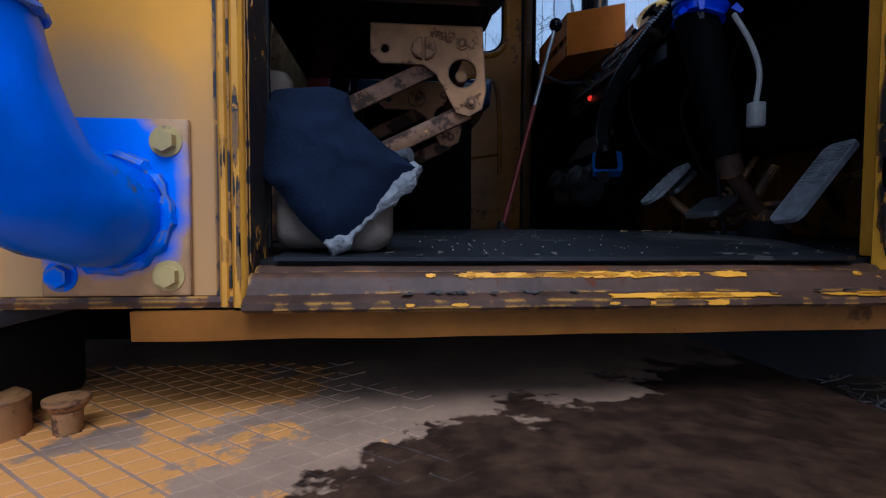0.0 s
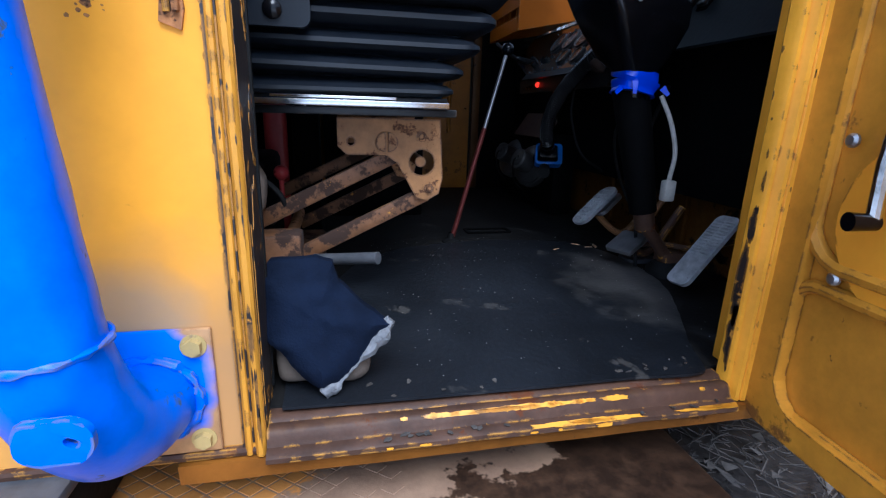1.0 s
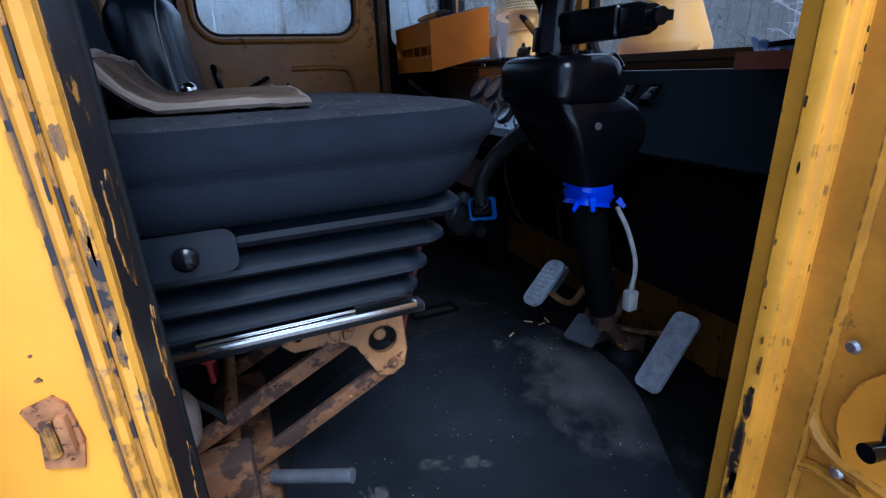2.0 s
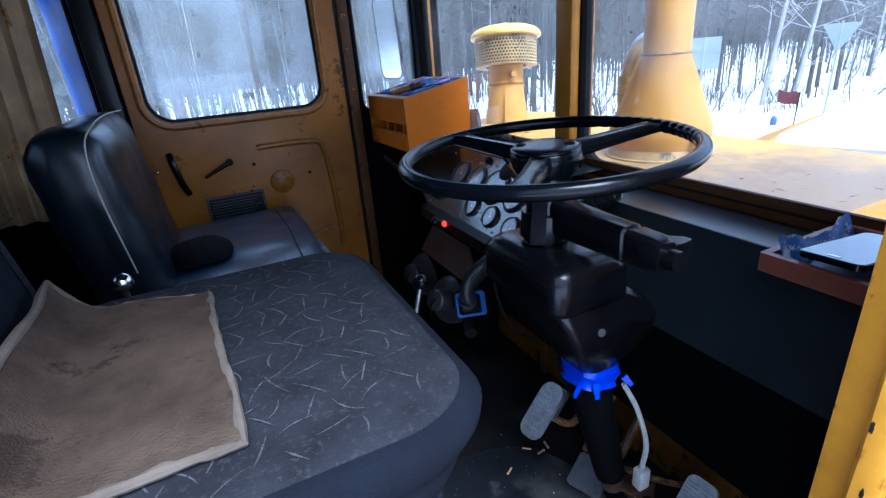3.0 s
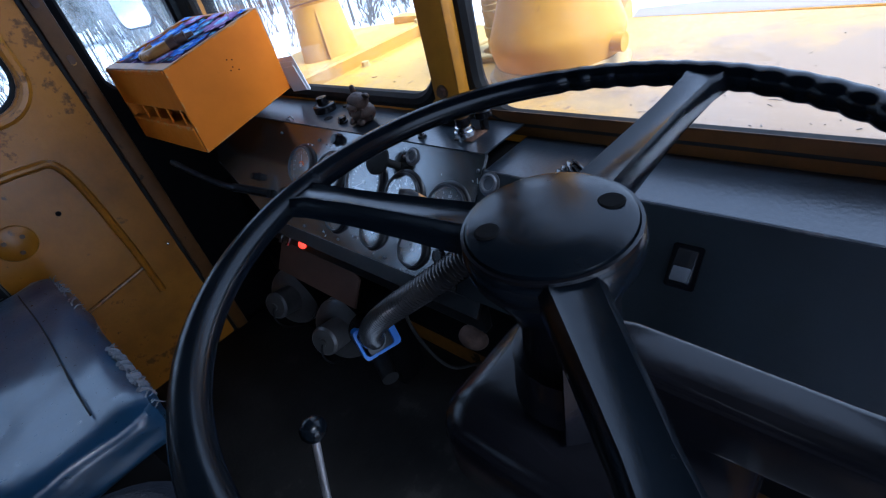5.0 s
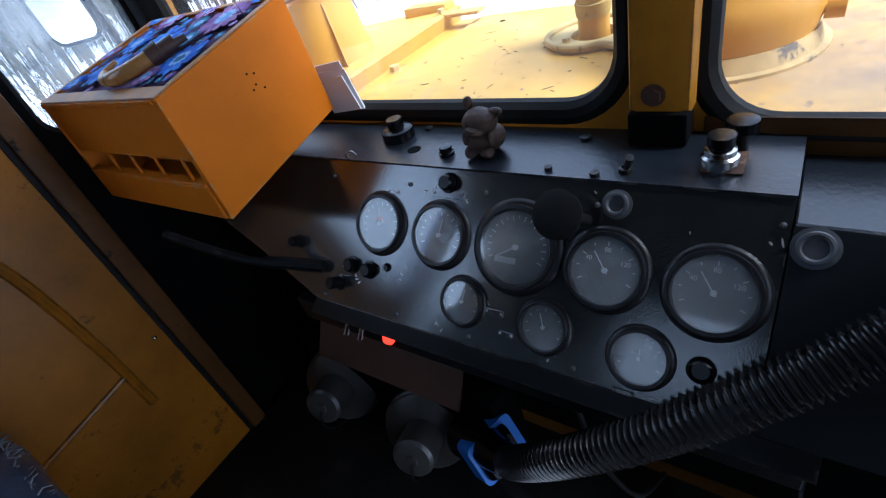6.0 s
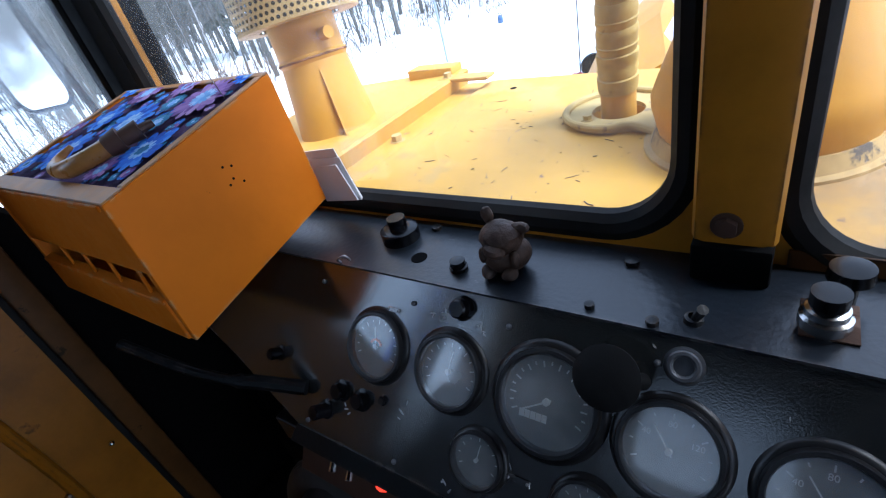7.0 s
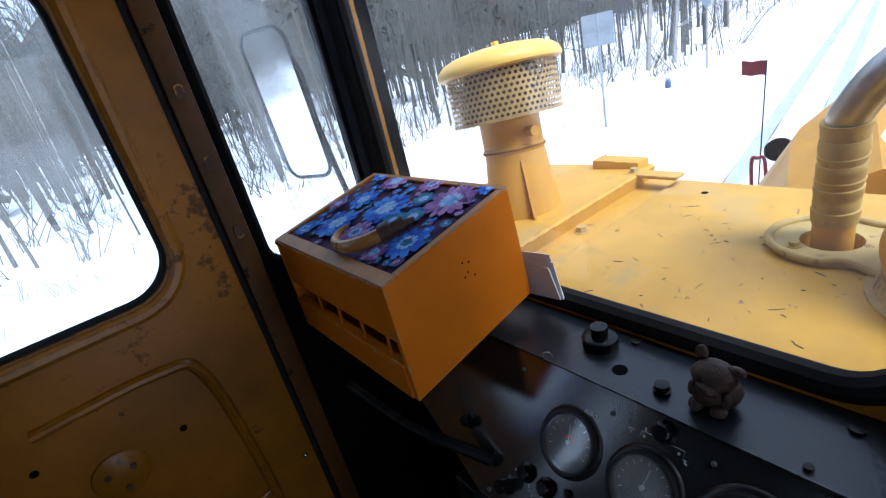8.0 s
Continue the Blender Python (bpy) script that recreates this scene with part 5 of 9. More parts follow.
    plate(bm, rounded(-0.08, 0.075, 0.535, 0.592, 0.016), wall_xz(0.215), 0.018)
    kp = part("side_plate", bm, grey_plastic, s, "dark plastic adjuster plate")
    bm = nb()
    lathe(bm, [(0.016, 0), (0.015, 0.008), (0.009, 0.013), (0, 0.014)], Matrix.Translation((0.016, 0.198, 0.56)) @ pose(0, 0, 0, 90, 0, 0), 20)
    part("knob", bm, black_plastic, kp)
    bm = nb()
    sweep(bm, smooth_path([(-0.115, 0.185, 0.69), (-0.1, 0.175, 0.64), (-0.068, 0.172, 0.545)], 4), 0.007, 10)
    part("lever", bm, black_plastic, s, "black adjusting lever")
    # seat pan and slide rail
    bm = nb()
    box(bm, -0.09, 0.318, 0.235, 0.775, 0.418, 0.432, 0.003)
    part("pan", bm, black_paint, s)
    bm = nb()
    box(bm, -0.08, 0.318, 0.216, 0.238, 0.413, 0.424, 0.002)
    box(bm, 0.0, 0.22, 0.222, 0.236, 0.426, 0.431, 0.001)
    part("slide_rail", bm, chrome, s, "bright steel slide rail")
    bm = nb()
    box(bm, -0.09, 0.335, 0.228, 0.262, 0.398, 0.412, 0.002)
    part("rail_channel", bm, black_paint, s)
    # gusset plates of the scissor base, with holes
    out = [(0.112, 0.392), (0.325, 0.392), (0.333, 0.27), (0.325, 0.236), (0.3, 0.222), (0.275, 0.228), (0.236, 0.3), (0.21, 0.318), (0.13, 0.318), (0.112, 0.335)]
    holes = [circle(0.287, 0.303, 0.027, 20), circle(0.139, 0.345, 0.008, 12)]
    for y in (0.34, 0.7):
        bm = nb()
        plate(bm, out, wall_xz(y), 0.008, holes)
        g = part("gusset", bm, rust_yellow, s, "tan steel gusset with holes", smooth=False)
        for x, z in ((0.285, 0.357), (0.303, 0.248)):
            bm = nb()
            lathe(bm, [(0.011, 0), (0.011, 0.004), (0.007, 0.004), (0.006, 0.007), (0, 0.007)], Matrix.Translation((x, y - 0.008, z)) @ pose(0, 0, 0, 90, 0, 0), 12)
            part("rivet", bm, rust_yellow, g)
        bm = nb()
        for sx in (-1, 1):
            plate(bm, [(0.212 + sx * (0.003 + 0.02 * math.sin(radians(a))), 0.345 + 0.02 * math.cos(radians(a))) for a in range(0, 181, 15)][::sx], wall_xz(y - 0.008), 0.012)
        part("slotted_pin", bm, rust_yellow, g)
        for (ax, az), (bx, bz) in (((0.232, 0.318), (-0.06, 0.175)), ((0.3, 0.235), (0.0, 0.09))):
            d = Vector((bx - ax, 0, bz - az))
            ang = math.degrees(math.atan2(-d.z, d.x))
            bm = nb()
            box(bm, 0, d.length, -0.007, 0.007, -0.0165, 0.0165, 0.003, m=Matrix.Translation((ax, y + 0.008, az)) @ pose(0, 0, 0, 0, ang, 0))
            part("scissor_arm", bm, rust_arm, s, "rusty flat scissor arm")
    bm = nb()
    rod(bm, (0.0, 0.33, 0.12), (0.0, 0.72, 0.12), 0.014)
    part("cross_shaft", bm, rust_yellow, s)
    bm = nb()
    rod(bm, (0.287, 0.35, 0.303), (0.287, 0.7, 0.303), 0.012)
    part("cross_shaft", bm, rust_yellow, s)
    bm = nb()
    box(bm, -0.1, 0.035, 0.29, 0.36, floor_z(0.3), 0.16, 0.008)
    box(bm, -0.3, 0.07, 0.31, 0.72, floor_z(0.7) - 0.02, 0.07, 0.008)
    part("base_frame", bm, rust_arm, s, "rusty yellow base frame")
    bm = nb()
    box(bm, -0.14, -0.04, 0.42, 0.7, 0.06, 0.3, 0.02)
    part("damper_box", bm, black_matte, s)
    bm = nb()
    sweep(bm, smooth_path([(-0.06, 0.36, 0.28), (-0.01, 0.34, 0.24), (0.0, 0.35, 0.2), (-0.03, 0.36, 0.17)], 5), 0.006, 8)
    part("hose", bm, rubber, s)
    bm = nb()
    ball(bm, (-0.02, 0.5, 0.26), 0.018)
    rod(bm, (-0.02, 0.5, 0.2), (-0.02, 0.5, 0.26), 0.006)
    part("valve", bm, red_paint, s, "red valve knob")
    # backrest
    bm = nb()
    soft_box(bm, -0.205, -0.06, 0.21, 0.8, 0.66, 1.3, 0.06, 10, 0.0, 0.006, 3.0, m=Matrix.Translation((-0.065, 0, 0.66)) @ pose(0, 0, 0, 0, -9, 0) @ Matrix.Translation((0.065, 0, -0.66)))
    b = part("backrest", bm, side_fabric, s, "dark navy backrest")
    bm = nb()
    sweep(bm, [(-0.066 - 0.158 * (v - 0.66), u, v) for u, v in rounded(0.24, 0.77, 0.7, 1.25, 0.06)], 0.005, 6, closed=True)
    part("piping", bm, fabric, b)
driver_seat()

bm = nb()
pts = 16
def pad_z(x, y):
    return seat_top(min(max(x, -0.05), 0.4), min(max(y, 0.25), 0.76)) + 0.009 + 0.007 * noise.noise(Vector((x * 9, y * 9, 2)))
grid = []
for i in range(pts + 1):
    row = []
    for j in range(pts + 1):
        a, b = i / pts, j / pts
        lo = Vector((-0.05, 0.28, 0)).lerp(Vector((0.2, 0.27, 0)), a)
        hi = Vector((-0.052, 0.745, 0)).lerp(Vector((0.175, 0.694, 0)), a)
        p = lo.lerp(hi, b) + 0.008 * noise.noise_vector(Vector((a * 3, b * 3, 1)))
        row.append((p.x, p.y, pad_z(p.x, p.y) + 0.75 * max(0, 0.3 - a) ** 2 + 0.012 * max(0, a - 0.85)))
    grid.append(row)
low = [[bm.verts.new((x, y, z - 0.006)) for x, y, z in r] for r in grid]
up = [[bm.verts.new((x, y, z + 0.006)) for x, y, z in r] for r in grid]
for i in range(pts):
    for j in range(pts):
        bm.faces.new((up[i][j], up[i + 1][j], up[i + 1][j + 1], up[i][j + 1]))
        bm.faces.new((low[i][j], low[i][j + 1], low[i + 1][j + 1], low[i + 1][j]))
edge = [(i, 0) for i in range(pts)] + [(pts, j) for j in range(pts)] + [(i, pts) for i in range(pts, 0, -1)] + [(0, j) for j in range(pts, 0, -1)]
for k, (i, j) in enumerate(edge):
    p, q = edge[(k + 1) % len(edge)]
    bm.faces.new((low[i][j], low[p][q], up[p][q], up[i][j]))
seat_pad = mesh_thing("seat_pad", bm, felt, "worn brown felt pad lying on the driver's seat", "pad")
bm = nb()
vs = sweep(bm, [Vector(grid[i][j]) for i, j in edge], lambda i: 0.0068 + 0.0007 * math.sin(i * 1.9), 8, closed=True)
crumple(bm, vs, 0.002, 90)
part("worn_edge", bm, beige_cloth, seat_pad, "rubbed paler edge of the felt")

# ---- passenger seat ----
def passenger_seat():
    p = thing("passenger_seat", (0.25, 1.5, floor_z(1.5)), "black vinyl passenger seat with a frayed front edge", "seat")
    bm = nb()
    soft_box(bm, 0.02, 0.5, 1.13, 1.9, 0.44, 0.55, 0.03, 18, 0.014, 0.013, 7.0)
    c = part("cushion", bm, vinyl, p)
    bm = nb()
    sweep(bm, [(0.42 + 0.004 * math.sin(9 * y), y, 0.5635 - 0.012 * ((y - 1.52) / 0.36) ** 2) for y in (1.2 + 0.65 * k / 20 for k in range(21))], 0.0018, 5)
    part("seam", bm, rubber, c)
    rnd = random.Random(3)
    bm = nb()
    for k in range(150):
        y = rnd.choice((rnd.uniform(1.14, 1.3), rnd.uniform(1.14, 1.6), rnd.uniform(1.6, 1.88), rnd.uniform(1.75, 1.88)))
        a = Vector((0.492, y, rnd.uniform(0.5, 0.548)))
        d = Vector((rnd.uniform(0.002, 0.02), rnd.uniform(-0.012, 0.012), rnd.uniform(-0.008, 0.012)))
        sweep(bm, [a, a + d * 0.5 + Vector((0, rnd.uniform(-0.005, 0.005), 0.003)), a + d], lambda i: 0.0017 * (1 - 0.3 * i), 4)
    for k in range(16):
        y = rnd.uniform(1.18, 1.5)
        vs = sweep(bm, [(0.492, y, 0.545), (0.5, y + rnd.uniform(-0.01, 0.01), 0.53), (0.502, y + rnd.uniform(-0.015, 0.015), 0.512)], lambda i: (0.005, 0.0085, 0.004)[i], 7)
        crumple(bm, vs, 0.005, 90)
    tagged(part("frayed_threads", bm, stuffing_mat, c, "frayed pale threads"), kind="stuff")
    bm = nb()
    m = Matrix.Translation((0.0, 0, 0.5)) @ pose(0, 0, 0, 0, -7, 0) @ Matrix.Translation((0, 0, -0.5))
    soft_box(bm, -0.12, 0.07, 1.2, 1.86, 0.5, 1.01, 0.075, 14, 0.0, 0.012, 9.0, m=m)
    b = part("backrest", bm, dark_vinyl, p)
    bm = nb()
    sweep(bm, [m @ Vector(q) for q in smooth_path([(0.01, 1.198, 0.63), (0.015, 1.194, 0.85), (0.03, 1.214, 0.96), (0.053, 1.3, 1.0), (0.058, 1.5, 1.008), (0.058, 1.8, 1.0)], 6)], 0.0022, 8)
    part("piping", bm, white_cable, b, "white piping")
    bm = nb()
    box(bm, 0.06, 0.44, 1.22, 1.84, floor_z(1.5), 0.44, 0.01)
    part("pedestal", bm, black_matte, p)
passenger_seat()
bm = nb()
lathe(bm, [(0.0, 0), (0.07, 0.0), (0.085, 0.003)] + [(0.098 * math.cos(q) ** 0.7, 0.008 + 0.052 * math.sin(q)) for q in (1.57 * k / 12 for k in range(12))] + [(0, 0.06)], Matrix.Translation((0.135, 1.42, 0.56)), 44)
crumple(bm, bm.verts[:], 0.006, 14)
mesh_thing("round_cap", bm, felt_black, "soft black round cap lying on the passenger seat", "cap")

# curtain by the rear side window
bm = nb()
rows = []
for i in range(40):
    x = -0.52 + 0.37 * i / 39
    rows.append([(x + 0.25 * (z - 1.5) * 0.28, W - 0.075 + 0.018 * math.sin(i * 0.9 + 0.5 * z), z) for z in (1.62, 1.4, 1.2, 1.0, 0.8, 0.66)])
vv = [[bm.verts.new(p) for p in r] for r in rows]
for a, b in zip(vv, vv[1:]):
    for k in range(5):
        bm.faces.new((a[k], a[k + 1], b[k + 1], b[k]))
r = bmesh.ops.solidify(bm, geom=bm.faces[:], thickness=0.002)
mesh_thing("curtain", bm, curtain_cloth, "beige and tan streaked curtain by the side window", "curtain")
bm = nb()
rod(bm, (-0.6, W - 0.075, 1.625), (0.0, W - 0.075, 1.625), 0.006)
mesh_thing("curtain_rod", bm, steel, "thin metal curtain rod under the roof", "rod")

# ---- cushion and bag on the floor beside the door ----
bm = nb()
soft_box(bm, 0.004, 0.152, 0.012, 0.2, floor_z(0.1) + 0.002, 0.07, 0.03, 10, 0.0, 0.008, 4.0)
mesh_thing("cloth_bag", bm, beige_cloth, "dirty beige cloth bag on the floor", "bag")
def floor_cushion():
    bm = nb()
    out = [(-0.008, 0.165), (0.005, 0.183), (0.075, 0.188), (0.1, 0.178), (0.108, 0.15), (0.14, 0.118), (0.186, 0.082), (0.14, 0.028), (0.082, -0.02), (0.05, 0.012), (0.02, 0.05), (-0.008, 0.075)]
    out = [(u + 0.002 * noise.noise(Vector((u * 70, v * 70, 0))), v + 0.002 * noise.noise(Vector((u * 70, v * 70, 4)))) for p, q in zip(out, out[1:] + out[:1]) for u, v in ((p[0] + (q[0] - p[0]) * k / 4, p[1] + (q[1] - p[1]) * k / 4) for k in range(4))]
    n = len(out)
    cx, cz = sum(p[0] for p in out) / n, sum(p[1] for p in out) / n
    def at(f, y):
        rings = []
        for s in f:
            rings.append([(cx + (u - cx) * s, y(s, cx + (u - cx) * s, cz + (v - cz) * s), cz + (v - cz) * s) for u, v in out])
        return rings
    def face(s, x, z):
        return -0.008 + 0.3 * max(0.0, z - 0.02) - 0.022 * (1 - s ** 3) + 0.009 * noise.noise(Vector((x * 18 + z * 9, z * 30 - x * 12, 0))) + 0.004 * noise.noise(Vector((x * 60, z * 60, 3)))
    front = at((0.02, 0.1, 0.2, 0.3, 0.4, 0.5, 0.6, 0.7, 0.78, 0.86, 0.93, 0.98, 1.0), face)
    back = at((0.99, 0.9, 0.5, 0.02), lambda s, x, z: face(1, x, z) + 0.02 + 0.012 * (1 - s))
    loft(bm, front + back)
    t = mesh_thing("floor_cushion", bm, navy_cloth, "torn navy cushion leaning over a cloth bag", "cushion")
    bm = nb()
    path = smooth_path([(0.19, 0.02, 0.085), (0.165, 0.008, 0.055), (0.13, 0.0, 0.022), (0.1, -0.006, -0.006), (0.08, -0.008, -0.02)], 6)
    path = [q + 0.003 * noise.noise_vector(q * 60) for q in path]
    vs = sweep(bm, path, lambda i: 0.0085 + 0.0035 * math.sin(i * 0.35) + 0.001 * math.sin(i * 1.7), 12)
    crumple(bm, vs, 0.004, 110)
    part("stuffing", bm, stuffing_mat, t, "grey-white stuffing along the torn edge")
floor_cushion()
bm = nb()
rod(bm, (0.06, 0.3, 0.105), (0.178, 0.22, 0.128), 0.012)
rod(bm, (0.178, 0.22, 0.128), (0.184, 0.216, 0.129), 0.0125)
mesh_thing("grip_lever", bm, dull_steel, "short grey steel lever grip beside the seat base", "lever")

bm = nb()
soft_box(bm, -0.1, -0.03, 0.3, 0.36, 0.2, 0.29, 0.025, 9, 0.0, 0.016, 6.0)
mesh_thing("dirty_rag", bm, beige_cloth, "dirty grey-brown rag stuffed beside the seat base", "rag")
# ---- gear lever, floor slot, pedals ----
def gear_lever():
    t = thing("gear_lever", (0.465, 0.806, floor_z(0.8)), "tall thin gear lever with black ball knob, rusty below", "lever")
    a, b = Vector((0.465, 0.806, floor_z(0.8) - 0.01)), Vector((0.618, 0.788, 0.594))
    bm = nb()
    rod(bm, a, a.lerp(b, 0.62), 0.0085, 0.0075)
    part("lower_rod", bm, rod_metal, t, "rusty red lower rod")
    bm = nb()
    rod(bm, a.lerp(b, 0.62), b, 0.006, 0.0055)
    part("upper_rod", bm, steel, t)
    bm = nb()
    ball(bm, b, 0.019)
    part("knob", bm, wheel_plastic, t, "shiny black ball knob")
    bm = nb()
    lathe(bm, [(0.03, 0), (0.03, 0.004), (0.014, 0.012), (0.01, 0.03)], Matrix.Translation((0.467, 0.806, floor_z(0.8))), 18)
    part("boot", bm, rubber, t)
gear_lever()
bm = nb()
plate(bm, rounded(0.545, 0.71, 0.89, 0.96, 0.01), flat_xy(floor_z(0.9) + 0.001), 0.004, [rounded(0.555, 0.7, 0.905, 0.945, 0.012)])
mesh_thing("floor_slot", bm, black_matte, "black slotted plate in the floor mat", "floor plate", smooth=False)
bm = nb()
rod(bm, (0.02, 0.86, 0.4), (0.03, 0.83, 0.735), 0.006)
ball(bm, (0.03, 0.83, 0.742), 0.019)
tl = mesh_thing("hand_lever", bm, chrome, "chrome ball-headed lever between the seats", "lever")
bm = nb()
box(bm, -0.02, 0.06, 0.83, 0.9, floor_z(0.9), 0.4, 0.01)
part("pedestal", bm, black_matte, tl)
bm = nb()
soft_box(bm, -0.1, -0.035, 0.83, 0.87, floor_z(0.9), 0.7, 0.015, 4)
mesh_thing("red_bottle", bm, red_paint, "dull red bottle standing behind the driver's seat", "bottle")

def pedals():
    t = thing("clutch_pedal", (0.9, 0.74, floor_z(0.74)), "worn grey metal clutch pedal with studs", "pedal")
    m = basis((0.915, 0.706, 0.133), (0.1, -0.97, 0.12), (0.75, 0.1, 0.65))
    bm = nb()
    plate(bm, rounded(-0.04, 0.04, -0.085, 0.085, 0.032, 6), m @ Matrix.Translation((0, 0, -0.006)), 0.01)
    pad = part("pad", bm, pad_steel, t)
    bm = nb()
    for i in range(6):
        for j in range(9):
            o = 0.006 if j % 2 else 0
            if (j in (0, 8) and i in (0, 5)) or (i == 5 and j % 2):
                continue
            rod(bm, m @ Vector((-0.034 + i * 0.0125 + o, -0.066 + j * 0.0165, 0.004)), m @ Vector((-0.034 + i * 0.0125 + o, -0.066 + j * 0.0165, 0.0075)), 0.0036, 0.0028, 6)
    tagged(part("studs", bm, bright_metal, pad, "bright worn studs"), kind="stuff")
    bm = nb()
    plate(bm, rounded(-0.05, 0.03, -0.01, 0.085, 0.015, 4), m @ Matrix.Translation((0, 0, -0.035)), 0.012)
    part("back_plate", bm, steel, t)
    bm = nb()
    sweep(bm, smooth_path([m @ Vector((0, 0, -0.02)), (0.95, 0.73, 0.09), (1.02, 0.7, 0.04), (1.1, 0.7, 0.12)], 5), 0.011, 10)
    part("arm", bm, rust_yellow, t, "rusty pedal arm")
    g = thing("gas_pedal", (0.98, 0.29, floor_z(0.29)), "grey ribbed accelerator pedal, worn bright", "pedal")
    m = basis((0.978, 0.285, 0.102), (0.05, -0.99, 0.06), (0.66, 0.0, 0.74))
    bm = nb()
    plate(bm, rounded(-0.035, 0.035, -0.106, 0.106, 0.018), m @ Matrix.Translation((0, 0, -0.008)), 0.01)
    pad = part("pad", bm, bright_metal, g)
    for i in range(12):
        for sx in (-1, 1):
            bm = nb()
            box(bm, min(0.003 * sx, 0.03 * sx), max(0.003 * sx, 0.03 * sx), -0.012 + i * 0.0088, -0.008 + i * 0.0088, 0.002, 0.006, 0.001, m=m, seg=1)
            part("rib", bm, bright_metal, pad)
    bm = nb()
    lathe(bm, [(0.05, 0), (0.05, 0.02), (0.03, 0.04), (0.022, 0.04)], Matrix.Translation((1.0, 0.44, floor_z(0.44))), 20)
    rod(bm, (1.02, 0.3, 0.1), (1.1, 0.35, 0.05), 0.01)
    part("linkage", bm, rubber, g)
    b = thing("brake_pedal", (0.95, 0.5, floor_z(0.5)), "scuffed grey brake pedal low on the floor", "pedal")
    m = basis((0.925, 0.515, 0.055), (0.3, -0.93, 0.05), (0.8, 0.2, 0.45))
    bm = nb()
    plate(bm, rounded(-0.045, 0.045, -0.045, 0.045, 0.01), m, 0.012)
    part("pad", bm, steel, b)
    bm = nb()
    sweep(bm, smooth_path([m @ Vector((0, 0, -0.005)), (1.0, 0.52, 0.03), (1.09, 0.52, 0.16)], 5), 0.012, 10)
    part("arm", bm, rust_metal, b)
    # linkage rods and a bracket at the pedals' feet
    bm = nb()
    sweep(bm, smooth_path([(0.94, 0.56, 0.03), (1.0, 0.5, 0.06), (1.06, 0.4, 0.07), (1.1, 0.3, 0.12)], 5), 0.008, 8)
    part("linkage_rod", bm, rust_metal, b, "rusty linkage rod")
    bm = nb()
    plate(bm, rounded(0.95, 1.05, 0.53, 0.6, 0.012), flat_xy(floor_z(0.56)), 0.012, [circle(0.975, 0.565, 0.01, 12), circle(1.02, 0.565, 0.01, 12)])
    part("floor_bracket", bm, dull_steel, b, "grey steel bracket with holes", smooth=False)
    bm = nb()
    rod(bm, (1.0, 0.62, 0.015), (1.12, 0.62, 0.2), 0.009, 0.009, 10)
    part("return_rod", bm, rust_yellow, b, "rusty yellow rod")
pedals()

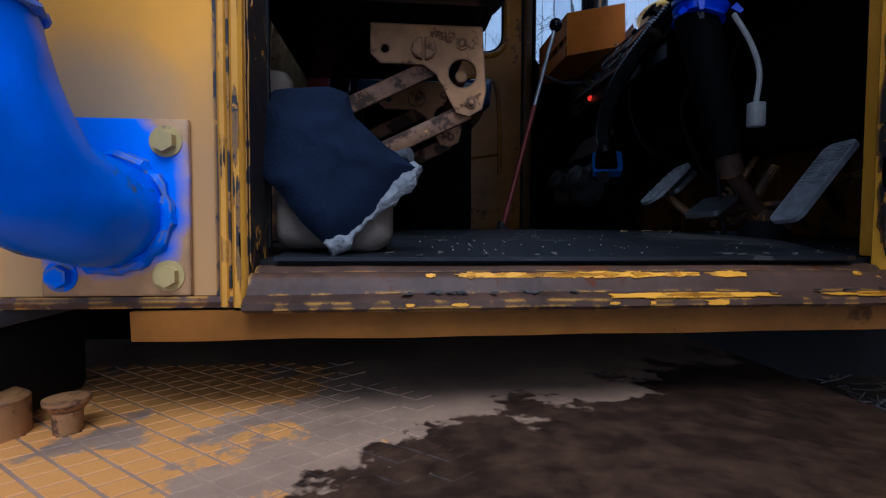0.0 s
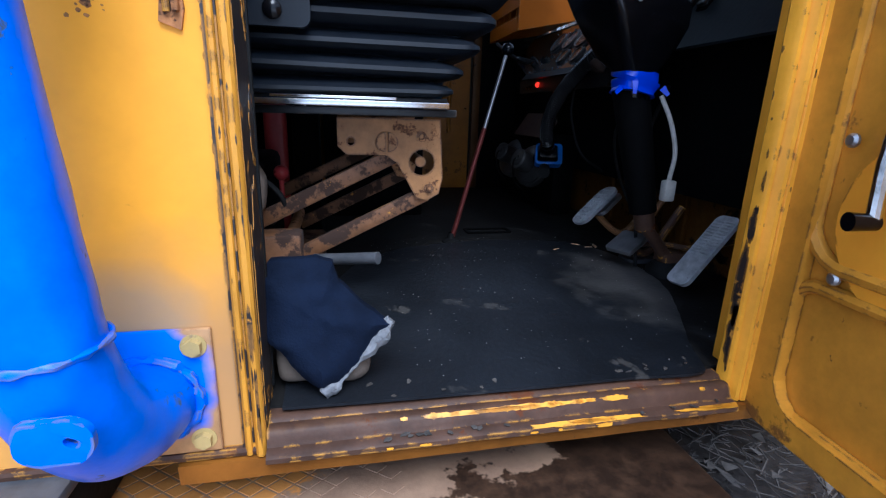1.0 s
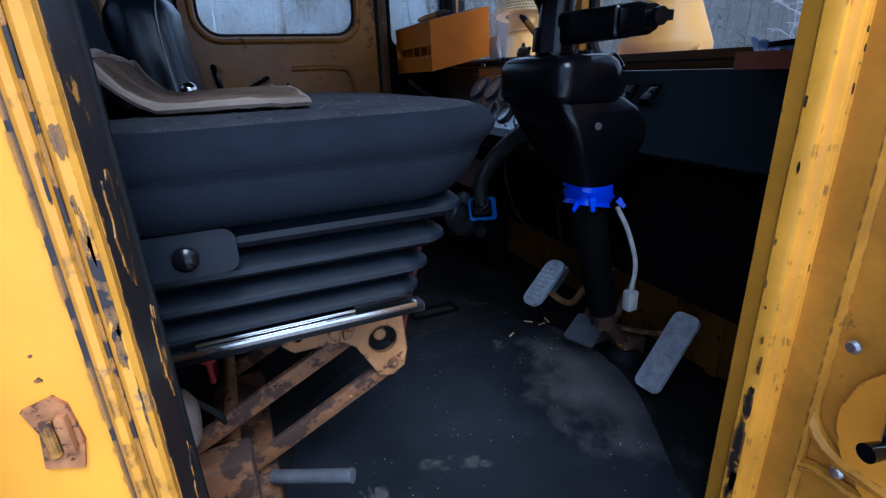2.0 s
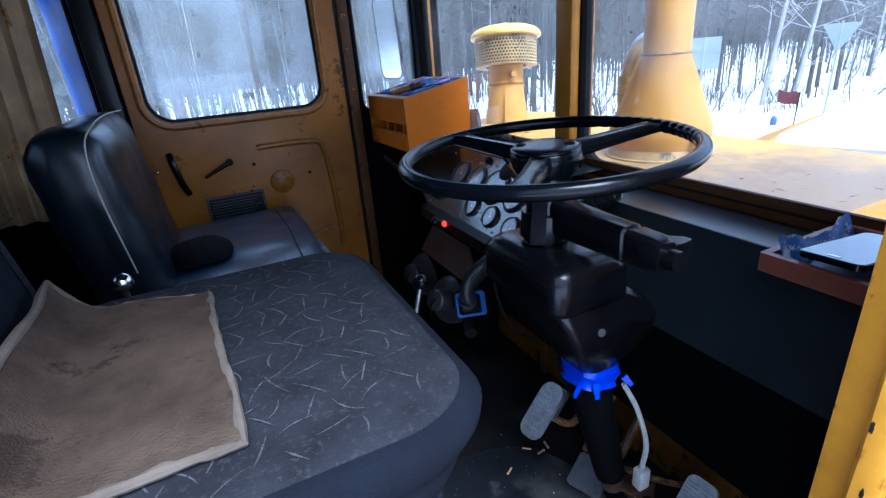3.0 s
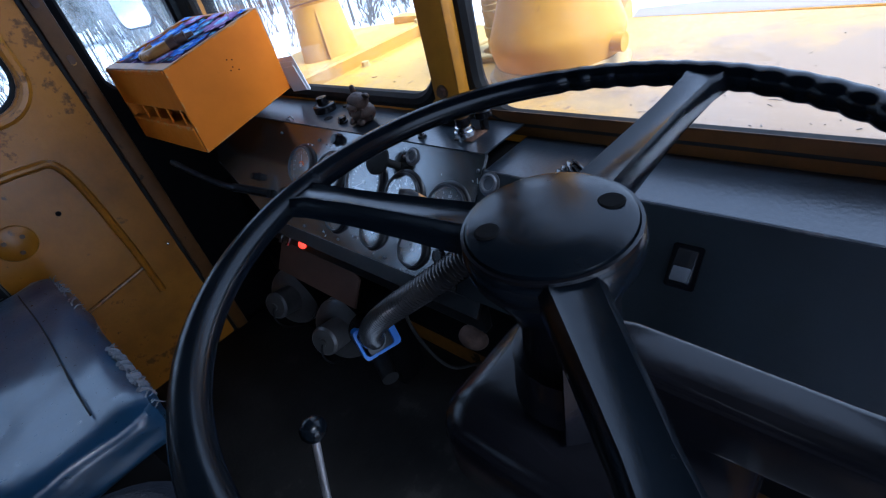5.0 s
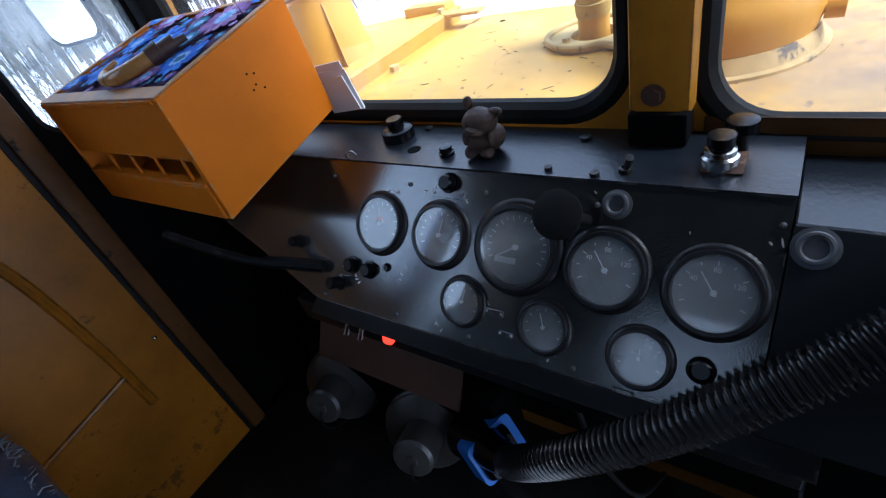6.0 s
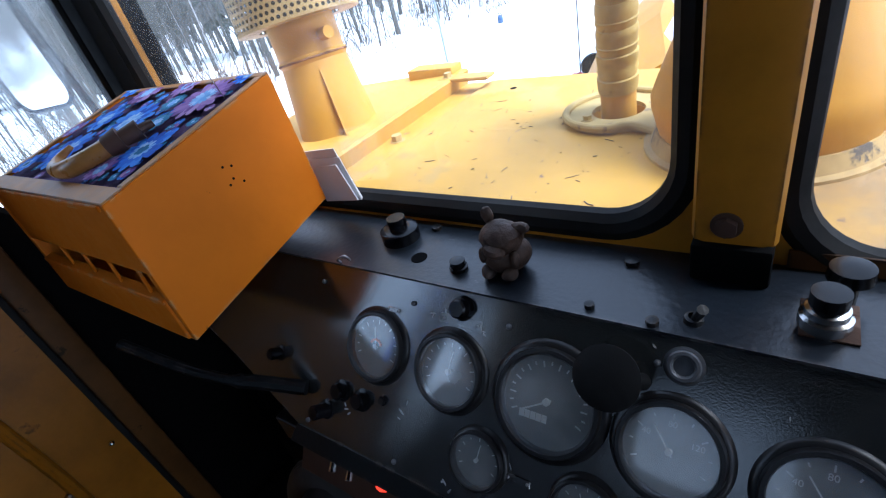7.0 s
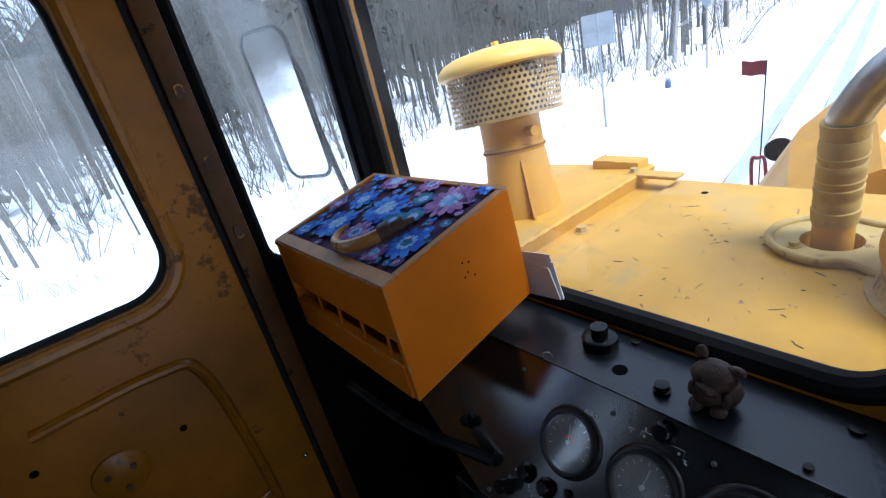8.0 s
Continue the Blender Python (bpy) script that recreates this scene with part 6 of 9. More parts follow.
# ---- steering column and wheel ----
def column():
    c = thing("steering_column", (0.92, 0.42, floor_z(0.42)), "black steering column in moulded plastic covers, tied with blue tape", "steering column")
    def ring(x0, x1, y0, y1, z, r):
        return [(u, v, z) for u, v in rounded(x0, x1, y0, y1, r, 5)]
    bm = nb()
    loft(bm, [ring(0.675, 0.785, 0.35, 0.52, 0.784, 0.03), ring(0.66, 0.8, 0.333, 0.535, 0.779, 0.032), ring(0.651, 0.808, 0.324, 0.544, 0.769, 0.034), ring(0.648, 0.812, 0.32, 0.547, 0.755, 0.034), ring(0.648, 0.815, 0.32, 0.547, 0.71, 0.034), ring(0.655, 0.815, 0.328, 0.543, 0.698, 0.03)])
    part("upper_cover", bm, stalk_plastic, c, "dusty black plastic box cover")
    bm = nb()
    loft(bm, [ring(0.665, 0.83, 0.335, 0.54, 0.702, 0.025), ring(0.672, 0.86, 0.325, 0.535, 0.68, 0.02), ring(0.69, 0.885, 0.322, 0.53, 0.645, 0.02), ring(0.712, 0.89, 0.33, 0.52, 0.605, 0.022), ring(0.742, 0.88, 0.352, 0.5, 0.555, 0.026), ring(0.782, 0.864, 0.386, 0.468, 0.505, 0.03), ring(0.796, 0.862, 0.392, 0.462, 0.44, 0.028)])
    low = part("lower_cover", bm, black_plastic, c, "glossy black lower cover")
    bm = nb()
    rod(bm, (0.748, 0.345, 0.652), (0.747, 0.32, 0.652), 0.007)
    part("screw", bm, steel, low)
    bm = nb()
    rod(bm, (0.82, 0.435, 0.48), (0.896, 0.424, 0.17), 0.045, 0.034, 18)
    part("tube", bm, black_matte, c)
    bm = nb()
    rod(bm, (0.893, 0.424, 0.185), (0.91, 0.426, 0.125), 0.028, 0.026, 14)
    rod(bm, (0.91, 0.426, 0.13), (1.02, 0.45, 0.02), 0.016, 0.016, 12)
    box(bm, 0.985, 1.06, 0.42, 0.48, floor_z(0.45), 0.05, 0.008)
    part("lower_shaft", bm, rust_metal, c, "rusty joint and lower shaft")
    # two turns of wide tape, wrinkled, with short torn ends
    for dz, tilt, hh in ((0.008, 10, 0.017), (-0.024, -6, 0.015)):
        bm = nb()
        m = Matrix.Translation((0.824, 0.428, 0.5 + dz)) @ pose(0, 0, 0, tilt, 12, 0)
        rings = []
        for k in range(7):
            f = k / 3 - 1
            o = 0.0475 + 0.0025 * math.cos(2.6 * f + dz * 90)
            rings.append([m @ Vector((u + 0.0035 * noise.noise(Vector((u * 60, v * 60, f * 2.5))), v + 0.0035 * noise.noise(Vector((u * 60, v * 60, f * 2.5 + 9))), f * hh)) for u, v in rounded(-o, o, -o, o, 0.032, 6)])
        loft_rings(bm, rings)
        part("tape_band", bm, blue_tape, c, "bright blue tape")
    bm = nb()
    for a, d in (((0.796, 0.378, 0.492), (-0.004, -0.01, -0.03)), ((0.868, 0.378, 0.478), (0.012, -0.012, -0.016)), ((0.775, 0.4, 0.478), (-0.016, -0.006, -0.016))):
        a, d = Vector(a), Vector(d)
        w = d.cross(Vector((0.3, 1, 0.2))).normalized() * 0.007
        loft(bm, [[a + d * f - w * (1 - 0.3 * f), a + d * f + w * (1 - 0.5 * f), a + d * f + w * (1 - 0.5 * f) + Vector((0.001, 0.003, 0)), a + d * f - w * (1 - 0.3 * f) + Vector((0.001, 0.003, 0))] for f in (0, 0.25, 0.5, 0.75, 1.0)])
    crumple(bm, bm.verts[:], 0.0015, 60)
    part("tape_end", bm, blue_tape, c)
    bm = nb()
    sweep(bm, smooth_path([(0.87, 0.38, 0.46), (0.892, 0.36, 0.4), (0.897, 0.335, 0.33), (0.892, 0.335, 0.265)], 6), 0.0055, 8)
    part("cable", bm, white_cable, c, "dirty white cable")
    bm = nb()
    box(bm, 0.878, 0.906, 0.322, 0.346, 0.215, 0.265, 0.004)
    part("connector", bm, white_cable, c, "white plug connector")
    bm = nb()
    rod(bm, (0.728, 0.455, 0.76), (0.737, 0.45, 0.905), 0.036, 0.034, 20)
    rod(bm, (0.73, 0.454, 0.79), (0.733, 0.452, 0.835), 0.043, 0.043, 20)
    part("shaft_cover", bm, black_plastic, c)
    # switch stalk housing towards the door
    bm = nb()
    m = basis((0.737, 0.43, 0.832), (0.0, -1.0, 0.0), (0, 0, 1))
    loft(bm, [[m @ Vector((d, u, v)) for u, v in rounded(-w, w, -hh, hh, 0.01, 4)] for d, w, hh in ((0, 0.028, 0.02), (0.02, 0.03, 0.022), (0.14, 0.027, 0.02), (0.163, 0.027, 0.02), (0.166, 0.024, 0.017), (0.172, 0.024, 0.017), (0.175, 0.026, 0.019), (0.21, 0.025, 0.019), (0.225, 0.02, 0.016))])
    st = part("stalk_housing", bm, stalk_plastic, c, "dusty dark plastic switch housing")
    bm = nb()
    rod(bm, m @ Vector((0.215, 0.0, 0)), m @ Vector((0.245, 0.0, 0)), 0.014)
    part("button", bm, stalk_plastic, st)
    bm = nb()
    loft(bm, [[m @ Vector((d + a * w, 0.004 + b * 0.008, -u)) for a, b in ((-1, -1), (1, -1), (1, 1), (-1, 1))] for d, u, w in ((0.195, 0.0, 0.026), (0.205, 0.032, 0.019), (0.214, 0.052, 0.006))])
    part("lever_tip", bm, stalk_plastic, st)
column()

def steering_wheel():
    cx, cy, R = 0.739, 0.465, 0.236
    def z(x, y):
        return 0.938 + 0.048 * (x - cx) + 0.003 * (y - cy)
    w = thing("steering_wheel", (cx, cy, 0.9), "large black three-spoke steering wheel with finger grips", "steering wheel")
    bm = nb()
    path, rad = [], []
    N = 384
    for k in range(N):
        a = 2 * math.pi * k / N
        wave = 0.0011 * (0.5 - 0.5 * math.cos(k * 2 * math.pi / 6)) if -42 < (math.degrees(a) + 180) % 360 - 180 < 28 else 0.0
        r = R + wave
        x, y = cx + r * math.cos(a), cy + r * math.sin(a)
        path.append((x, y, z(x, y)))
        rad.append(0.0118 - wave)
    sweep(bm, path, lambda i: rad[i], 14, closed=True)
    part("rim", bm, wheel_plastic, w)
    for deg in (-5, 101, 224.5):
        bm = nb()
        d = Vector((math.cos(radians(deg)), math.sin(radians(deg)), 0))
        side = Vector((-d.y, d.x, 0))
        rings = []
        for t, wd, th in ((0.045, 0.02, 0.012), (0.1, 0.017, 0.011), (0.16, 0.0145, 0.01), (0.21, 0.016, 0.009), (0.23, 0.022, 0.007)):
            p = Vector((cx, cy, 0)) + d * t
            zz = z(p.x, p.y) - 0.012 * (1 - t / 0.23)
            p.z = zz
            rings.append([p + side * u + Vector((0, 0, v)) for u, v in ((-wd, -th), (wd, -th), (wd, th * 0.3), (wd * 0.7, th), (wd * 0.4, th * 0.8), (-wd * 0.4, th * 0.8), (-wd * 0.7, th), (-wd, th * 0.3))])
        loft(bm, rings)
        part("spoke", bm, wheel_plastic, w)
    bm = nb()
    m = Matrix.Translation((cx, cy - 0.002, 0.928)) @ pose(0, 0, 0, 0.2, -2.7, 0)
    lathe(bm, [(0.0, 0.021), (0.03, 0.0205), (0.05, 0.0185), (0.0545, 0.0165), (0.055, 0.012), (0.058, 0.009), (0.06, 0.0), (0.058, -0.012), (0.046, -0.034), (0.038, -0.05), (0.034, -0.066)], m, 44)
    hub = part("hub", bm, wheel_plastic, w)
    bm = nb()
    sweep(bm, [m @ Vector((0.0565 * math.cos(a), 0.0565 * math.sin(a), 0.0125)) for a in (2 * math.pi * k / 40 for k in range(40))], 0.0022, 6, closed=True)
    part("trim_ring", bm, black_plastic, hub)
    for u, v in ((-0.03, 0.026), (0.026, -0.03)):
        bm = nb()
        lathe(bm, [(0.0, 0.0012), (0.0075, 0.0012), (0.009, 0.0)], m @ Matrix.Translation((u, v, 0.0198)), 16)
        part("cap_plug", bm, black_matte, hub)
    # rib on the column neck
    bm = nb()
    loft(bm, [[(0.7 + dx - w, 0.43, zz), (0.7 + dx, 0.412, zz), (0.7 + dx + w, 0.43, zz), (0.7 + dx, 0.445, zz)] for zz, dx, w in ((0.79, 0.0, 0.018), (0.87, 0.004, 0.016), (0.9, 0.01, 0.012))])
    part("neck_rib", bm, black_plastic, hub)
steering_wheel()

# ---- dashboard ----
rag_mat = material("oily_rag", (0.035, 0.024, 0.02), 0.9, vary=0.5, scale=40, spec=0.1)
thread_mat = material("red_thread", (0.16, 0.02, 0.02), 0.8)
rocker_mat = material("rocker_plastic", (0.012, 0.012, 0.013), 0.2, vary=0.2)
rim_wood = material("golden_wood_rim", (0.42, 0.19, 0.05), 0.5, vary=0.25, scale=20, bump=0.1, wear=(0.25, 0.17, 0.11), wear_amount=0.4)
PANEL = Matrix.Translation((0.935, 0, 0.575)) @ Matrix(((0, 0.6, -0.8, 0), (1, 0, 0, 0), (0, 0.8, 0.6, 0), (0, 0, 0, 1)))
SWITCHES = PANEL @ Matrix.Translation((0, 0.2125, 0))
def on_panel(y, v, d=0.0):
    """A pose on the sloping instrument panel: x along the cab's width, y up the slope, z out of it."""
    return PANEL @ Matrix.Translation((y, v, d)) @ Matrix.Diagonal((-1, 1, 1, 1))

def dashboard():
    d = thing("dashboard", (1.1, 1.0, 0.55), "black painted steel dashboard with sloping instrument panel", "dashboard")
    bm = nb()
    plate(bm, [(1.077, 0.803), (1.2, 0.803), (1.2, W - 0.005), (1.077, W - 0.005)], flat_xy(0.767), 0.003)
    part("shelf", bm, shelf_paint, d, "worn black top shelf", smooth=False)
    bm = nb()
    box(bm, 1.0635, 1.2, 0.02, 0.801, 0.733, 0.745, 0.002)
    part("shelf", bm, shelf_paint, d, "worn black top shelf", smooth=False)
    bm = nb()
    plate(bm, [(0.02, -0.2125), (0.801, -0.2125), (0.801, 0.0), (0.02, 0.0)], SWITCHES @ Matrix.Translation((0, 0, -0.008)), 0.008)
    part("switch_panel", bm, bulkhead_paint, d, "blue-black sloping switch panel", smooth=False)
    bm = nb()
    sweep(bm, [SWITCHES @ Vector((0.021, 0.0, -0.003)), SWITCHES @ Vector((0.8, 0.0, -0.003))], 0.0035, 8)
    part("edge_roll", bm, shelf_paint, d)
    bm = nb()
    plate(bm, [(0.803, 0.0), (1.45, 0.0), (1.62, 0.06), (1.75, 0.1), (1.75, 0.2405), (0.803, 0.2405)], PANEL @ Matrix.Translation((0, 0, -0.008)), 0.008)
    part("instrument_panel", bm, panel_paint, d, "crackle-finish black instrument panel", smooth=False)
    bm = nb()
    sweep(bm, [PANEL @ Vector((0.804, 0.2405, -0.003)), PANEL @ Vector((1.748, 0.2405, -0.003))], 0.0035, 8)
    part("edge_roll", bm, black_paint, d)
    bm = nb()
    plate(bm, [(0.745, -0.028), (1.46, -0.028), (1.45, 0.0), (0.745, 0.0)], PANEL @ Matrix.Translation((0, 0, -0.004)), 0.006)
    box(bm, 0.935, 0.955, 0.75, 1.52, 0.5, 0.552, 0.002)
    part("lower_lip", bm, black_paint, d, smooth=False)
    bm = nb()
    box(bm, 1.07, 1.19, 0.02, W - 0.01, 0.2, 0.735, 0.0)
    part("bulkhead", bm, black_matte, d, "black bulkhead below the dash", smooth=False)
    bm = nb()
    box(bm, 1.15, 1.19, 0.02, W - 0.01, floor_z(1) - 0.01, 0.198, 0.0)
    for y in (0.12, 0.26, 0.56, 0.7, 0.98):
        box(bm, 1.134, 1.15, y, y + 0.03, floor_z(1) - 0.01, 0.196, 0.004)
    part("kick_wall", bm, kick_paint, d, "dirty yellow ribbed wall behind the pedals, dimmed in its colour", smooth=False)
    bm = nb()
    for y in (0.8, 0.98, 1.13, 1.26, 1.42):
        for v in (0.012, 0.212):
            ball(bm, on_panel(y + 0.01, v, 0.001).translation, 0.0035, seg=8)
    tagged(part("screws", bm, dull_steel, d), kind="stuff")
    # rocker switches
    for k, y in enumerate((0.671, 0.603, 0.531, 0.463)):
        v = -0.0685
        bm = nb()
        plate(bm, rounded(y - 0.018, y + 0.018, v - 0.028, v + 0.028, 0.004), SWITCHES, 0.005, [rounded(y - 0.0132, y + 0.0132, v - 0.0225, v + 0.0225, 0.003)])
        r = part("switch_frame", bm, black_plastic, d, smooth=False)
        m = SWITCHES @ Matrix.Translation((y, v, 0.004)) @ pose(0, 0, 0, -13 if k % 2 else 13, 0, 0)
        bm = nb()
        box(bm, -0.0125, 0.0125, -0.0215, 0.0215, -0.006, 0.006, 0.002, m=m)
        part("rocker", bm, rocker_mat, r, "glossy black rocker key")
        # reflection on one half of the black key, made as a thin grey cap
        bm = nb()
        lo = -0.0205 if k % 2 else 0.002
        box(bm, -0.0105, 0.0105, lo, lo + 0.0185, 0.0055, 0.0085, 0.0015, m=m)
        part("key_highlight", bm, dull_steel, r, "grey cap standing for the reflection on half of the key")
    # knobs and lamps on the panel
    for y, v, r, h in ((1.507, 0.09, 0.009, 0.018), (1.372, 0.072, 0.011, 0.012), (1.334, 0.0705, 0.011, 0.012), (1.299, 0.081, 0.005, 0.004), (1.397, 0.038, 0.01, 0.024), (1.2, 0.22, 0.011, 0.014), (0.856, 0.051, 0.011, 0.003)):
        bm = nb()
        lathe(bm, [(r * 1.35, 0), (r * 1.35, 0.002), (r, 0.003), (r, h), (r * 0.8, h + 0.002), (0, h + 0.002)], on_panel(y, v), 18)
        part("knob", bm, black_plastic, d)
    bm = nb()
    rod(bm, on_panel(1.0, 0.192).translation, on_panel(1.012, 0.195, 0.035).translation, 0.008)
    lathe(bm, [(0.0, -0.004), (0.029, -0.003), (0.03, 0.003), (0.02, 0.007), (0, 0.008)], on_panel(1.024, 0.196, 0.036), 26)
    part("lamp_cover", bm, rubber, d, "matt black round lamp cover on a short stalk")
    for y, v, w, hh in ((1.2, 0.204, 0.028, 0.006), (1.106, 0.055, 0.014, 0.004), (1.085, 0.03, 0.01, 0.003), (0.93, 0.002, 0.012, 0.003), (1.3, 0.198, 0.01, 0.003)):
        bm = nb()
        box(bm, -w, w, -hh, hh, 0, 0.0018, 0.0005, m=on_panel(y, v), seg=1)
        lp = part("label_plate", bm, panel_paint, d, "small scuffed label plate")
        for sx in (-1, 1):
            bm = nb()
            ball(bm, on_panel(y + sx * w * 0.8, v, 0.0018).translation, 0.002, seg=8)
            part("rivet", bm, steel, lp)
    # two bare threaded bushings, worn bright
    for y, v, r in ((0.9685, 0.215, 0.0115), (0.782, 0.194, 0.0135)):
        bm = nb()
        sweep(bm, [on_panel(y, v, 0.004) @ Vector((r * math.cos(a), r * math.sin(a), 0)) for a in (2 * math.pi * k / 24 for k in range(24))], 0.0032, 8, closed=True)
        lathe(bm, [(r * 1.5, 0), (r * 1.5, 0.0015), (r, 0.003), (0, 0.003)], on_panel(y, v), 24)
        part("bushing", bm, dull_steel, d, "worn metal bushing without its knob")
    # pale scratches and chips in the panel's paint
    rnd = random.Random(13)
    bm = nb()
    for y, v in ((1.272, 0.071), (1.261, 0.093), (0.813, 0.196), (1.173, 0.2), (0.892, 0.189), (0.993, 0.221), (1.396, 0.06), (1.237, 0.202), (1.114, 0.063), (1.193, 0.012), (1.076, 0.202), (1.4, 0.045), (1.36, 0.05), (1.215, 0.209), (1.19, 0.212), (1.02, 0.018), (0.9, 0.095)):
        for k in range(rnd.choice((1, 2, 3))):
            m = on_panel(y + rnd.uniform(-0.008, 0.008), v + rnd.uniform(-0.006, 0.006)) @ pose(0, 0, 0, 0, 0, rnd.uniform(0, 180))
            ln, w = rnd.uniform(0.0015, 0.006), rnd.uniform(0.0006, 0.0016)
            plate(bm, [(ln * math.cos(q) * rnd.uniform(0.6, 1.1), w * math.sin(q) * rnd.uniform(0.6, 1.1)) for q in (2 * math.pi * j / 9 for j in range(9))], m, 0.0004)
    tagged(part("paint_chips", bm, bright_metal, d, "small pale chips in the paint"), kind="stuff")
    # toggles and red lamp under the panel
    for y in (1.398, 1.365):
        bm = nb()
        rod(bm, (0.934, y, 0.527), (0.918, y - 0.004, 0.515), 0.004, 0.0055, 8)
        part("toggle", bm, chrome, d, "bright toggle")
    bm = nb()
    lathe(bm, [(0.011, 0), (0.011, 0.006), (0.006, 0.011), (0, 0.012)], Matrix.Translation((0.934, 1.302, 0.548 - 0.02)) @ pose(0, 0, 0, 0, -80, 0), 16)
    part("warning_lamp", bm, red_lamp, d, "glowing red warning lamp")
    bm = nb()
    sweep(bm, smooth_path([(0.865, 1.68, 0.728), (0.89, 1.6, 0.685), (0.915, 1.54, 0.655), (0.94, 1.49, 0.64), (0.965, 1.435, 0.625)], 6), lambda i: 0.008 if i < 14 else 0.011, 10)
    part("pull_handle", bm, black_paint, d, "black bent pull handle")
    # small fittings on the shelf
    bm = nb()
    lathe(bm, [(0.027, 0), (0.027, 0.016), (0.023, 0.018), (0.013, 0.018), (0.013, 0.034), (0.0, 0.034)], Matrix.Translation((1.153, 1.348, 0.77)), 24)
    part("shelf_plug", bm, black_plastic, d, "round black plug socket")
    bm = nb()
    lathe(bm, [(0.011, 0), (0.011, 0.0008), (0, 0.0008)], Matrix.Translation((1.118, 1.293, 0.77)), 16)
    part("hole", bm, black_matte, d)
    bm = nb()
    lathe(bm, [(0.0115, 0), (0.0115, 0.004), (0.0095, 0.005), (0.0095, 0.013), (0, 0.014)], Matrix.Translation((1.111, 1.227, 0.77)), 14)
    part("button", bm, black_plastic, d)
    for x, y, r in ((1.184, 1.307, 0.007), (1.17, 1.04, 0.008), (1.09, 1.06, 0.005), (1.085, 1.0, 0.006)):
        bm = nb()
        lathe(bm, [(r, 0), (r, 0.005), (0, 0.006)], Matrix.Translation((x, y, 0.77)), 10)
        part("nut", bm, black_paint, d)
    bm = nb()
    rod(bm, (1.099, 0.968, 0.77), (1.088, 0.96, 0.795), 0.0035, 0.005, 8)
    lathe(bm, [(0.009, 0), (0.008, 0.005), (0.005, 0.006)], Matrix.Translation((1.099, 0.968, 0.77)), 12)
    part("toggle", bm, black_paint, d)
    bm = nb()
    lathe(bm, [(0.014, 0), (0.014, 0.006), (0.0185, 0.007), (0.0185, 0.016), (0.0155, 0.018)], Matrix.Translation((1.118, 0.876, 0.77)), 22)
    lathe(bm, [(0.0155, 0.018), (0.0155, 0.024), (0.011, 0.026)], Matrix.Translation((1.118, 0.876, 0.77)), 22)
    s2 = part("key_switch", bm, chrome, d, "chrome starter switch body")
    bm = nb()
    lathe(bm, [(0.011, 0.026), (0.0135, 0.028), (0.0135, 0.04), (0, 0.041)], Matrix.Translation((1.118, 0.876, 0.77)), 18)
    part("cap", bm, black_plastic, s2)
    bm = nb()
    lathe(bm, [(0.0, 0), (0.008, 0), (0.008, 0.022), (0.017, 0.026), (0.016, 0.037), (0, 0.04)], Matrix.Translation((1.158, 0.862, 0.77)), 18)
    part("push_knob", bm, stalk_plastic, d, "dark mushroom push knob")
    bm = nb()
    box(bm, 1.105, 1.152, 0.852, 0.892, 0.7705, 0.7725, 0.0005)
    part("switch_base", bm, rust_arm, d, "rusty switch base plate")
    return d
dash = dashboard()

def gauge(y, v, r, numbers, needle, ticks):
    g = thing("gauge", PANEL @ Vector((y, v, 0)), "round black dial gauge with dusty glass in the panel", "gauge", group="gauges in the dashboard")
    m = on_panel(y, v)
    bm = nb()
    lathe(bm, [(r * 0.86, 0.002), (r * 0.86, 0.008), (r * 0.9, 0.012), (r * 0.97, 0.012), (r, 0.009), (r, 0.0045), (r * 1.06, 0.004), (r * 1.13, 0.0015), (r * 1.15, -0.001)], m, 40)
    part("bezel", bm, bezel_mat, g)
    bm = nb()
    lathe(bm, [(0, 0.0022), (r * 0.865, 0.0022), (r * 0.865, 0.001)], m, 40)
    dial = part("dial", bm, dial_mat, g)
    bm = nb()
    for k in range(ticks):
        a = radians(205 - 230 * k / (ticks - 1))
        ln = 0.12 if k % 2 == 0 else 0.07
        box(bm, r * (0.74 - ln), r * 0.74, -r * 0.014, r * 0.014, 0.0024, 0.0028, m=m @ pose(0, 0, 0, 0, 0, math.degrees(a)))
    part("tick_marks", bm, white_paint, dial, "fine pale tick marks", smooth=False)
    for text, ang in numbers:
        a = radians(ang)
        lettering(text, r * 0.17, m @ Matrix.Translation((r * 0.52 * math.cos(a), r * 0.52 * math.sin(a), 0.0025)), white_paint, dial, "small pale numbers")
    bm = nb()
    box(bm, -r * 0.1, r * 0.55, -r * 0.014, r * 0.014, 0.0045, 0.0055, m=m @ pose(0, 0, 0, 0, 0, needle))
    lathe(bm, [(r * 0.07, 0.003), (r * 0.07, 0.007), (0, 0.0075)], m, 12)
    part("needle", bm, white_paint, g, "thin pale needle")
    bm = nb()
    lathe(bm, [(0, 0.0095), (r * 0.6, 0.0094), (r * 0.88, 0.0092)], m, 32)
    p = part("glass", bm, gauge_glass, g, "dusty glass")
    p.visible_shadow = False

gauge(1.319, 0.147, 0.045, [], 100, 13)
gauge(1.2065, 0.145, 0.045, [], 80, 13)
gauge(1.034, 0.053, 0.033, [], 110, 9)
gauge(1.1555, 0.059, 0.033, [], 80, 9)
gauge(0.97, 0.138, 0.046, [("40", 150), ("80", 90), ("120", 25)], 125, 9)
gauge(0.8575, 0.135, 0.046, [("40", 150), ("80", 90), ("120", 25)], 125, 9)
gauge(0.918, 0.047, 0.034, [("0", 160), ("2", 125), ("4", 90), ("6", 55), ("8", 20)], 92, 9)
gauge(1.086, 0.1465, 0.056, [], 210, 19)
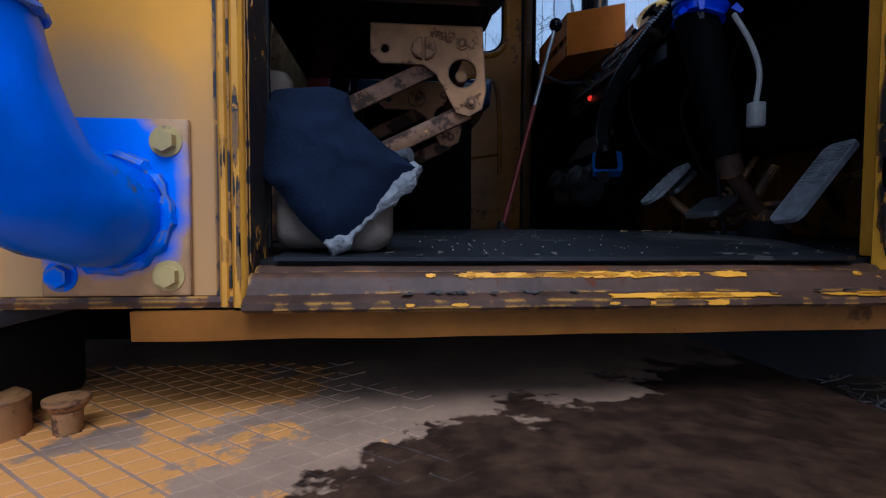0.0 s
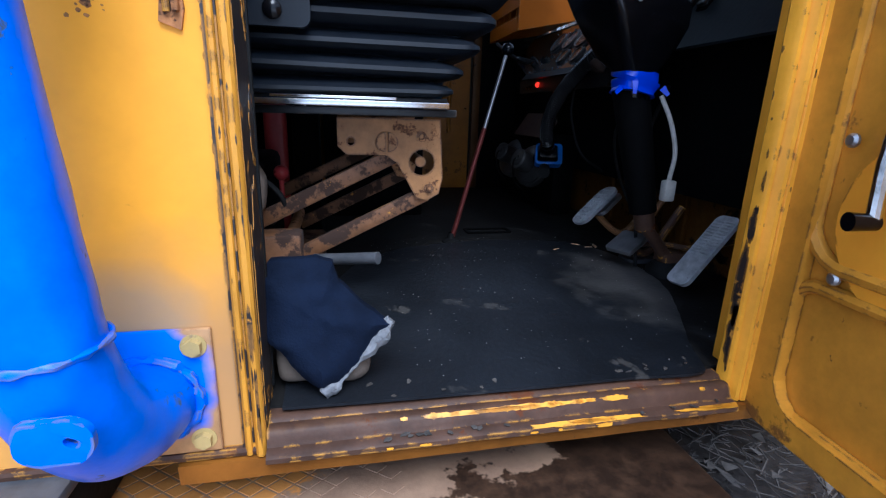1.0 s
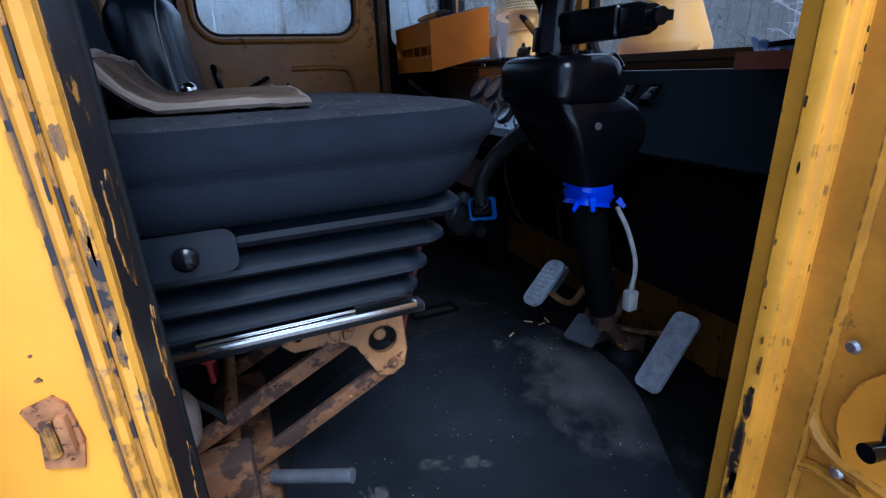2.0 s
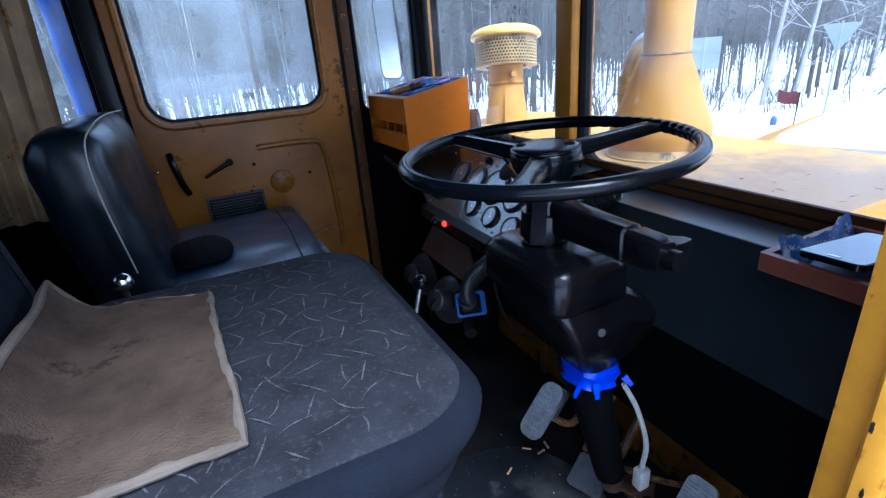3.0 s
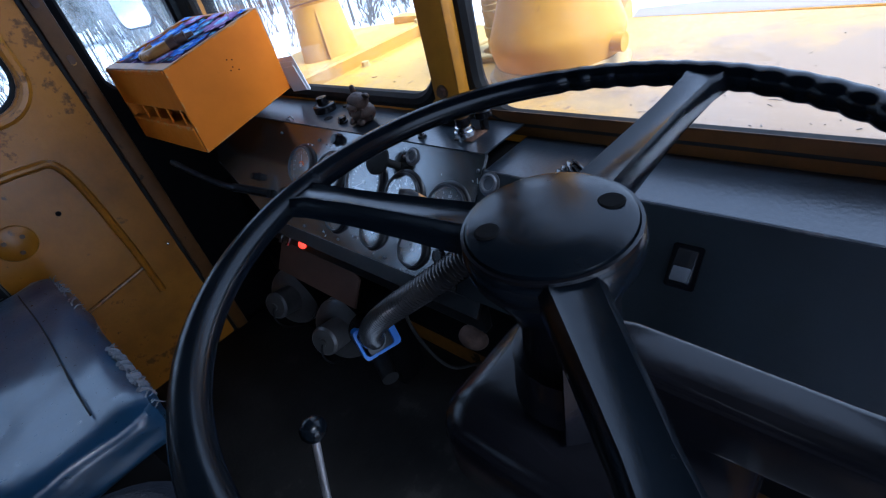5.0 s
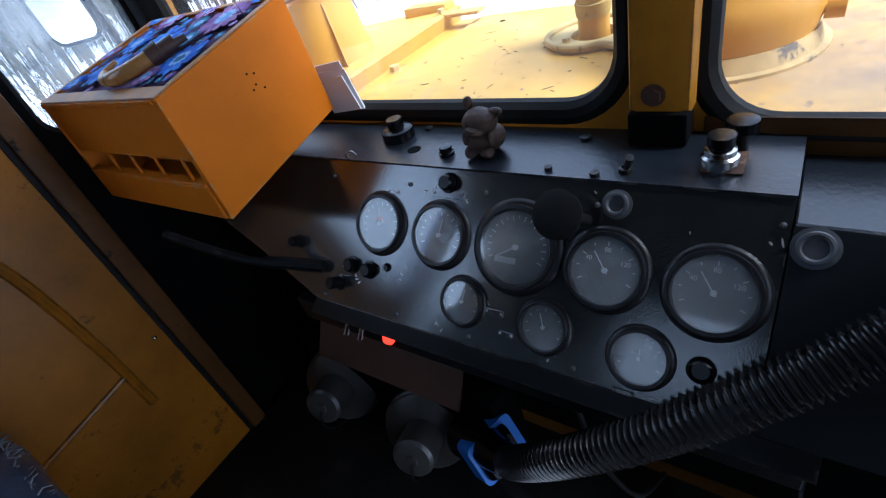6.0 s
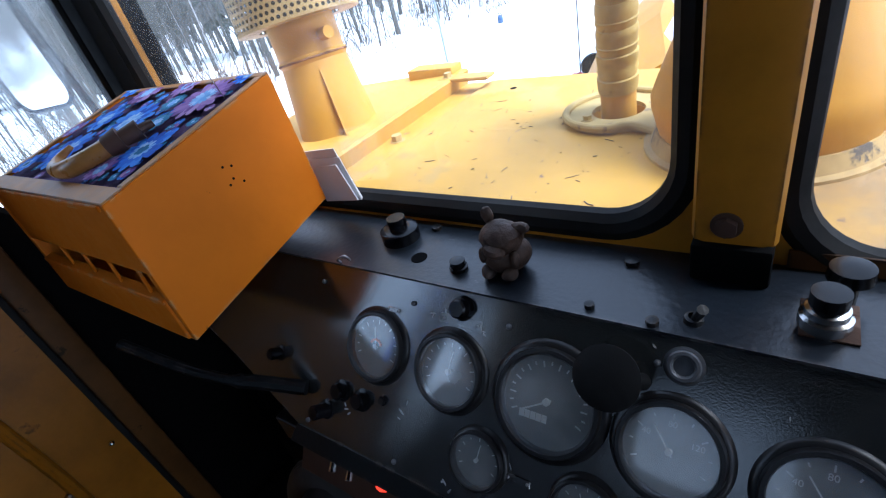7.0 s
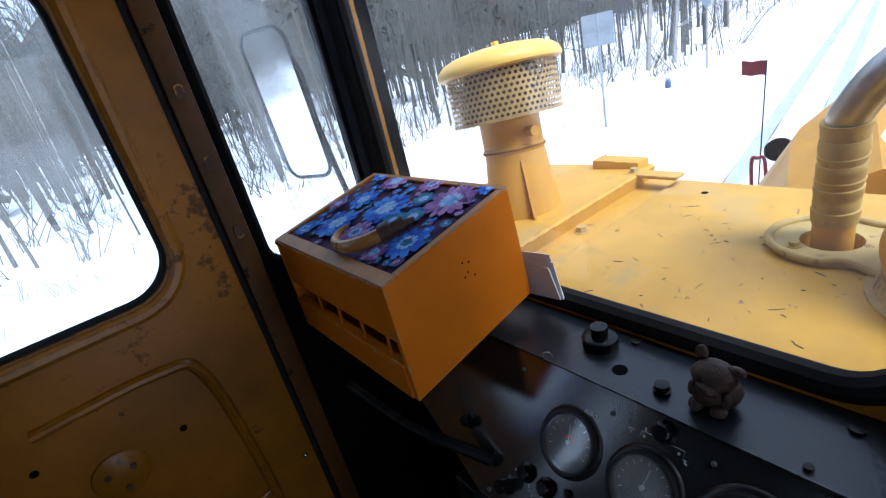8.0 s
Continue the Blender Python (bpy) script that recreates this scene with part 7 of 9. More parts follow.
# orange sector at the hub of the first dial
bm = nb()
sweep(bm, [on_panel(1.319, 0.147, 0.0045) @ Vector((0.0085 * math.cos(a), 0.0085 * math.sin(a), 0)) for a in (0.2 + 2.5 * k / 10 for k in range(11))], 0.0018, 6)
part("orange_mark", bm, orange_mark, dash, "small orange sector on the dial")
# counter window of the large dial
bm = nb()
for k in range(5):
    box(bm, 1.086 - 0.002 + k * 0.0062, 1.086 + 0.0035 + k * 0.0062, 0.124, 0.132, 0.0026, 0.0032, m=PANEL)
part("counter", bm, white_paint, dash, "row of small counter digits, unreadable", smooth=False)

# ---- heater below the dash, with its duct and hoses ----
def heater():
    t = thing("heater", (1.0, 1.45, 0.0), "black cab heater with two fan motors and brown duct", "heater")
    bm = nb()
    box(bm, 0.98, 1.075, 1.18, 1.72, 0.0, 0.33, 0.012)
    part("casing", bm, black_matte, t)
    bm = nb()
    plate(bm, [(1.24, -0.04), (1.62, -0.04), (1.62, 0.08), (1.3, 0.08), (1.24, 0.04)], Matrix.Translation((0.985, 0, 0.345)) @ Matrix(((0, 0.55, -0.83, 0), (1, 0, 0, 0), (0, 0.83, 0.55, 0), (0, 0, 0, 1))), 0.006)
    part("duct_plate", bm, brown_metal, t, "brown sheet metal duct", smooth=False)
    for y, z, x in ((1.62, 0.19, 0.96), (1.36, 0.18, 0.95)):
        bm = nb()
        lathe(bm, [(0.0, 0), (0.085, 0.0), (0.096, 0.008), (0.096, 0.03), (0.091, 0.034), (0.091, 0.042), (0.08, 0.05), (0.045, 0.058)], Matrix.Translation((x + 0.03, y, z)) @ pose(0, 0, 0, 0, -68, 20), 30)
        h = part("fan_housing", bm, heater_plastic, t, "round black fan housing")
        bm = nb()
        lathe(bm, [(0.043, 0.05), (0.043, 0.12), (0.036, 0.126), (0.012, 0.128), (0.012, 0.134), (0, 0.135)], Matrix.Translation((x + 0.03, y, z)) @ pose(0, 0, 0, 0, -68, 20), 24)
        part("motor", bm, heater_plastic, h, "grey motor body")
        bm = nb()
        sweep(bm, smooth_path([(x - 0.06, y - 0.03, z + 0.06), (x - 0.1, y - 0.05, z + 0.03), (x - 0.08, y - 0.02, z - 0.05), (x - 0.03, y, z - 0.1)], 6), 0.003, 6)
        part("wire", bm, rubber, t)
    bm = nb()
    rod(bm, (0.965, 1.24, 0.23), (0.918, 1.122, 0.298), 0.05, 0.027, 24)
    part("outlet", bm, black_plastic, t)
    bm = nb()
    m = basis((0.94, 1.185, 0.248), (-0.25, -0.83, 0.45), (0, 0, 1))
    loft(bm, [[m @ Vector((d, u, v)) for u, v in rounded(-0.044, 0.044, -0.066, 0.04, 0.012, 3)] for d in (-0.018, 0.022)])
    part("blue_tape", bm, pale_tape, t, "blue tape round the outlet")
    bm = nb()
    loft(bm, [[m @ Vector((d, u, v)) for u, v in rounded(-w, w, -w - 0.014, w - 0.001, 0.01, 3)] for d, w in ((0.012, 0.036), (0.03, 0.034), (0.036, 0.032), (0.048, 0.027))])
    part("outlet_box", bm, black_plastic, t, "black square outlet neck")
    bm = nb()
    rod(bm, (0.93, 1.16, 0.2), (0.9, 1.09, 0.19), 0.022)
    part("spigot", bm, rubber, t)
    bm = nb()
    knots = [Vector(q) for q in ((0.918, 1.122, 0.298), (0.846, 1.038, 0.472), (0.893, 0.859, 0.559), (1.06, 0.616, 0.777))]
    path = [(1 - f) ** 3 * knots[0] + 3 * (1 - f) ** 2 * f * knots[1] + 3 * (1 - f) * f * f * knots[2] + f ** 3 * knots[3] for f in (k / 400 for k in range(401))]
    # evenly spaced ribs, 9 mm apart
    even, left = [path[0]], 0.0
    for a, b in zip(path, path[1:]):
        seg, at = (b - a).length, 0.009 / 6 - left
        while at <= seg:
            even.append(a.lerp(b, at / seg))
            at += 0.009 / 6
        left = seg - (at - 0.009 / 6)
    path = even
    sweep(bm, path, lambda i: 0.0238 + (0.0036 if i > 16 else 0.0012) * math.sin(i * math.pi / 3), 20, caps=False)
    hz = part("corrugated_hose", bm, hose_mat, t, "black corrugated air hose, open at its end")
    # flat black disc painted for the dark inside the open hose
    bm = nb()
    sweep(bm, [path[-7], path[-5]], 0.0195, 18)
    part("dark_bore", bm, black_matte, hz)
    bm = nb()
    rnd = random.Random(2)
    c = path[int(len(path) * 0.85)]
    for k in range(8):
        a = c + Vector((rnd.uniform(-0.03, -0.02), rnd.uniform(-0.02, 0.02), rnd.uniform(0.005, 0.028)))
        sweep(bm, smooth_path([a, a + Vector((rnd.uniform(-0.004, 0.004), rnd.uniform(-0.012, 0.012), rnd.uniform(-0.018, 0.004))), a + Vector((0.004, rnd.uniform(-0.018, 0.018), -0.02))], 3), 0.0008, 5)
    tagged(part("red_thread", bm, thread_mat, hz, "tangle of red thread"), kind="stuff")
heater()

# spare parts standing behind the wheel: a wiper stick, crumpled rags on the column's far side
bm = nb()
sweep(bm, [(0.796, 0.684, 0.884), (0.802, 0.678, 0.878), (0.832, 0.656, 0.835), (0.908, 0.592, 0.69), (0.915, 0.578, 0.65), (0.915, 0.56, 0.52), (0.95, 0.5, floor_z(0.5))], lambda i: (0.004, 0.0075, 0.007, 0.006, 0.005, 0.005, 0.005)[i], 10)
t = mesh_thing("marker_stick", bm, black_paint, "yellow-marked dark stick leaning behind the steering wheel", "stick")
bm = nb()
sweep(bm, [(0.8065, 0.6746, 0.8716), (0.82, 0.6648, 0.8522), (0.846, 0.6442, 0.8083)], lambda i: (0.008, 0.0079, 0.0075)[i], 10)
part("paint_mark", bm, yellow_worn, t, "chipped yellow paint mark")
bm = nb()
soft_box(bm, 0.86, 0.89, 0.705, 0.745, 0.53, 0.562, 0.018, 8, 0, 0.022, 2.0)
rag = mesh_thing("rag", bm, rag_mat, "crumpled grey-brown rag tied to the heater hose", "rag")

# ---- drawer box on the dash ----
def drawer():
    L, y0, y1, H = 0.27, 1.507, 1.93, 0.194
    # a crooked box: its bottom slopes up towards the windscreen, its front stands nearly upright
    M = Matrix.Translation((0.9, 1.494, 0.762)) @ Matrix(((0.98, 0.0, 0.025, 0), (-0.015, 1.0, 0.1, 0), (0.2, -0.012, 0.985, 0), (0, 0, 0, 1))) @ Matrix.Translation((0, -y0, 0))
    t = thing("drawer", (1.06, 1.7, 0.77), "orange painted wooden drawer with flowered cloth inside", "drawer")
    def b(name, *a, mat=orange_wood, label="", bevel=0.0012):
        bm = nb()
        box(bm, *a, bevel, m=M, seg=1)
        return part(name, bm, mat, t, label, smooth=False)
    b("side_panel", 0, L, y0, y0 + 0.011, 0, H)
    b("side_panel", 0, L, y1 - 0.011, y1, 0, H)
    b("back_panel", L - 0.011, L - 0.0005, y0 + 0.0112, y1 - 0.0112, 0, H - 0.001)
    b("front_panel", 0.001, 0.012, y0 + 0.0112, y1 - 0.0112, 0.1, H)
    b("front_strip", -0.0025, 0.001, y0 + 0.012, y1 - 0.002, 0.186, H)
    b("inner_board", 0.1, 0.106, y0 + 0.0112, y1 - 0.0112, 0.002, H - 0.02)
    b("bottom_board", 0.0, L - 0.0115, y0 + 0.0112, y1 - 0.0112, 0.0, 0.008)
    b("front_lip", -0.003, 0.006, y0 + 0.0115, y1 - 0.0115, 0.002, 0.058)
    b("divider_rail", -0.004, 0.012, y0 + 0.0115, y1 - 0.0115, 0.058, 0.064)
    for k in range(4):
        y = y0 + 0.05 + k * 0.083
        bm = nb()
        box(bm, 0.002, 0.006, y - 0.0028, y + 0.0028, 0.062, 0.101, 0.001, m=M @ Matrix.Translation((0, y, 0.062)) @ pose(0, 0, 0, 8, 0, 0) @ Matrix.Translation((0, -y, -0.062)))
        part("peg", bm, orange_wood, t)
    for a in ((0.0, 0.028, y0, y1), (L - 0.012, L, y0, y1), (0.028, L - 0.012, y0, y0 + 0.014), (0.028, L - 0.012, y1 - 0.014, y1)):
        b("rim", a[0], a[1], a[2], a[3], H, H + 0.0025, mat=rim_wood, label="worn golden wood rim")
    bm = nb()
    n = 20
    vs = [[bm.verts.new(M @ Vector((0.012 + (L - 0.024) * i / n, y0 + 0.012 + (y1 - y0 - 0.024) * j / n, H - 0.004 + 0.0022 * noise.noise(Vector((i * 0.4, j * 0.4, 0)))))) for j in range(n + 1)] for i in range(n + 1)]
    for i in range(n):
        for j in range(n):
            bm.faces.new((vs[i][j], vs[i + 1][j], vs[i + 1][j + 1], vs[i][j + 1]))
    cloth = part("cloth", bm, cloth_dark, t, "dark cloth printed with blue and violet flowers")
    # printed flowers: thin petals lying on the cloth, one part for each colour family
    rnd = random.Random(11)
    beds = {k: nb() for k in petal_mats}
    level = [0]
    def petal(kind, cx, cy, a, r0, r1, wide):
        level[0] += 1
        ring = []
        for q in range(10):
            b2 = 2 * math.pi * q / 10
            u, v = (r0 + r1) / 2 + (r1 - r0) / 2 * math.cos(b2), wide * math.sin(b2) * (1 + 0.25 * math.cos(b2))
            px, py = cx + u * math.cos(a) - v * math.sin(a), cy + u * math.sin(a) + v * math.cos(a)
            ring.append(Vector((min(max(px, 0.029), L - 0.013), min(max(py, y0 + 0.015), y1 - 0.015), H - 0.0012 + 0.0000045 * level[0])))
        beds[kind].faces.new([beds[kind].verts.new(M @ c) for c in ring])
    def flower(kind, heart, cx, cy, r, n, layers):
        rot = rnd.uniform(0, 6)
        for layer in range(layers):
            rr = r * (1 - 0.27 * layer)
            for p in range(n):
                petal(kind if layer < 2 else "pale", cx, cy, rot + 0.5 * layer + 2 * math.pi * p / n + rnd.uniform(-0.08, 0.08), rr * 0.12, rr * rnd.uniform(0.92, 1.05), rr * 2.3 / n)
        for p in range(5):
            petal(heart, cx, cy, p * 1.26, 0.0, r * 0.26, r * 0.11)
    for k in range(120):
        flower(rnd.choice(("blue", "teal", "violet", "teal")), "pale", rnd.uniform(0.03, L - 0.02), rnd.uniform(y0 + 0.02, y1 - 0.02), rnd.uniform(0.006, 0.013), 5, 1)
    for fx, fy, r, kind, heart, n, layers in ((0.16, 1.72, 0.062, "blue", "pale", 9, 4), (0.21, 1.585, 0.06, "violet", "pale", 11, 2), (0.09, 1.8, 0.056, "blue", "pale", 7, 2), (0.17, 1.82, 0.042, "blue", "pale", 6, 2), (0.08, 1.71, 0.04, "violet", "teal", 8, 2), (0.245, 1.8, 0.044, "violet", "pale", 7, 2), (0.09, 1.56, 0.05, "blue", "teal", 8, 2), (0.25, 1.68, 0.036, "violet", "violet", 6, 2), (0.15, 1.62, 0.03, "teal", "pale", 5, 2), (0.2, 1.65, 0.028, "teal", "pale", 5, 2), (0.13, 1.655, 0.026, "teal", "pale", 5, 2), (0.26, 1.53, 0.034, "blue", "pale", 7, 2), (0.05, 1.6, 0.03, "violet", "pale", 7, 2), (0.05, 1.87, 0.03, "blue", "teal", 6, 2), (0.26, 1.87, 0.034, "blue", "pale", 6, 2), (0.14, 1.88, 0.026, "violet", "pale", 6, 2)):
        flower(kind, heart, fx, fy, r * 0.85, n + 5, layers + 1)
    for k, bed in beds.items():
        tagged(part("printed_petals", bed, petal_mats[k], cloth, "printed " + k + " petals", smooth=False), kind="stuff")
    bm = nb()
    for dy, dz in ((0, 0), (0.006, 0.014), (-0.008, -0.004), (0.012, -0.012), (-0.006, 0.02)):
        rod(bm, M @ Vector((0.15 + dy, y0 + 0.0005, 0.12 + dz)), M @ Vector((0.15 + dy, y0 - 0.0006, 0.12 + dz)), 0.0018, seg=8)
    tagged(part("nail_holes", bm, black_matte, t, "small dark nail holes"), kind="stuff")
    # cane-like curved handle lying on the cloth
    h = thing("curved_handle", M @ Vector((0.08, 1.62, H)), "yellow-brown curved wooden handle with dark knob", "handle")
    bm = nb()
    P = lambda x, y, z: M @ Vector((x, y, z))
    sweep(bm, smooth_path([P(0.072, 1.715, H + 0.022), P(0.05, 1.722, H + 0.016), P(0.034, 1.7, H + 0.014), P(0.034, 1.66, H + 0.015), P(0.05, 1.63, H + 0.017), P(0.078, 1.612, H + 0.018)], 7), lambda i: 0.0035 + 0.0085 * min(1, i / 22), 14)
    part("hook", bm, amber_wood, h)
    bm = nb()
    rod(bm, P(0.075, 1.614, H + 0.018), P(0.094, 1.605, H + 0.018), 0.013, 0.0165, 16)
    rod(bm, P(0.094, 1.605, H + 0.018), P(0.116, 1.595, H + 0.017), 0.0105, 0.013, 16)
    rod(bm, P(0.116, 1.595, H + 0.017), P(0.132, 1.588, H + 0.016), 0.0065, 0.005, 10)
    part("ferrule", bm, brown_metal, h, "dark brown knob and spike")
    # knife blade tip in the corner
    bm = nb()
    plate(bm, [(0, 0), (0.02, 0), (0.034, 0.03), (0.03, 0.034)], M @ Matrix.Translation((L - 0.06, y0 + 0.03, H)) @ pose(0, 0, 0, 80, 0, 60), 0.001)
    mesh_thing("blade_tip", bm, steel, "grey metal blade tip sticking from the drawer's corner", "blade", smooth=False)
drawer()

papers = thing("paper_stack", (1.19, 1.46, 0.772), "white folded papers standing behind the drawer", "papers")
for k, (dx, a) in enumerate(((0, 0), (0.004, 3), (0.008, -2))):
    bm = nb()
    box(bm, -0.0008, 0.0008, -0.036, 0.042, 0.0, 0.088 - k * 0.012, m=Matrix.Translation((1.19 - dx, 1.475, 0.803)) @ pose(0, 0, 0, -6 + a, -8, a))
    part("sheet", bm, paper, papers, smooth=False)

bm = nb()
sweep(bm, smooth_path([(1.08, 1.402, 0.771), (1.074, 1.398, 0.78), (1.08, 1.39, 0.783), (1.084, 1.386, 0.774)], 5), 0.0018, 8)
mesh_thing("wire_hook", bm, steel, "small bright wire hook on the shelf's edge", "hook")
# ---- figurine on the shelf ----
def figurine():
    bm = nb()
    c = Vector((1.13, 1.168, 0.77))
    ball(bm, c + Vector((0, 0, 0.021)), 0.027, (0.95, 1.05, 0.85), 20)
    ball(bm, c + Vector((-0.006, 0.0, 0.046)), 0.024, (0.95, 1.08, 0.8), 20)
    ball(bm, c + Vector((0.004, 0.018, 0.066)), 0.009, (0.55, 0.9, 1.25), 12)
    ball(bm, c + Vector((0.0, -0.022, 0.058)), 0.0095, (0.7, 1.3, 0.7), 12)
    for s in (-1, 1):
        ball(bm, c + Vector((-0.022, 0.013 * s, 0.008)), 0.0095, (1.2, 0.9, 0.8), 12)
        ball(bm, c + Vector((-0.018, 0.02 * s, 0.026)), 0.008, (0.8, 0.7, 1.3), 12)
    ball(bm, c + Vector((-0.026, 0.0, 0.041)), 0.011, (1, 1.15, 0.8), 12)
    crumple(bm, bm.verts[:], 0.003, 55)
    return mesh_thing("animal_figurine", bm, figurine_mat, "small brown clay animal figurine on the shelf", "figurine")
figurine()

# ---- open wooden case with a phone ----
def case():
    S = -0.002
    t = thing("wooden_case", (1.045, 0.12, 0.745), "open red-brown hinged wooden case on the shelf", "case")
    for y0, y1 in ((0.072, 0.222), (0.012, 0.068)):
        bm = nb()
        plate(bm, rounded(0.968 + S, 1.19 + S, y0, y1, 0.003, 2), flat_xy(0.7462), 0.03, [rounded(0.98 + S, 1.178 + S, y0 + 0.011, y1 - 0.011, 0.002, 2)])
        part("frame", bm, red_wood, t, smooth=False)
        bm = nb()
        box(bm, 0.978 + S, 1.18 + S, y0 + 0.009, y1 - 0.009, 0.747, 0.752)
        part("floor_board", bm, printed_mat, t, "blue printed lining", smooth=False)
    for x in (0.985, 1.115):
        bm = nb()
        box(bm, x, x + 0.026, 0.063, 0.077, 0.776, 0.7785, 0.0005)
        rod(bm, (x, 0.07, 0.7785), (x + 0.026, 0.07, 0.7785), 0.0018, seg=8)
        part("hinge", bm, chrome, t, "bright hinge")
    bm = nb()
    vs = [[bm.verts.new((0.985 + S + 0.19 * i / 14, 0.188 + 0.02 * j / 4 + 0.004 * math.sin(i * 1.1), 0.755 + 0.045 * j / 4 * (0.75 + 0.25 * math.sin(i * 0.5 + 1)) + 0.003 * math.sin(i * 2.3))) for j in range(5)] for i in range(15)]
    for i in range(14):
        for j in range(4):
            bm.faces.new((vs[i][j], vs[i + 1][j], vs[i + 1][j + 1], vs[i][j + 1]))
    bmesh.ops.solidify(bm, geom=bm.faces[:], thickness=0.001)
    mesh_thing("printed_wrapper", bm, wrapper_mat, "crumpled blue and white printed wrapper in the case", "wrapper")
    p = thing("smartphone", (1.04, 0.14, 0.79), "dark smartphone, pale blue sky reflection coloured into its screen", "phone")
    m = Matrix.Translation((1.066, 0.132, 0.779)) @ pose(0, 0, 0, -3, 3, -3)
    bm = nb()
    plate(bm, rounded(-0.086, 0.086, -0.043, 0.043, 0.011), m, 0.009)
    part("body", bm, black_plastic, p)
    bm = nb()
    plate(bm, rounded(-0.084, 0.084, -0.041, 0.041, 0.01), m @ Matrix.Translation((0, 0, 0.0091)), 0.0006)
    part("screen", bm, phone_glass, p, "glossy dark screen with a sky reflection in its colour")
    bm = nb()
    plate(bm, rounded(-0.077, -0.071, -0.009, 0.009, 0.002), m @ Matrix.Translation((0, 0, 0.0098)), 0.0005)
    part("home_button", bm, chrome, p)
case()

# ---- near door leaf, swung open ----
def open_door():
    d = thing("door_2", (0.85, -0.05, -0.05), "ochre painted cab door standing open, inner side worn", "door", kind="structure")
    # u runs from the hinge outwards
    m = basis((0.845, -0.052, 0), (DOOR_X, DOOR_Y, 0), (0, 0, 1))
    # the plate's inner side faces the opening
    def pl(name, outline, mat, d0, depth, holes=(), label="", parent=d):
        bm = nb()
        plate(bm, outline, m @ Matrix.Translation((0, 0, d0)), depth, holes)
        return part(name, bm, mat, parent, label, smooth=False)
    pl("panel", rounded(0.0, 0.82, -0.1, 1.6, 0.04), yellow_door, -0.02, 0.018, [rounded(0.08, 0.74, 0.9, 1.5, 0.08)])
    pl("inner_edge", rounded(0.0, 0.82, -0.1, 1.6, 0.04), yellow_door, 0.0, 0.022, [rounded(0.055, 0.765, -0.055, 1.55, 0.06)])
    bm = nb()
    S = lambda *q: [m @ Vector(p) for p in q]
    sweep(bm, S(*[(u, v, 0.004) for u, v in rounded(0.045, 0.75, 0.2, 0.8, 0.07, 6)]), 0.012, 8, closed=True)
    part("upper_bead", bm, yellow_door, d)
    bm = nb()
    sweep(bm, S(*[(u, v, 0.004) for u, v in rounded(0.035, 0.755, -0.06, 0.165, 0.05, 6)]), 0.011, 8, closed=True)
    part("lower_bead", bm, yellow_door, d)
    cover = pl("crank_cover", circle(0.21, 0.28, 0.125, 36), yellow_out, 0.0, 0.01, label="bright orange round cover")
    for u, v in ((0.079, 0.386), (0.104, 0.187), (0.125, 0.6), (0.13, 0.5)):
        bm = nb()
        lathe(bm, [(0.0105, 0), (0.0105, 0.004), (0.007, 0.008), (0, 0.009)], m @ Matrix.Translation((u, v, 0.008)), 14)
        part("bolt", bm, steel, d)
    bm = nb()
    lathe(bm, [(0.016, 0), (0.016, 0.02), (0.012, 0.026), (0, 0.027)], m @ Matrix.Translation((0.155, 0.45, 0.008)), 16)
    sweep(bm, S((0.155, 0.45, 0.03), (0.155, 0.36, 0.035), (0.16, 0.29, 0.036)), 0.009, 10)
    cr = part("window_crank", bm, chrome, d, "chrome window crank")
    bm = nb()
    rod(bm, m @ Vector((0.16, 0.285, 0.03)), m @ Vector((0.155, 0.285, 0.066)), 0.011, 0.013, 14)
    part("grip", bm, black_plastic, cr)
    bm = nb()
    box(bm, 0.06, 0.76, 0.88, 1.52, -0.012, -0.008, m=m)
    g = part("pane", bm, glass, d, "door window pane", smooth=False)
    g.visible_shadow = False
    for z in (0.12, 1.2):
        bm = nb()
        rod(bm, (0.84, -0.066, z), (0.84, -0.066, z + 0.1), 0.012, seg=12)
        part("hinge", bm, yellow_worn, d)
open_door()

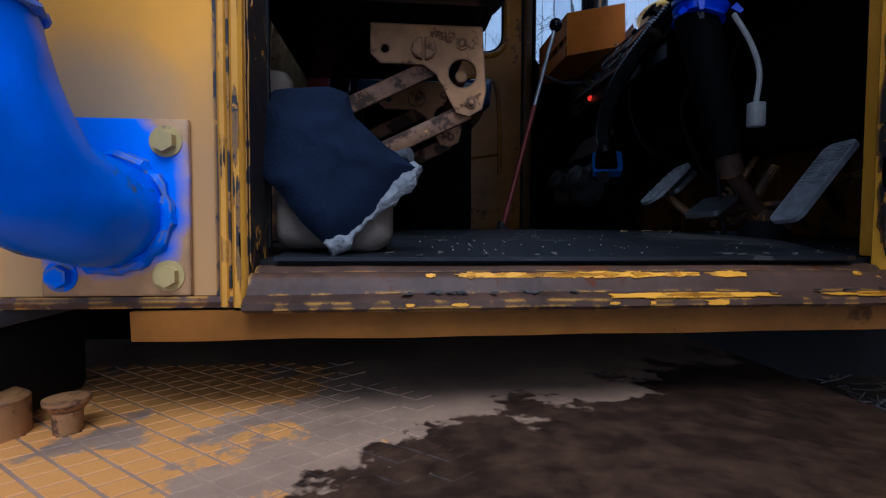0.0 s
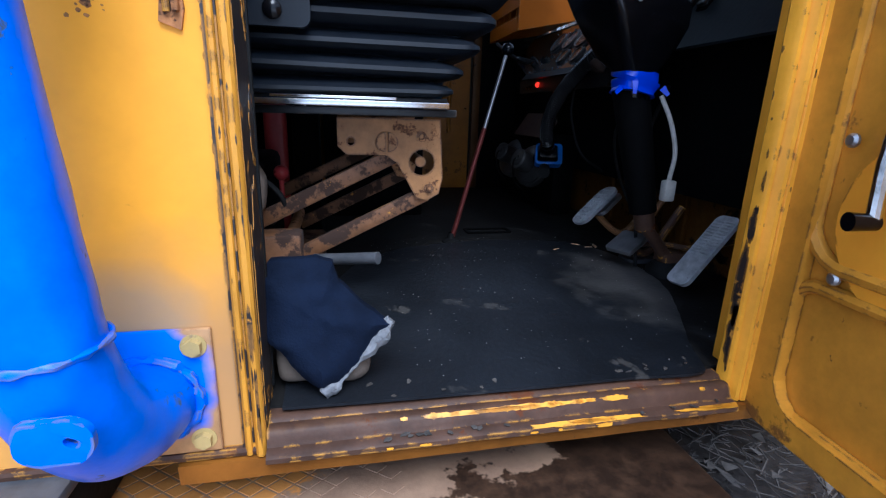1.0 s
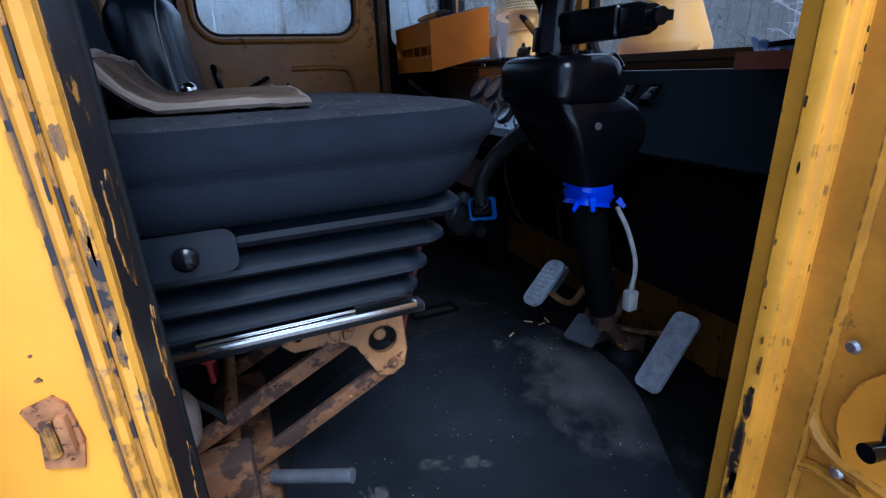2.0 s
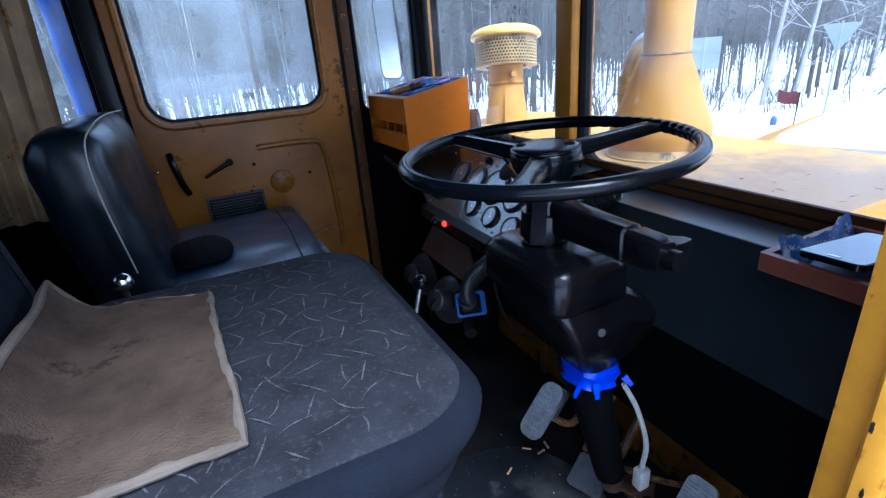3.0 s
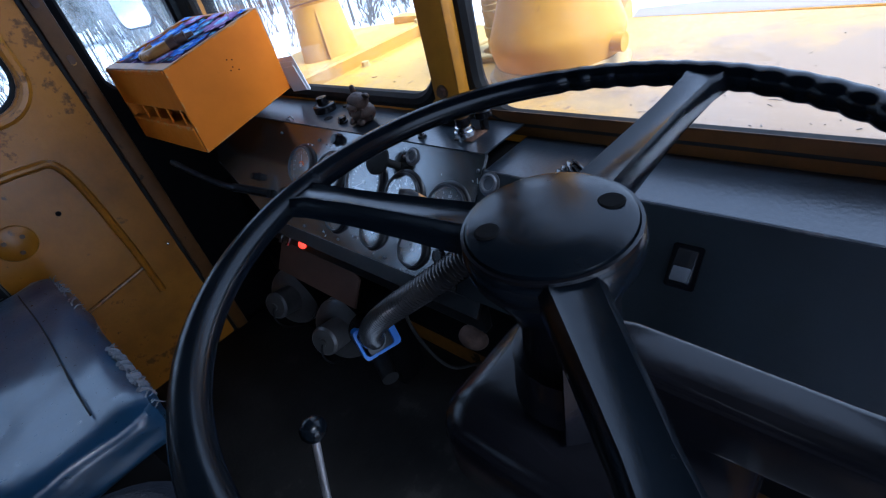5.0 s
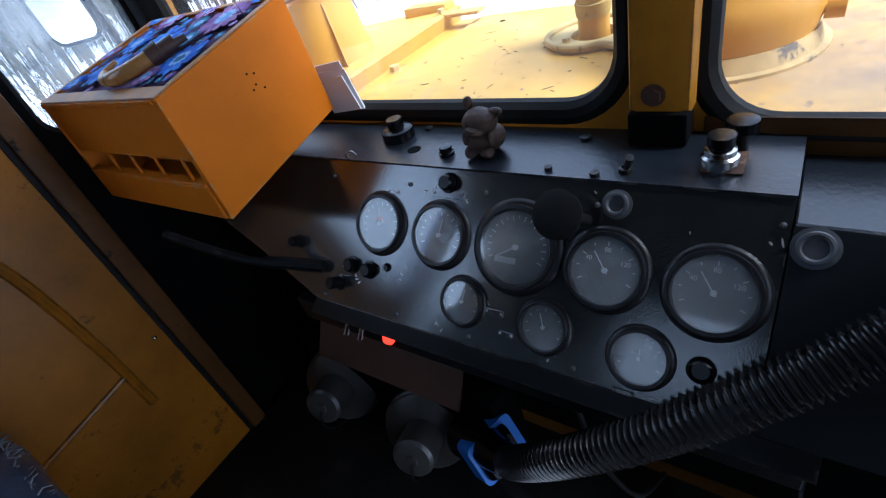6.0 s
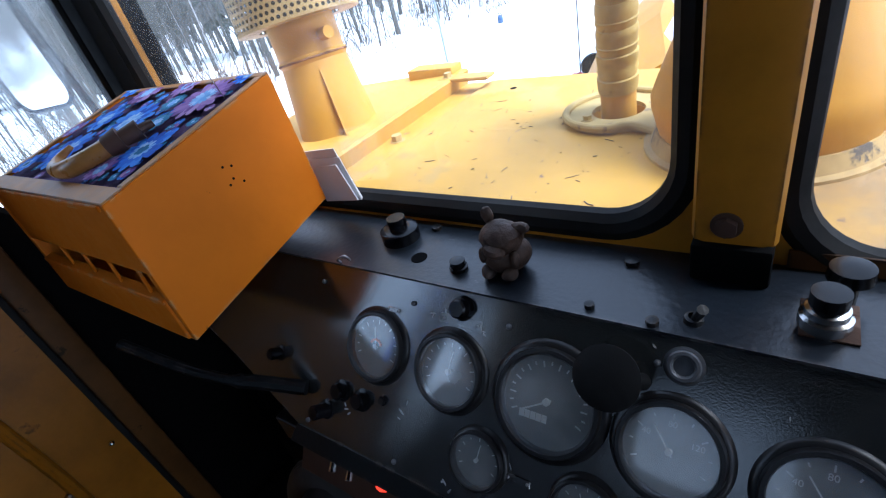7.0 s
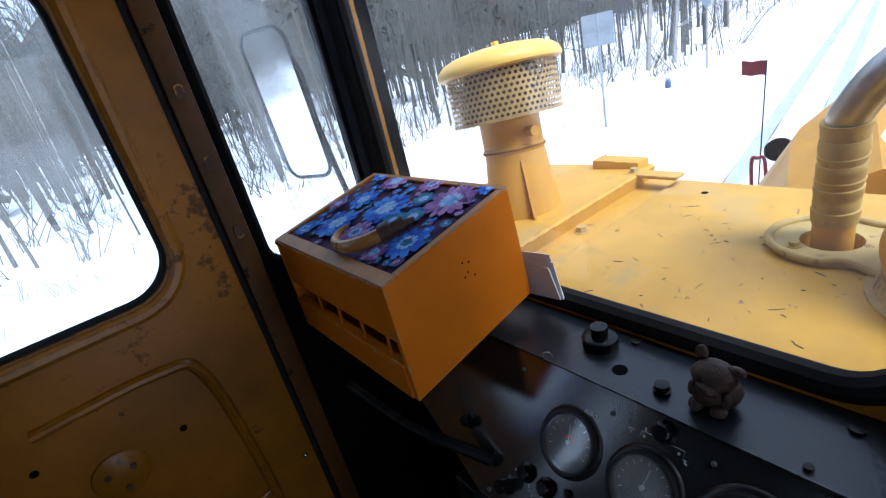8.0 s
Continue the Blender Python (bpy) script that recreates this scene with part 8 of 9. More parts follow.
# ---- outside, beside the door: blue guard pipe, latch, mount ----
def guard_pipe():
    t = thing("guard_pipe", (-0.15, -0.06, 0.0), "bright blue thick guard pipe bolted to the cab side", "pipe")
    bm = nb()
    box(bm, -0.212, -0.06, -0.056, -0.0485, -0.068, 0.122, 0.002)
    pl = part("flange_plate", bm, overspray, t, "blue oversprayed flange plate, bare at its rim")
    for x, z in ((-0.083, 0.098), (-0.083, -0.046), (-0.192, -0.046), (-0.192, 0.098)):
        bm = nb()
        hex_bolt(bm, (x, -0.056, z), (0, -1, 0), 0.0125, 0.011)
        part("bolt", bm, dusty_paint if x > -0.1 else blue_paint, pl, "overpainted hex bolt")
    bm = nb()
    path = smooth_path([(-0.142, -0.05, 0.022), (-0.147, -0.1, 0.026), (-0.158, -0.15, 0.05), (-0.168, -0.182, 0.1), (-0.175, -0.195, 0.16), (-0.182, -0.2, 0.25), (-0.207, -0.205, 0.64)], 8)
    vs = sweep(bm, path, 0.0575, 36)
    crumple(bm, vs, 0.0026, 28)
    tube = part("tube", bm, blue_paint, t)
    bm = nb()
    ring = [(-0.142 + 0.06 * math.cos(a), -0.058, 0.022 + 0.06 * math.sin(a)) for a in (2 * math.pi * k / 40 for k in range(40))]
    vs = sweep(bm, ring, lambda i: 0.0075 + 0.002 * math.sin(i * 2.3), 8, closed=True)
    crumple(bm, vs, 0.003, 90)
    part("weld_seam", bm, blue_paint, tube)
    bm = nb()
    ring = [(-0.177 + 0.059 * math.cos(a), -0.197 + 0.059 * math.sin(a), 0.178) for a in (2 * math.pi * k / 40 for k in range(40))]
    vs = sweep(bm, ring, lambda i: 0.004 + 0.0015 * math.sin(i * 1.9), 8, closed=True)
    crumple(bm, vs, 0.0022, 120)
    part("weld_seam", bm, blue_paint, tube)
    bm = nb()
    plate(bm, rounded(-0.18, -0.116, 0.085, 0.131, 0.018), wall_xz(-0.252), 0.008, [circle(-0.135, 0.108, 0.0055, 12)])
    rod(bm, (-0.165, -0.25, 0.107), (-0.165, -0.22, 0.107), 0.022)
    crumple(bm, bm.verts[:], 0.004, 40)
    part("lug", bm, blue_paint, t, "blue lug with a hole")
    bm = nb()
    box(bm, -0.285, -0.11, -0.29, -0.13, 0.64, 0.82, 0.006, m=Matrix.Translation((-0.16, -0.2, 0.64)) @ pose(0, 0, 0, 0, -6, 0) @ Matrix.Translation((0.16, 0.2, -0.64)))
    part("collar", bm, blue_paint, t, "square blue collar")
    bm = nb()
    sweep(bm, [(-0.2, -0.21, 0.8), (-0.24, -0.23, 1.9)], 0.054, 24)
    part("upper_tube", bm, blue_paint, t)
guard_pipe()
bm = nb()
sweep(bm, [(-0.13, 2.12, -0.4), (-0.13, 2.12, 1.3), (-0.16, 2.12, 1.9)], 0.052, 20)
mesh_thing("guard_pipe", bm, blue_paint, "bright blue guard pipe standing outside the far window", "pipe")
bm = nb()
plate(bm, [(u - 0.011, v - 0.008) for u, v in ((-0.068, 0.505), (-0.045, 0.497), (-0.04, 0.52), (-0.043, 0.553), (-0.05, 0.562), (-0.07, 0.556), (-0.064, 0.535))], wall_xz(-0.0475), 0.005)
box(bm, -0.063, -0.055, -0.06, -0.047, 0.507, 0.54, 0.003)
lt = mesh_thing("door_latch", bm, rust_blister, "rusty door striker on the frame's edge", "latch")
bm = nb()
rod(bm, (-0.069, -0.054, 0.507), (-0.069, -0.054, 0.537), 0.004, seg=10)
part("striker_pin", bm, rust_metal, lt)
bm = nb()
box(bm, -0.42, -0.26, -0.12, 0.1, FZ + 0.001, -0.1005, 0.012)
mount = mesh_thing("rubber_mount", bm, rubber, "dark grey rubber cab mount under the sill", "mount")
bm = nb()
box(bm, -0.43, -0.25, -0.128, 0.1, -0.1, -0.0815, 0.003)
part("top_plate", bm, dull_steel, mount, "scuffed grey steel plate")
for x in (-0.4, -0.28):
    bm = nb()
    hex_bolt(bm, (x, -0.121, -0.15), (0, -1, 0), 0.014, 0.01)
    part("bolt", bm, rust_arm, mount, "rusty hex bolt")
rnd = random.Random(8)
bm = nb()
for k in range(420):
    a = Vector((rnd.uniform(0.78, 1.15), rnd.uniform(-0.5, 0.15), -0.275 + rnd.uniform(0, 0.03)))
    d = Vector((rnd.uniform(-1, 1), rnd.uniform(-1, 1), rnd.uniform(-0.2, 0.25))).normalized() * rnd.uniform(0.02, 0.09)
    sweep(bm, [a, a + d * 0.5 + Vector((-d.y, d.x, 0.01)) * rnd.uniform(-0.3, 0.3), a + d], rnd.choice((0.0008, 0.0012, 0.0016)), 4)
    if k % 4 == 0:
        leaf = [a + Vector((rnd.uniform(-0.02, 0.02), rnd.uniform(-0.02, 0.02), rnd.uniform(0.0, 0.012))) for q in range(4)]
        bm.faces.new([bm.verts.new(q) for q in leaf])
tagged(part("dead_twigs", bm, litter_twig), "tangle of dead grey twigs and leaves beside the step plate", "twigs", kind="stuff")
wet_earth = material("wet_dark_earth", (0.016, 0.013, 0.012), 0.6, vary=0.5, scale=30, second=(0.05, 0.04, 0.034), spots=0.25, spot_scale=40, bump=0.9, bump_scale=60)
bm = nb()
box(bm, 0.765, 1.4, -0.8, 0.25, -0.32, -0.278, 0.004)
mesh_thing("side_ledge", bm, wet_earth, "dirty lower ledge beside the step plate", "ledge", smooth=False)

# small litter on the floor mat
for k, (x, y, a) in enumerate(((0.782, 0.678, 30), (0.93, 0.705, 80), (0.87, 0.72, 140), (0.9, 0.69, 10))):
    bm = nb()
    m = pose(x, y, floor_z(y) + 0.004, 0, 0, a)
    rod(bm, m @ Vector((-0.013, 0, 0)), m @ Vector((0.013, 0, 0)), 0.0038, 0.0034, 8)
    mesh_thing("cigarette_butt", bm, butt_mat, "tan cigarette butt on the floor mat", "butt", group="butts on the floor")
bm = nb()
for k in range(230):
    y = rnd.uniform(0.0, 0.85)
    x = rnd.uniform(0.2, 1.0)
    s = rnd.choice((0.0006, 0.0008, 0.001, 0.0022 if y > 0.55 and x > 0.75 else 0.001))
    bmesh.ops.create_icosphere(bm, subdivisions=1, radius=s, matrix=Matrix.Translation((x, y, floor_z(y) + 0.0055 + s * 0.6)) @ Matrix.Diagonal((1, rnd.uniform(0.6, 1.6), 0.7, 1)))
tagged(part("crumbs", bm, white_cable), "pale crumbs and grit scattered on the floor mat", "crumbs", kind="stuff")
bm = nb()
for k in range(30):
    x, y = rnd.uniform(0.15, 0.77), rnd.choice((rnd.uniform(-0.025, 0.03), rnd.uniform(-0.08, -0.07)))
    z = floor_z(y) + 0.0045 if y > -0.03 else -0.067
    ring = [(rnd.uniform(0.002, 0.009) * math.cos(q), rnd.uniform(0.002, 0.006) * math.sin(q)) for q in (0, 1.2, 2.4, 3.6, 5)]
    plate(bm, ring, pose(x, y, z + 0.002, rnd.uniform(-14, 14), rnd.uniform(-14, 14), rnd.uniform(0, 180)), 0.0012)
tagged(part("paint_flakes", bm, litter_twig), "loose rust and paint flakes on the sill", "flakes", kind="stuff")

# wiring hanging below the dash beside the column
for k, (pts, r, mt) in enumerate((
        ([(1.06, 0.62, 0.5), (1.0, 0.6, 0.36), (0.98, 0.56, 0.22), (1.0, 0.52, 0.08), (1.05, 0.5, 0.03)], 0.006, rubber),
        ([(1.06, 0.72, 0.48), (0.99, 0.74, 0.4), (0.96, 0.7, 0.3), (1.0, 0.66, 0.16), (1.06, 0.64, 0.1)], 0.005, rubber),
        ([(0.95, 1.0, 0.5), (0.93, 0.96, 0.4), (0.96, 0.92, 0.28), (1.04, 0.9, 0.22)], 0.004, rubber))):
    bm = nb()
    sweep(bm, smooth_path(pts, 8), r, 8)
    mesh_thing("hanging_cable", bm, mt, "black cable hanging under the dash", "cable", group="cables under the dash")

# ---- outside distance: mirror, signs, flag, front body, woods ----
def side_mirror():
    t = thing("side_mirror", (1.1, 2.15, 1.15), "rounded outside mirror in a black frame on an arm", "mirror")
    m = basis((1.157, 2.17, 0), (0.36, -0.93, 0), (-0.044, -0.017, 1))
    bm = nb()
    sweep(bm, [m @ Vector((u, v, 0)) for u, v in rounded(-0.074, 0.074, 1.0, 1.355, 0.036, 6)], 0.005, 8, closed=True)
    part("frame", bm, black_plastic, t)
    bm = nb()
    plate(bm, rounded(-0.073, 0.073, 1.001, 1.354, 0.035), m @ Matrix.Translation((0, 0, -0.004)), 0.005)
    part("mirror_glass", bm, mirror_mat, t, "mirror showing snow and woods", smooth=False)
    bm = nb()
    sweep(bm, smooth_path([m @ Vector((0.02, 1.33, -0.012)), m @ Vector((0.05, 1.25, -0.03)), m @ Vector((0.05, 1.1, -0.03)), (1.19, 2.1, 0.8), (1.2, 2.03, 0.75)], 5), 0.008, 8)
    part("arm", bm, black_paint, t)
side_mirror()

def road_sign(x, y, kind, size, z):
    t = thing("road_sign", (x, y, GZ), "grey back of a road sign on a thin pole", "road sign")
    bm = nb()
    rod(bm, (x, y, GZ - 0.1), (x, y, z + size / 2), 0.03, seg=8)
    part("pole", bm, sign_grey, t)
    a = math.atan2(y - 1, x - 0.6)
    m = Matrix.Translation((x, y, z)) @ pose(0, 0, 0, 90, 0, math.degrees(a) - 90)
    bm = nb()
    if kind == "square":
        plate(bm, rounded(-size / 2, size / 2, -size / 2, size / 2, 0.03), m, 0.01)
    else:
        plate(bm, [(-size / 2, size * 0.43), (size / 2, size * 0.43), (0, -size * 0.43)], m, 0.01)
    part("board", bm, sign_grey, t, smooth=False)
    bm = nb()
    box(bm, -size * 0.4, size * 0.4, 0.02, 0.05, 0.012, 0.03, m=m)
    part("stiffener", bm, sign_grey, t, smooth=False)
road_sign(11.46, 8.36, "square", 0.72, 0.58)
road_sign(18.8, 9.2, "triangle", 1.0, 0.55)

def front_body():
    t = thing("front_bodywork", (3.6, 1.2, 0.0), "yellow sloping front bodywork of the machine", "bodywork")
    bm = nb()
    loft(bm, [[(x, -0.7, GZ - 0.02), (x, 1.9 * f + 0.15, GZ - 0.02), (x, 1.9 * f + 0.15, z), (x, 1.68 * f + 0.15, z + 0.39), (x, 1.4 * f + 0.12, z + 0.55), (x, -0.7, z + 0.57)] for x, f, z in ((2.7, 0.86, -0.02), (3.3, 0.97, 0.02), (3.6, 1.0, 0.03), (4.7, 1.0, 0.04))])
    part("shell", bm, cone_paint, t, smooth=False)
    # sheet in snow colour, added so that the flat top looks glaring white
    bm = nb()
    loft(bm, [[(x, -0.7, z + 0.565), (x, 1.2 * f + 0.12, z + 0.55), (x, 1.36 * f + 0.12 + 0.03 * math.sin(x * 9), z + 0.548), (x, 1.3 * f + 0.12, z + 0.585), (x, 0.9 * f, z + 0.61), (x, -0.7, z + 0.62)] for x, f, z in ((2.71, 0.86, -0.02), (3.0, 0.92, 0.0), (3.3, 0.97, 0.02), (3.6, 1.0, 0.03), (4.1, 1.0, 0.035), (4.69, 1.0, 0.04))])
    part("white_top_sheet", bm, packed_snow, t, "white sheet added for the glaring brightness of the flat top")
    bm = nb()
    sweep(bm, [(5.3, 2.63, -0.9), (5.3, 2.6, 0.5)], 0.006, 8)
    pole = part("flag_pole", bm, black_paint, t, "thin marker pole")
    bm = nb()
    vs = [[bm.verts.new((5.3 - 0.05 * i / 6, 2.6 + 0.17 * i / 6 + 0.008 * math.sin(i), 0.495 - 0.115 * j + 0.02 * i / 6 + 0.006 * math.sin(i * 1.3))) for j in range(2)] for i in range(7)]
    for i in range(6):
        bm.faces.new((vs[i][0], vs[i][1], vs[i + 1][1], vs[i + 1][0]))
    bmesh.ops.solidify(bm, geom=bm.faces[:], thickness=0.003)
    part("flag", bm, dark_red, pole, "dull dark red flag")
    bm = nb()
    sweep(bm, smooth_path([(4.5, 2.37, -0.5), (4.5, 2.39, -0.1), (4.5, 2.35, -0.06), (4.5, 2.3, -0.09), (4.5, 2.28, -0.5)], 5), 0.013, 10)
    part("red_handle", bm, dark_red, t, "red tubular handle")
    bm = nb()
    lathe(bm, [(0, 0), (0.085, 0), (0.09, 0.015), (0.06, 0.04), (0, 0.045)], Matrix.Translation((4.45, 2.2, 0.02)) @ pose(0, 0, 0, 0, 80, 30), 24)
    part("lamp_back", bm, black_plastic, t, "round black lamp back")
    bm = nb()
    sweep(bm, [(4.5, 2.05, -0.3), (4.46, 2.2, 0.02)], 0.015, 8)
    part("lamp_arm", bm, black_paint, t)
front_body()

def canister():
    t = thing("blue_canister", (15.9, 9.06, GZ), "small blue canister standing in the snow", "canister")
    bm = nb()
    lathe(bm, [(0, 0), (0.08, 0), (0.09, 0.02), (0.09, 0.18), (0.06, 0.22), (0.03, 0.23), (0.03, 0.26), (0, 0.26)], Matrix.Translation((15.9, 9.06, GZ)), 18)
    part("body", bm, canister_blue, t)
    bm = nb()
    sweep(bm, smooth_path([(15.9, 9.0, GZ + 0.2), (15.9, 9.01, GZ + 0.29), (15.9, 9.11, GZ + 0.29), (15.9, 9.12, GZ + 0.2)], 4), 0.012, 6)
    part("handle", bm, black_plastic, t)
canister()

# road with wheel ruts, leading away in front and bending
def road_y(x):
    return 3.95 + 0.185 * (min(x, 34) - 10) + 0.045 * max(0, x - 34) + 3.4 * (1 - math.exp(-max(0, x - 34) / 24))
def road():
    bm = nb()
    rows = []
    for i in range(60):
        s = i / 59
        x = 4 + 220 * s ** 1.6
        yc = road_y(x)
        rows.append([bm.verts.new((x, yc + o, GZ + 0.03 + dz)) for o, dz in ((-2.6, 0.06), (-2.0, 0.0), (-0.66, 0.0), (-0.56, -0.03), (-0.3, -0.03), (-0.2, 0.0), (0.2, 0.0), (0.3, -0.03), (0.56, -0.03), (0.66, 0.0), (2.0, 0.0), (2.6, 0.06))])
    for a, b in zip(rows, rows[1:]):
        for k in range(len(a) - 1):
            bm.faces.new((a[k], a[k + 1], b[k + 1], b[k]))
    r = mesh_thing("road", bm, packed_snow, "packed snowy road with faint wheel ruts", "road", kind="structure")
    for o in (-0.43, 0.43):
        bm = nb()
        rows = []
        for i in range(60):
            x = 4 + 220 * (i / 59) ** 1.6
            yc = road_y(x)
            rows.append([bm.verts.new((x, yc + o + q + 0.02 * math.sin(x * 1.3), GZ + 0.006)) for q in (-0.13, 0.13)])
        for p, q in zip(rows, rows[1:]):
            bm.faces.new((p[0], p[1], q[1], q[0]))
        part("wheel_rut", bm, rut_snow, r, "grey-blue wheel rut in the snow")
rut_snow = material("rut_snow", (0.42, 0.46, 0.51), 0.6, vary=0.15, scale=3, bump=0.3, bump_scale=8)
road()
# stalks poking through the snow
def stubble():
    rnd = random.Random(9)
    bm = nb()
    for k in range(620):
        x, y = rnd.uniform(-14, 24), rnd.uniform(6.5, 15.5) if k % 4 else rnd.uniform(12, 15.5)
        if abs(y - road_y(x)) < 2.8:
            continue
        for q in range(rnd.choice((1, 1, 2, 4))):
            p = Vector((x + rnd.uniform(-0.1, 0.1), y + rnd.uniform(-0.1, 0.1), GZ - 0.02))
            sweep(bm, [p, p + Vector((rnd.uniform(-0.12, 0.12), rnd.uniform(-0.12, 0.12), rnd.uniform(0.05, 0.35)))], 0.005, 3, caps=False)
    tagged(part("dry_stalks", bm, twig_mat), "dry weed stalks poking through the snow", "stalks", kind="stuff")
stubble()

def branchy(bm, base, h, r, rnd, limbs, lean=0.06):
    """A bare tree: bent tapering trunk, limbs and twigs."""
    top = Vector(base) + Vector((rnd.uniform(-lean, lean) * h, rnd.uniform(-lean, lean) * h, h))
    mid = Vector(base).lerp(top, 0.5) + Vector((rnd.uniform(-0.02, 0.02) * h, rnd.uniform(-0.02, 0.02) * h, 0))
    trunk = smooth_path([base, mid, top], 4)
    sweep(bm, trunk, lambda i: r * (1 - 0.85 * i / 8), 5, caps=False)
    for k in range(limbs):
        f = rnd.uniform(0.2, 0.95)
        a = trunk[int(f * 7.99)].copy()
        ang = rnd.uniform(0, 6.28)
        ln = h * rnd.uniform(0.1, 0.27) * (1.15 - f)
        e = a + Vector((math.cos(ang) * ln, math.sin(ang) * ln, ln * rnd.uniform(0.3, 1.0)))
        sweep(bm, [a, a.lerp(e, 0.5) + Vector((0, 0, -0.05 * ln)), e], lambda i: r * 0.28 * (1 - f * 0.6) * (1 - 0.4 * i), 3, caps=False)
        for q in range(5):
            b = a.lerp(e, rnd.uniform(0.3, 1.0))
            d = Vector((rnd.uniform(-1, 1), rnd.uniform(-1, 1), rnd.uniform(-0.1, 1.0))) * ln * 0.55
            sweep(bm, [b, b + d * 0.5 + Vector((0, 0, 0.08 * ln)), b + d], r * 0.07 + 0.004, 3, caps=False)

def shrub_branches(bm, base, h, rnd):
    lean = Vector((rnd.uniform(-0.5, 0.5), rnd.uniform(-0.5, 0.5), 0))
    root = Vector(base)
    for k in range(rnd.randint(2, 8)):
        base = root + Vector((rnd.uniform(-0.3, 0.3), rnd.uniform(-0.3, 0.3), 0))
        d = (lean + Vector((rnd.uniform(-0.35, 0.35), rnd.uniform(-0.35, 0.35), 1))) * h * rnd.uniform(0.4, 1)
        e = Vector(base) + d
        m = Vector(base).lerp(e, 0.55) + Vector((rnd.uniform(-0.1, 0.1), rnd.uniform(-0.1, 0.1), 0)) * h
        sweep(bm, smooth_path([base, m, e], 3), lambda i: 0.016 * (1 - 0.12 * i), 3, caps=False)
        for q in range(4):
            b = m.lerp(e, rnd.random())
            sweep(bm, [b, b + Vector((rnd.uniform(-0.4, 0.4), rnd.uniform(-0.4, 0.4), rnd.uniform(0, 0.4))) * h * 0.4], 0.005, 3, caps=False)

far_bark = material("far_bark", (0.08, 0.08, 0.072), 0.95, vary=0.25, scale=0.3)
# paler than the near bark: haze is put into this colour
depth_mat = material("woods_haze_in_colour", (0.13, 0.135, 0.135), 1.0, vary=0.35, scale=0.35, second=(0.075, 0.075, 0.07), spots=0.55, spot_scale=0.9, bump=0.0, spec=0.0, streak=(0.2, 0.2, 0.19), streak_amount=0.2, streak_scale=(2.2, 2.2, 0.12))
def wood_edge(x):
    """The woods' edge runs beside the machine, then closes in on the road."""
    return max(15.8 - 0.42 * max(0.0, x - 9), road_y(max(x, 10)) + 5.0)

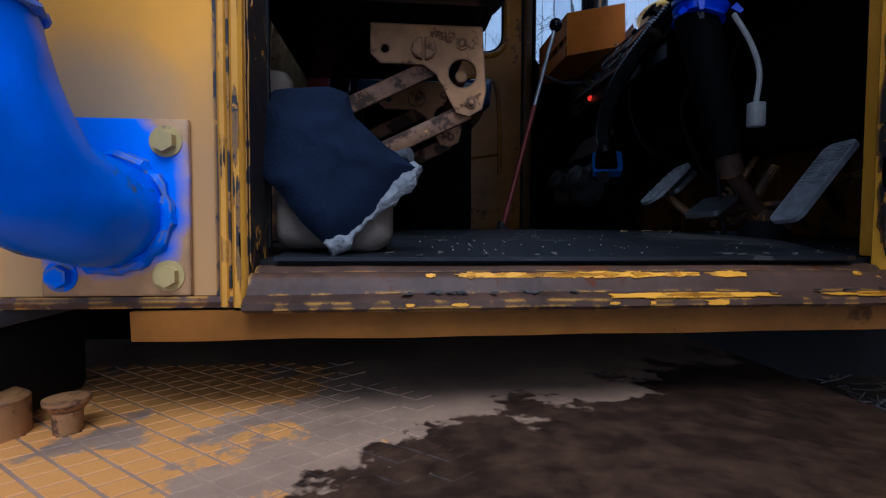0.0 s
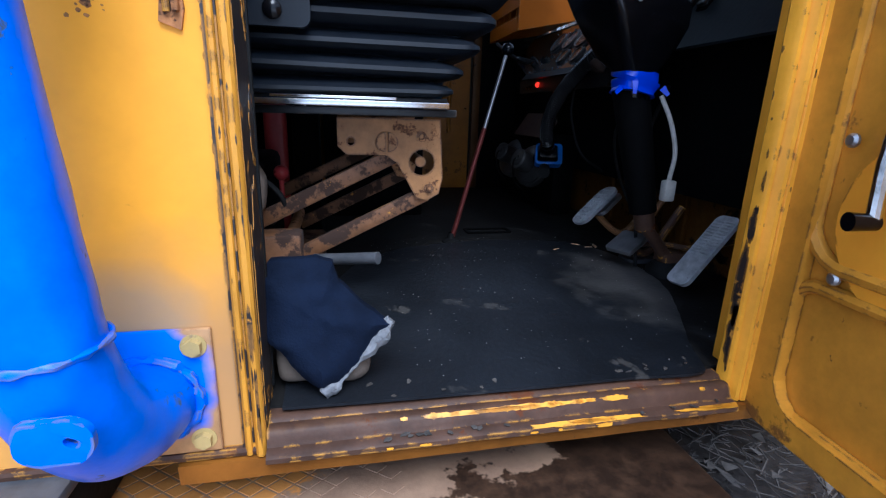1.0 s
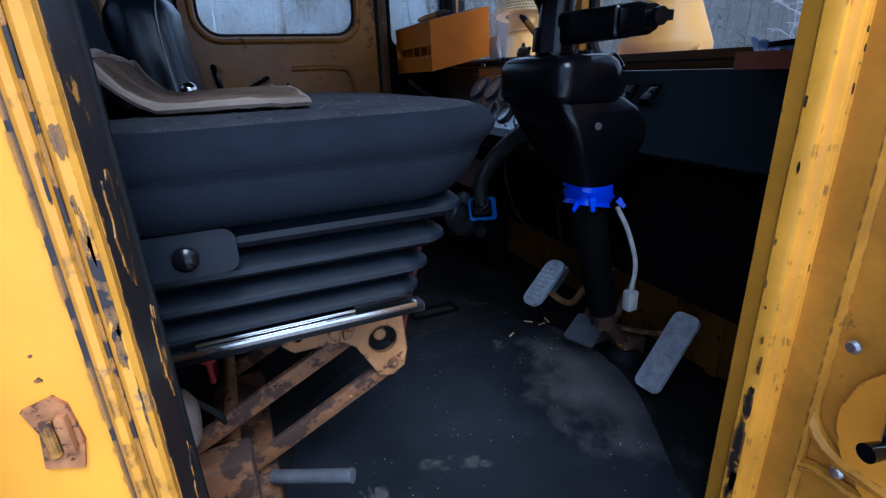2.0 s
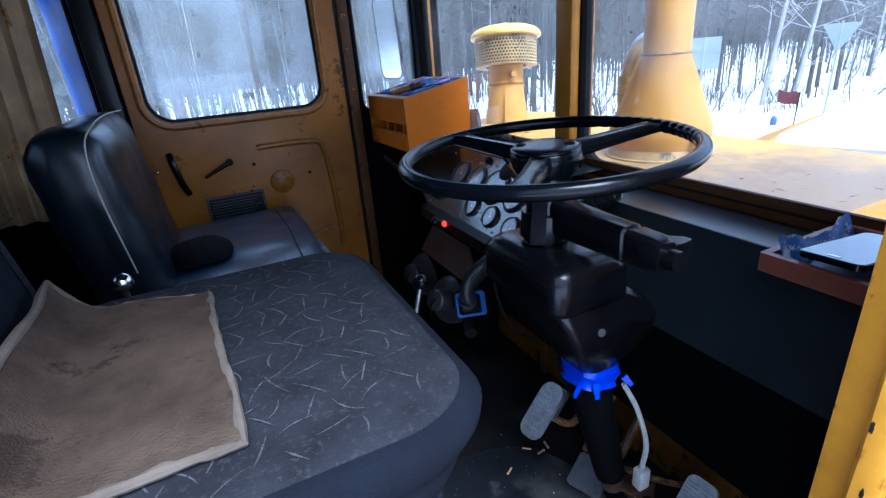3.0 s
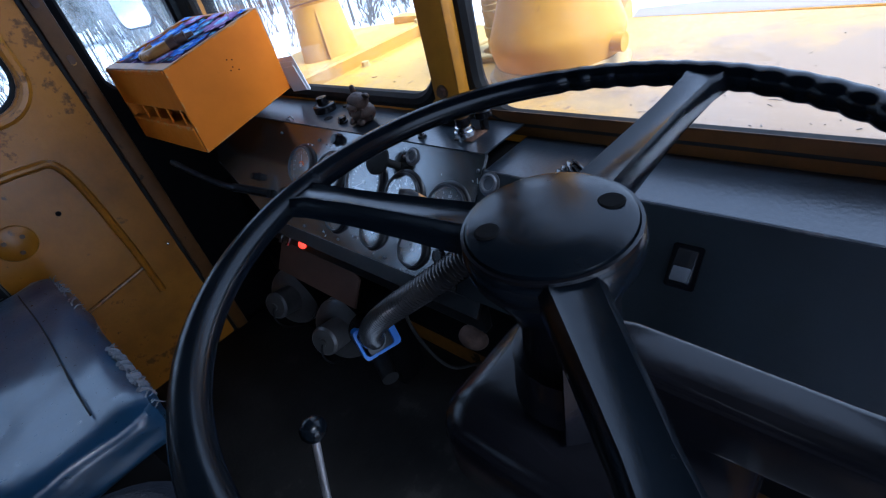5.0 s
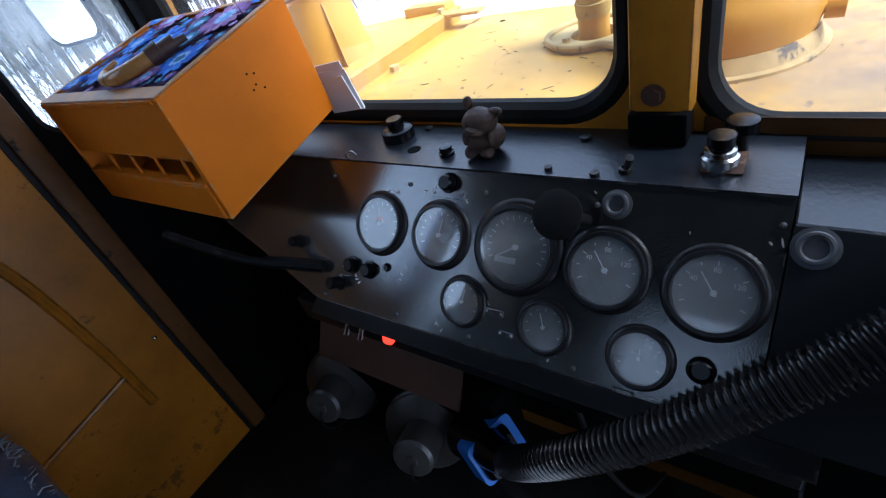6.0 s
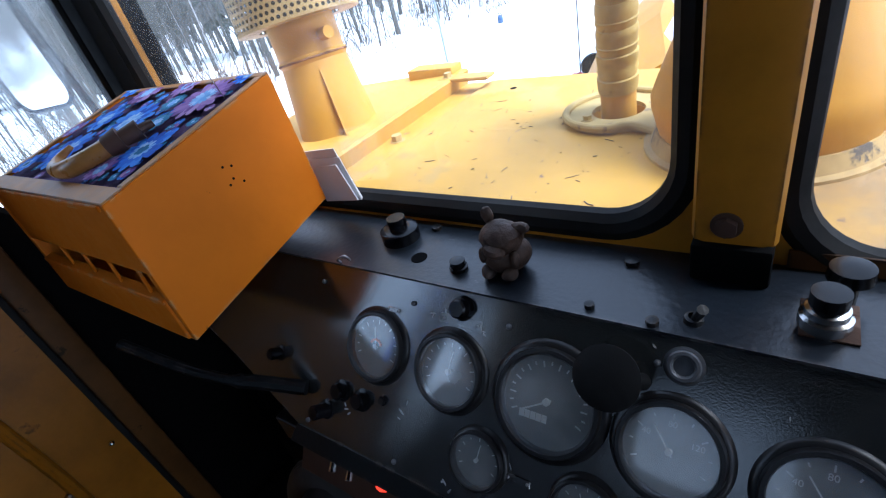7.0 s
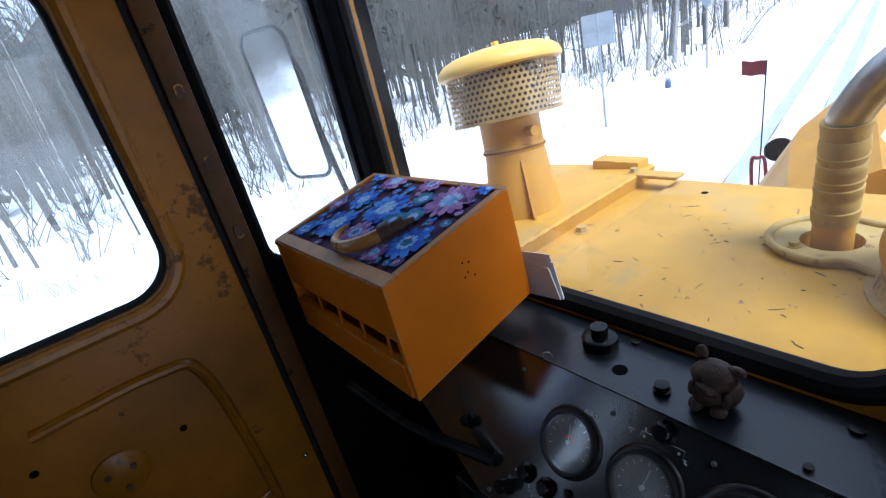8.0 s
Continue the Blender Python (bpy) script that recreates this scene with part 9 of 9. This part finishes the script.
def woods():
    rnd = random.Random(21)
    # edge of the woods: beside the machine and along the road's far side
    def edge_point(depth):
        s = rnd.random() ** 1.5
        x = -28 + 150 * s if rnd.random() < 0.75 else rnd.uniform(-25, 25)
        return x, wood_edge(x) + depth
    bm, bm2 = nb(), nb()
    for k in range(780):
        x, y = edge_point(rnd.random() ** 1.4 * 32)
        h, r = rnd.uniform(7, 15), rnd.choice((0.025, 0.03, 0.035, 0.045, 0.06, 0.1))
        tgt = bm2 if rnd.random() < 0.04 else bm
        branchy(tgt, (x, y, GZ - 0.1), h, r, rnd, 18 if y < 26 else 8)
    for k in range(520):
        x, y = edge_point(rnd.uniform(-1.5, 6))
        shrub_branches(bm, (x, y, GZ - 0.05), rnd.choice((0.4, 0.6, 0.9, 1.4, 2.2, 3.0)) * rnd.uniform(0.8, 1.2), rnd)
    # woods behind the machine, beyond the field
    for k in range(130):
        x, y = rnd.uniform(-80, -28), rnd.uniform(15, 46)
        branchy(bm, (x, y, GZ - 0.1), rnd.uniform(7, 14), rnd.choice((0.04, 0.06, 0.1)), rnd, 10)
    # woods on the other side of the road, far off
    for k in range(160):
        x = rnd.uniform(35, 190)
        y = -6 - 0.35 * (x - 35) * 0.2 - rnd.random() * 30
        branchy(bm, (x, y, GZ - 0.1), rnd.uniform(8, 16), rnd.uniform(0.08, 0.18), rnd, 4)
    for k in range(120):
        x, y = rnd.uniform(120, 230), rnd.uniform(-10, 60)
        branchy(bm, (x, y, GZ - 0.1), rnd.uniform(8, 16), rnd.uniform(0.1, 0.2), rnd, 3)
    tagged(part("bare_trees", bm, bark), "bare grey-brown winter trees and brush at the roadside", "woods", kind="stuff")
    tagged(part("birch_trees", bm2, birch_mat), "pale bare birch trees in the winter woods", "woods", kind="stuff")
    # the closed woods farther in: thin trunks with fans of fine twigs
    bm = nb()
    for k in range(3500):
        x = rnd.uniform(-60, 175)
        y = wood_edge(x) + 8 + rnd.random() * 34
        side = Vector((1, 0, 0))
        if k >= 2600:
            # belt across the field behind the machine
            x, y, side = rnd.uniform(-95, -42), rnd.uniform(-30, 60), Vector((0.4, 0.9, 0))
        h = rnd.uniform(6, 13)
        r = rnd.choice((0.03, 0.04, 0.06, 0.09))
        dx = rnd.uniform(-0.5, 0.5)
        foot, tip = Vector((x, y, GZ)), Vector((x + dx * side.x, y + dx * side.y, GZ + h))
        v = [bm.verts.new(p) for p in (foot - side * r, foot + side * r, tip + side * 0.01, tip - side * 0.01)]
        bm.faces.new(v)
        for q in range(30):
            f = rnd.uniform(0.1, 0.95)
            c = foot.lerp(tip, f)
            d = (side * rnd.uniform(-1, 1) + Vector((0, 0, rnd.uniform(0.2, 1.2)))) * h * 0.16
            w = side * (0.02 + 0.02 * rnd.random())
            bm.faces.new([bm.verts.new(p) for p in (c - w, c + w, c + d)])
    tagged(part("far_woods", bm, far_bark), "closed grey-brown winter woods farther back", "woods", kind="stuff")
    # sheet for the woods' far depth; the haze of distance is painted paler
    bm = nb()
    rows = []
    for k in range(181):
        a = radians(-60 + 300 * k / 180)
        R0 = 74 + 5 * math.sin(k * 0.7)
        p = Vector((20 + 1.7 * R0 * math.cos(a), 4 + R0 * math.sin(a), GZ))
        if abs(p.y - road_y(max(p.x, 10))) < 6 and p.x > 60:
            top = 1.0
        else:
            top = 15 + 4 * noise.noise(Vector((k * 0.35, 0, 0))) + 2.5 * noise.noise(Vector((k * 1.7, 4, 0)))
        rows.append([bm.verts.new((p.x, p.y, GZ + z)) for z in (-1.0, top * 0.5, top)])
    for a, b in zip(rows, rows[1:]):
        for q in range(2):
            bm.faces.new((a[q], a[q + 1], b[q + 1], b[q]))
    tagged(part("backdrop", bm, depth_mat), "grey-brown backdrop of the winter woods, haze put into its colour", "woods", kind="structure")
    # dark conifers deeper in the woods: a stem with many drooping needle sprays
    bm = nb()
    for k in range(70):
        x, y = edge_point(rnd.uniform(12, 36))
        h = rnd.uniform(6, 15)
        sweep(bm, [(x, y, GZ), (x, y, GZ + h)], lambda i: 0.09 * (1 - 0.9 * i), 4, caps=False)
        for q in range(46):
            f = rnd.uniform(0.12, 0.98)
            a = rnd.uniform(0, 6.28)
            ln = (1 - f) * h * 0.2 + 0.25
            c = Vector((x, y, GZ + h * f))
            d = Vector((math.cos(a), math.sin(a), -0.35)) * ln
            s = Vector((-math.sin(a), math.cos(a), 0)) * ln * 0.28
            v = [bm.verts.new(p) for p in (c, c + d * 0.55 + s, c + d, c + d * 0.55 - s)]
            bm.faces.new(v)
    tagged(part("conifers", bm, pine_mat), "dark conifers deeper in the winter woods", "woods", kind="stuff")
woods()
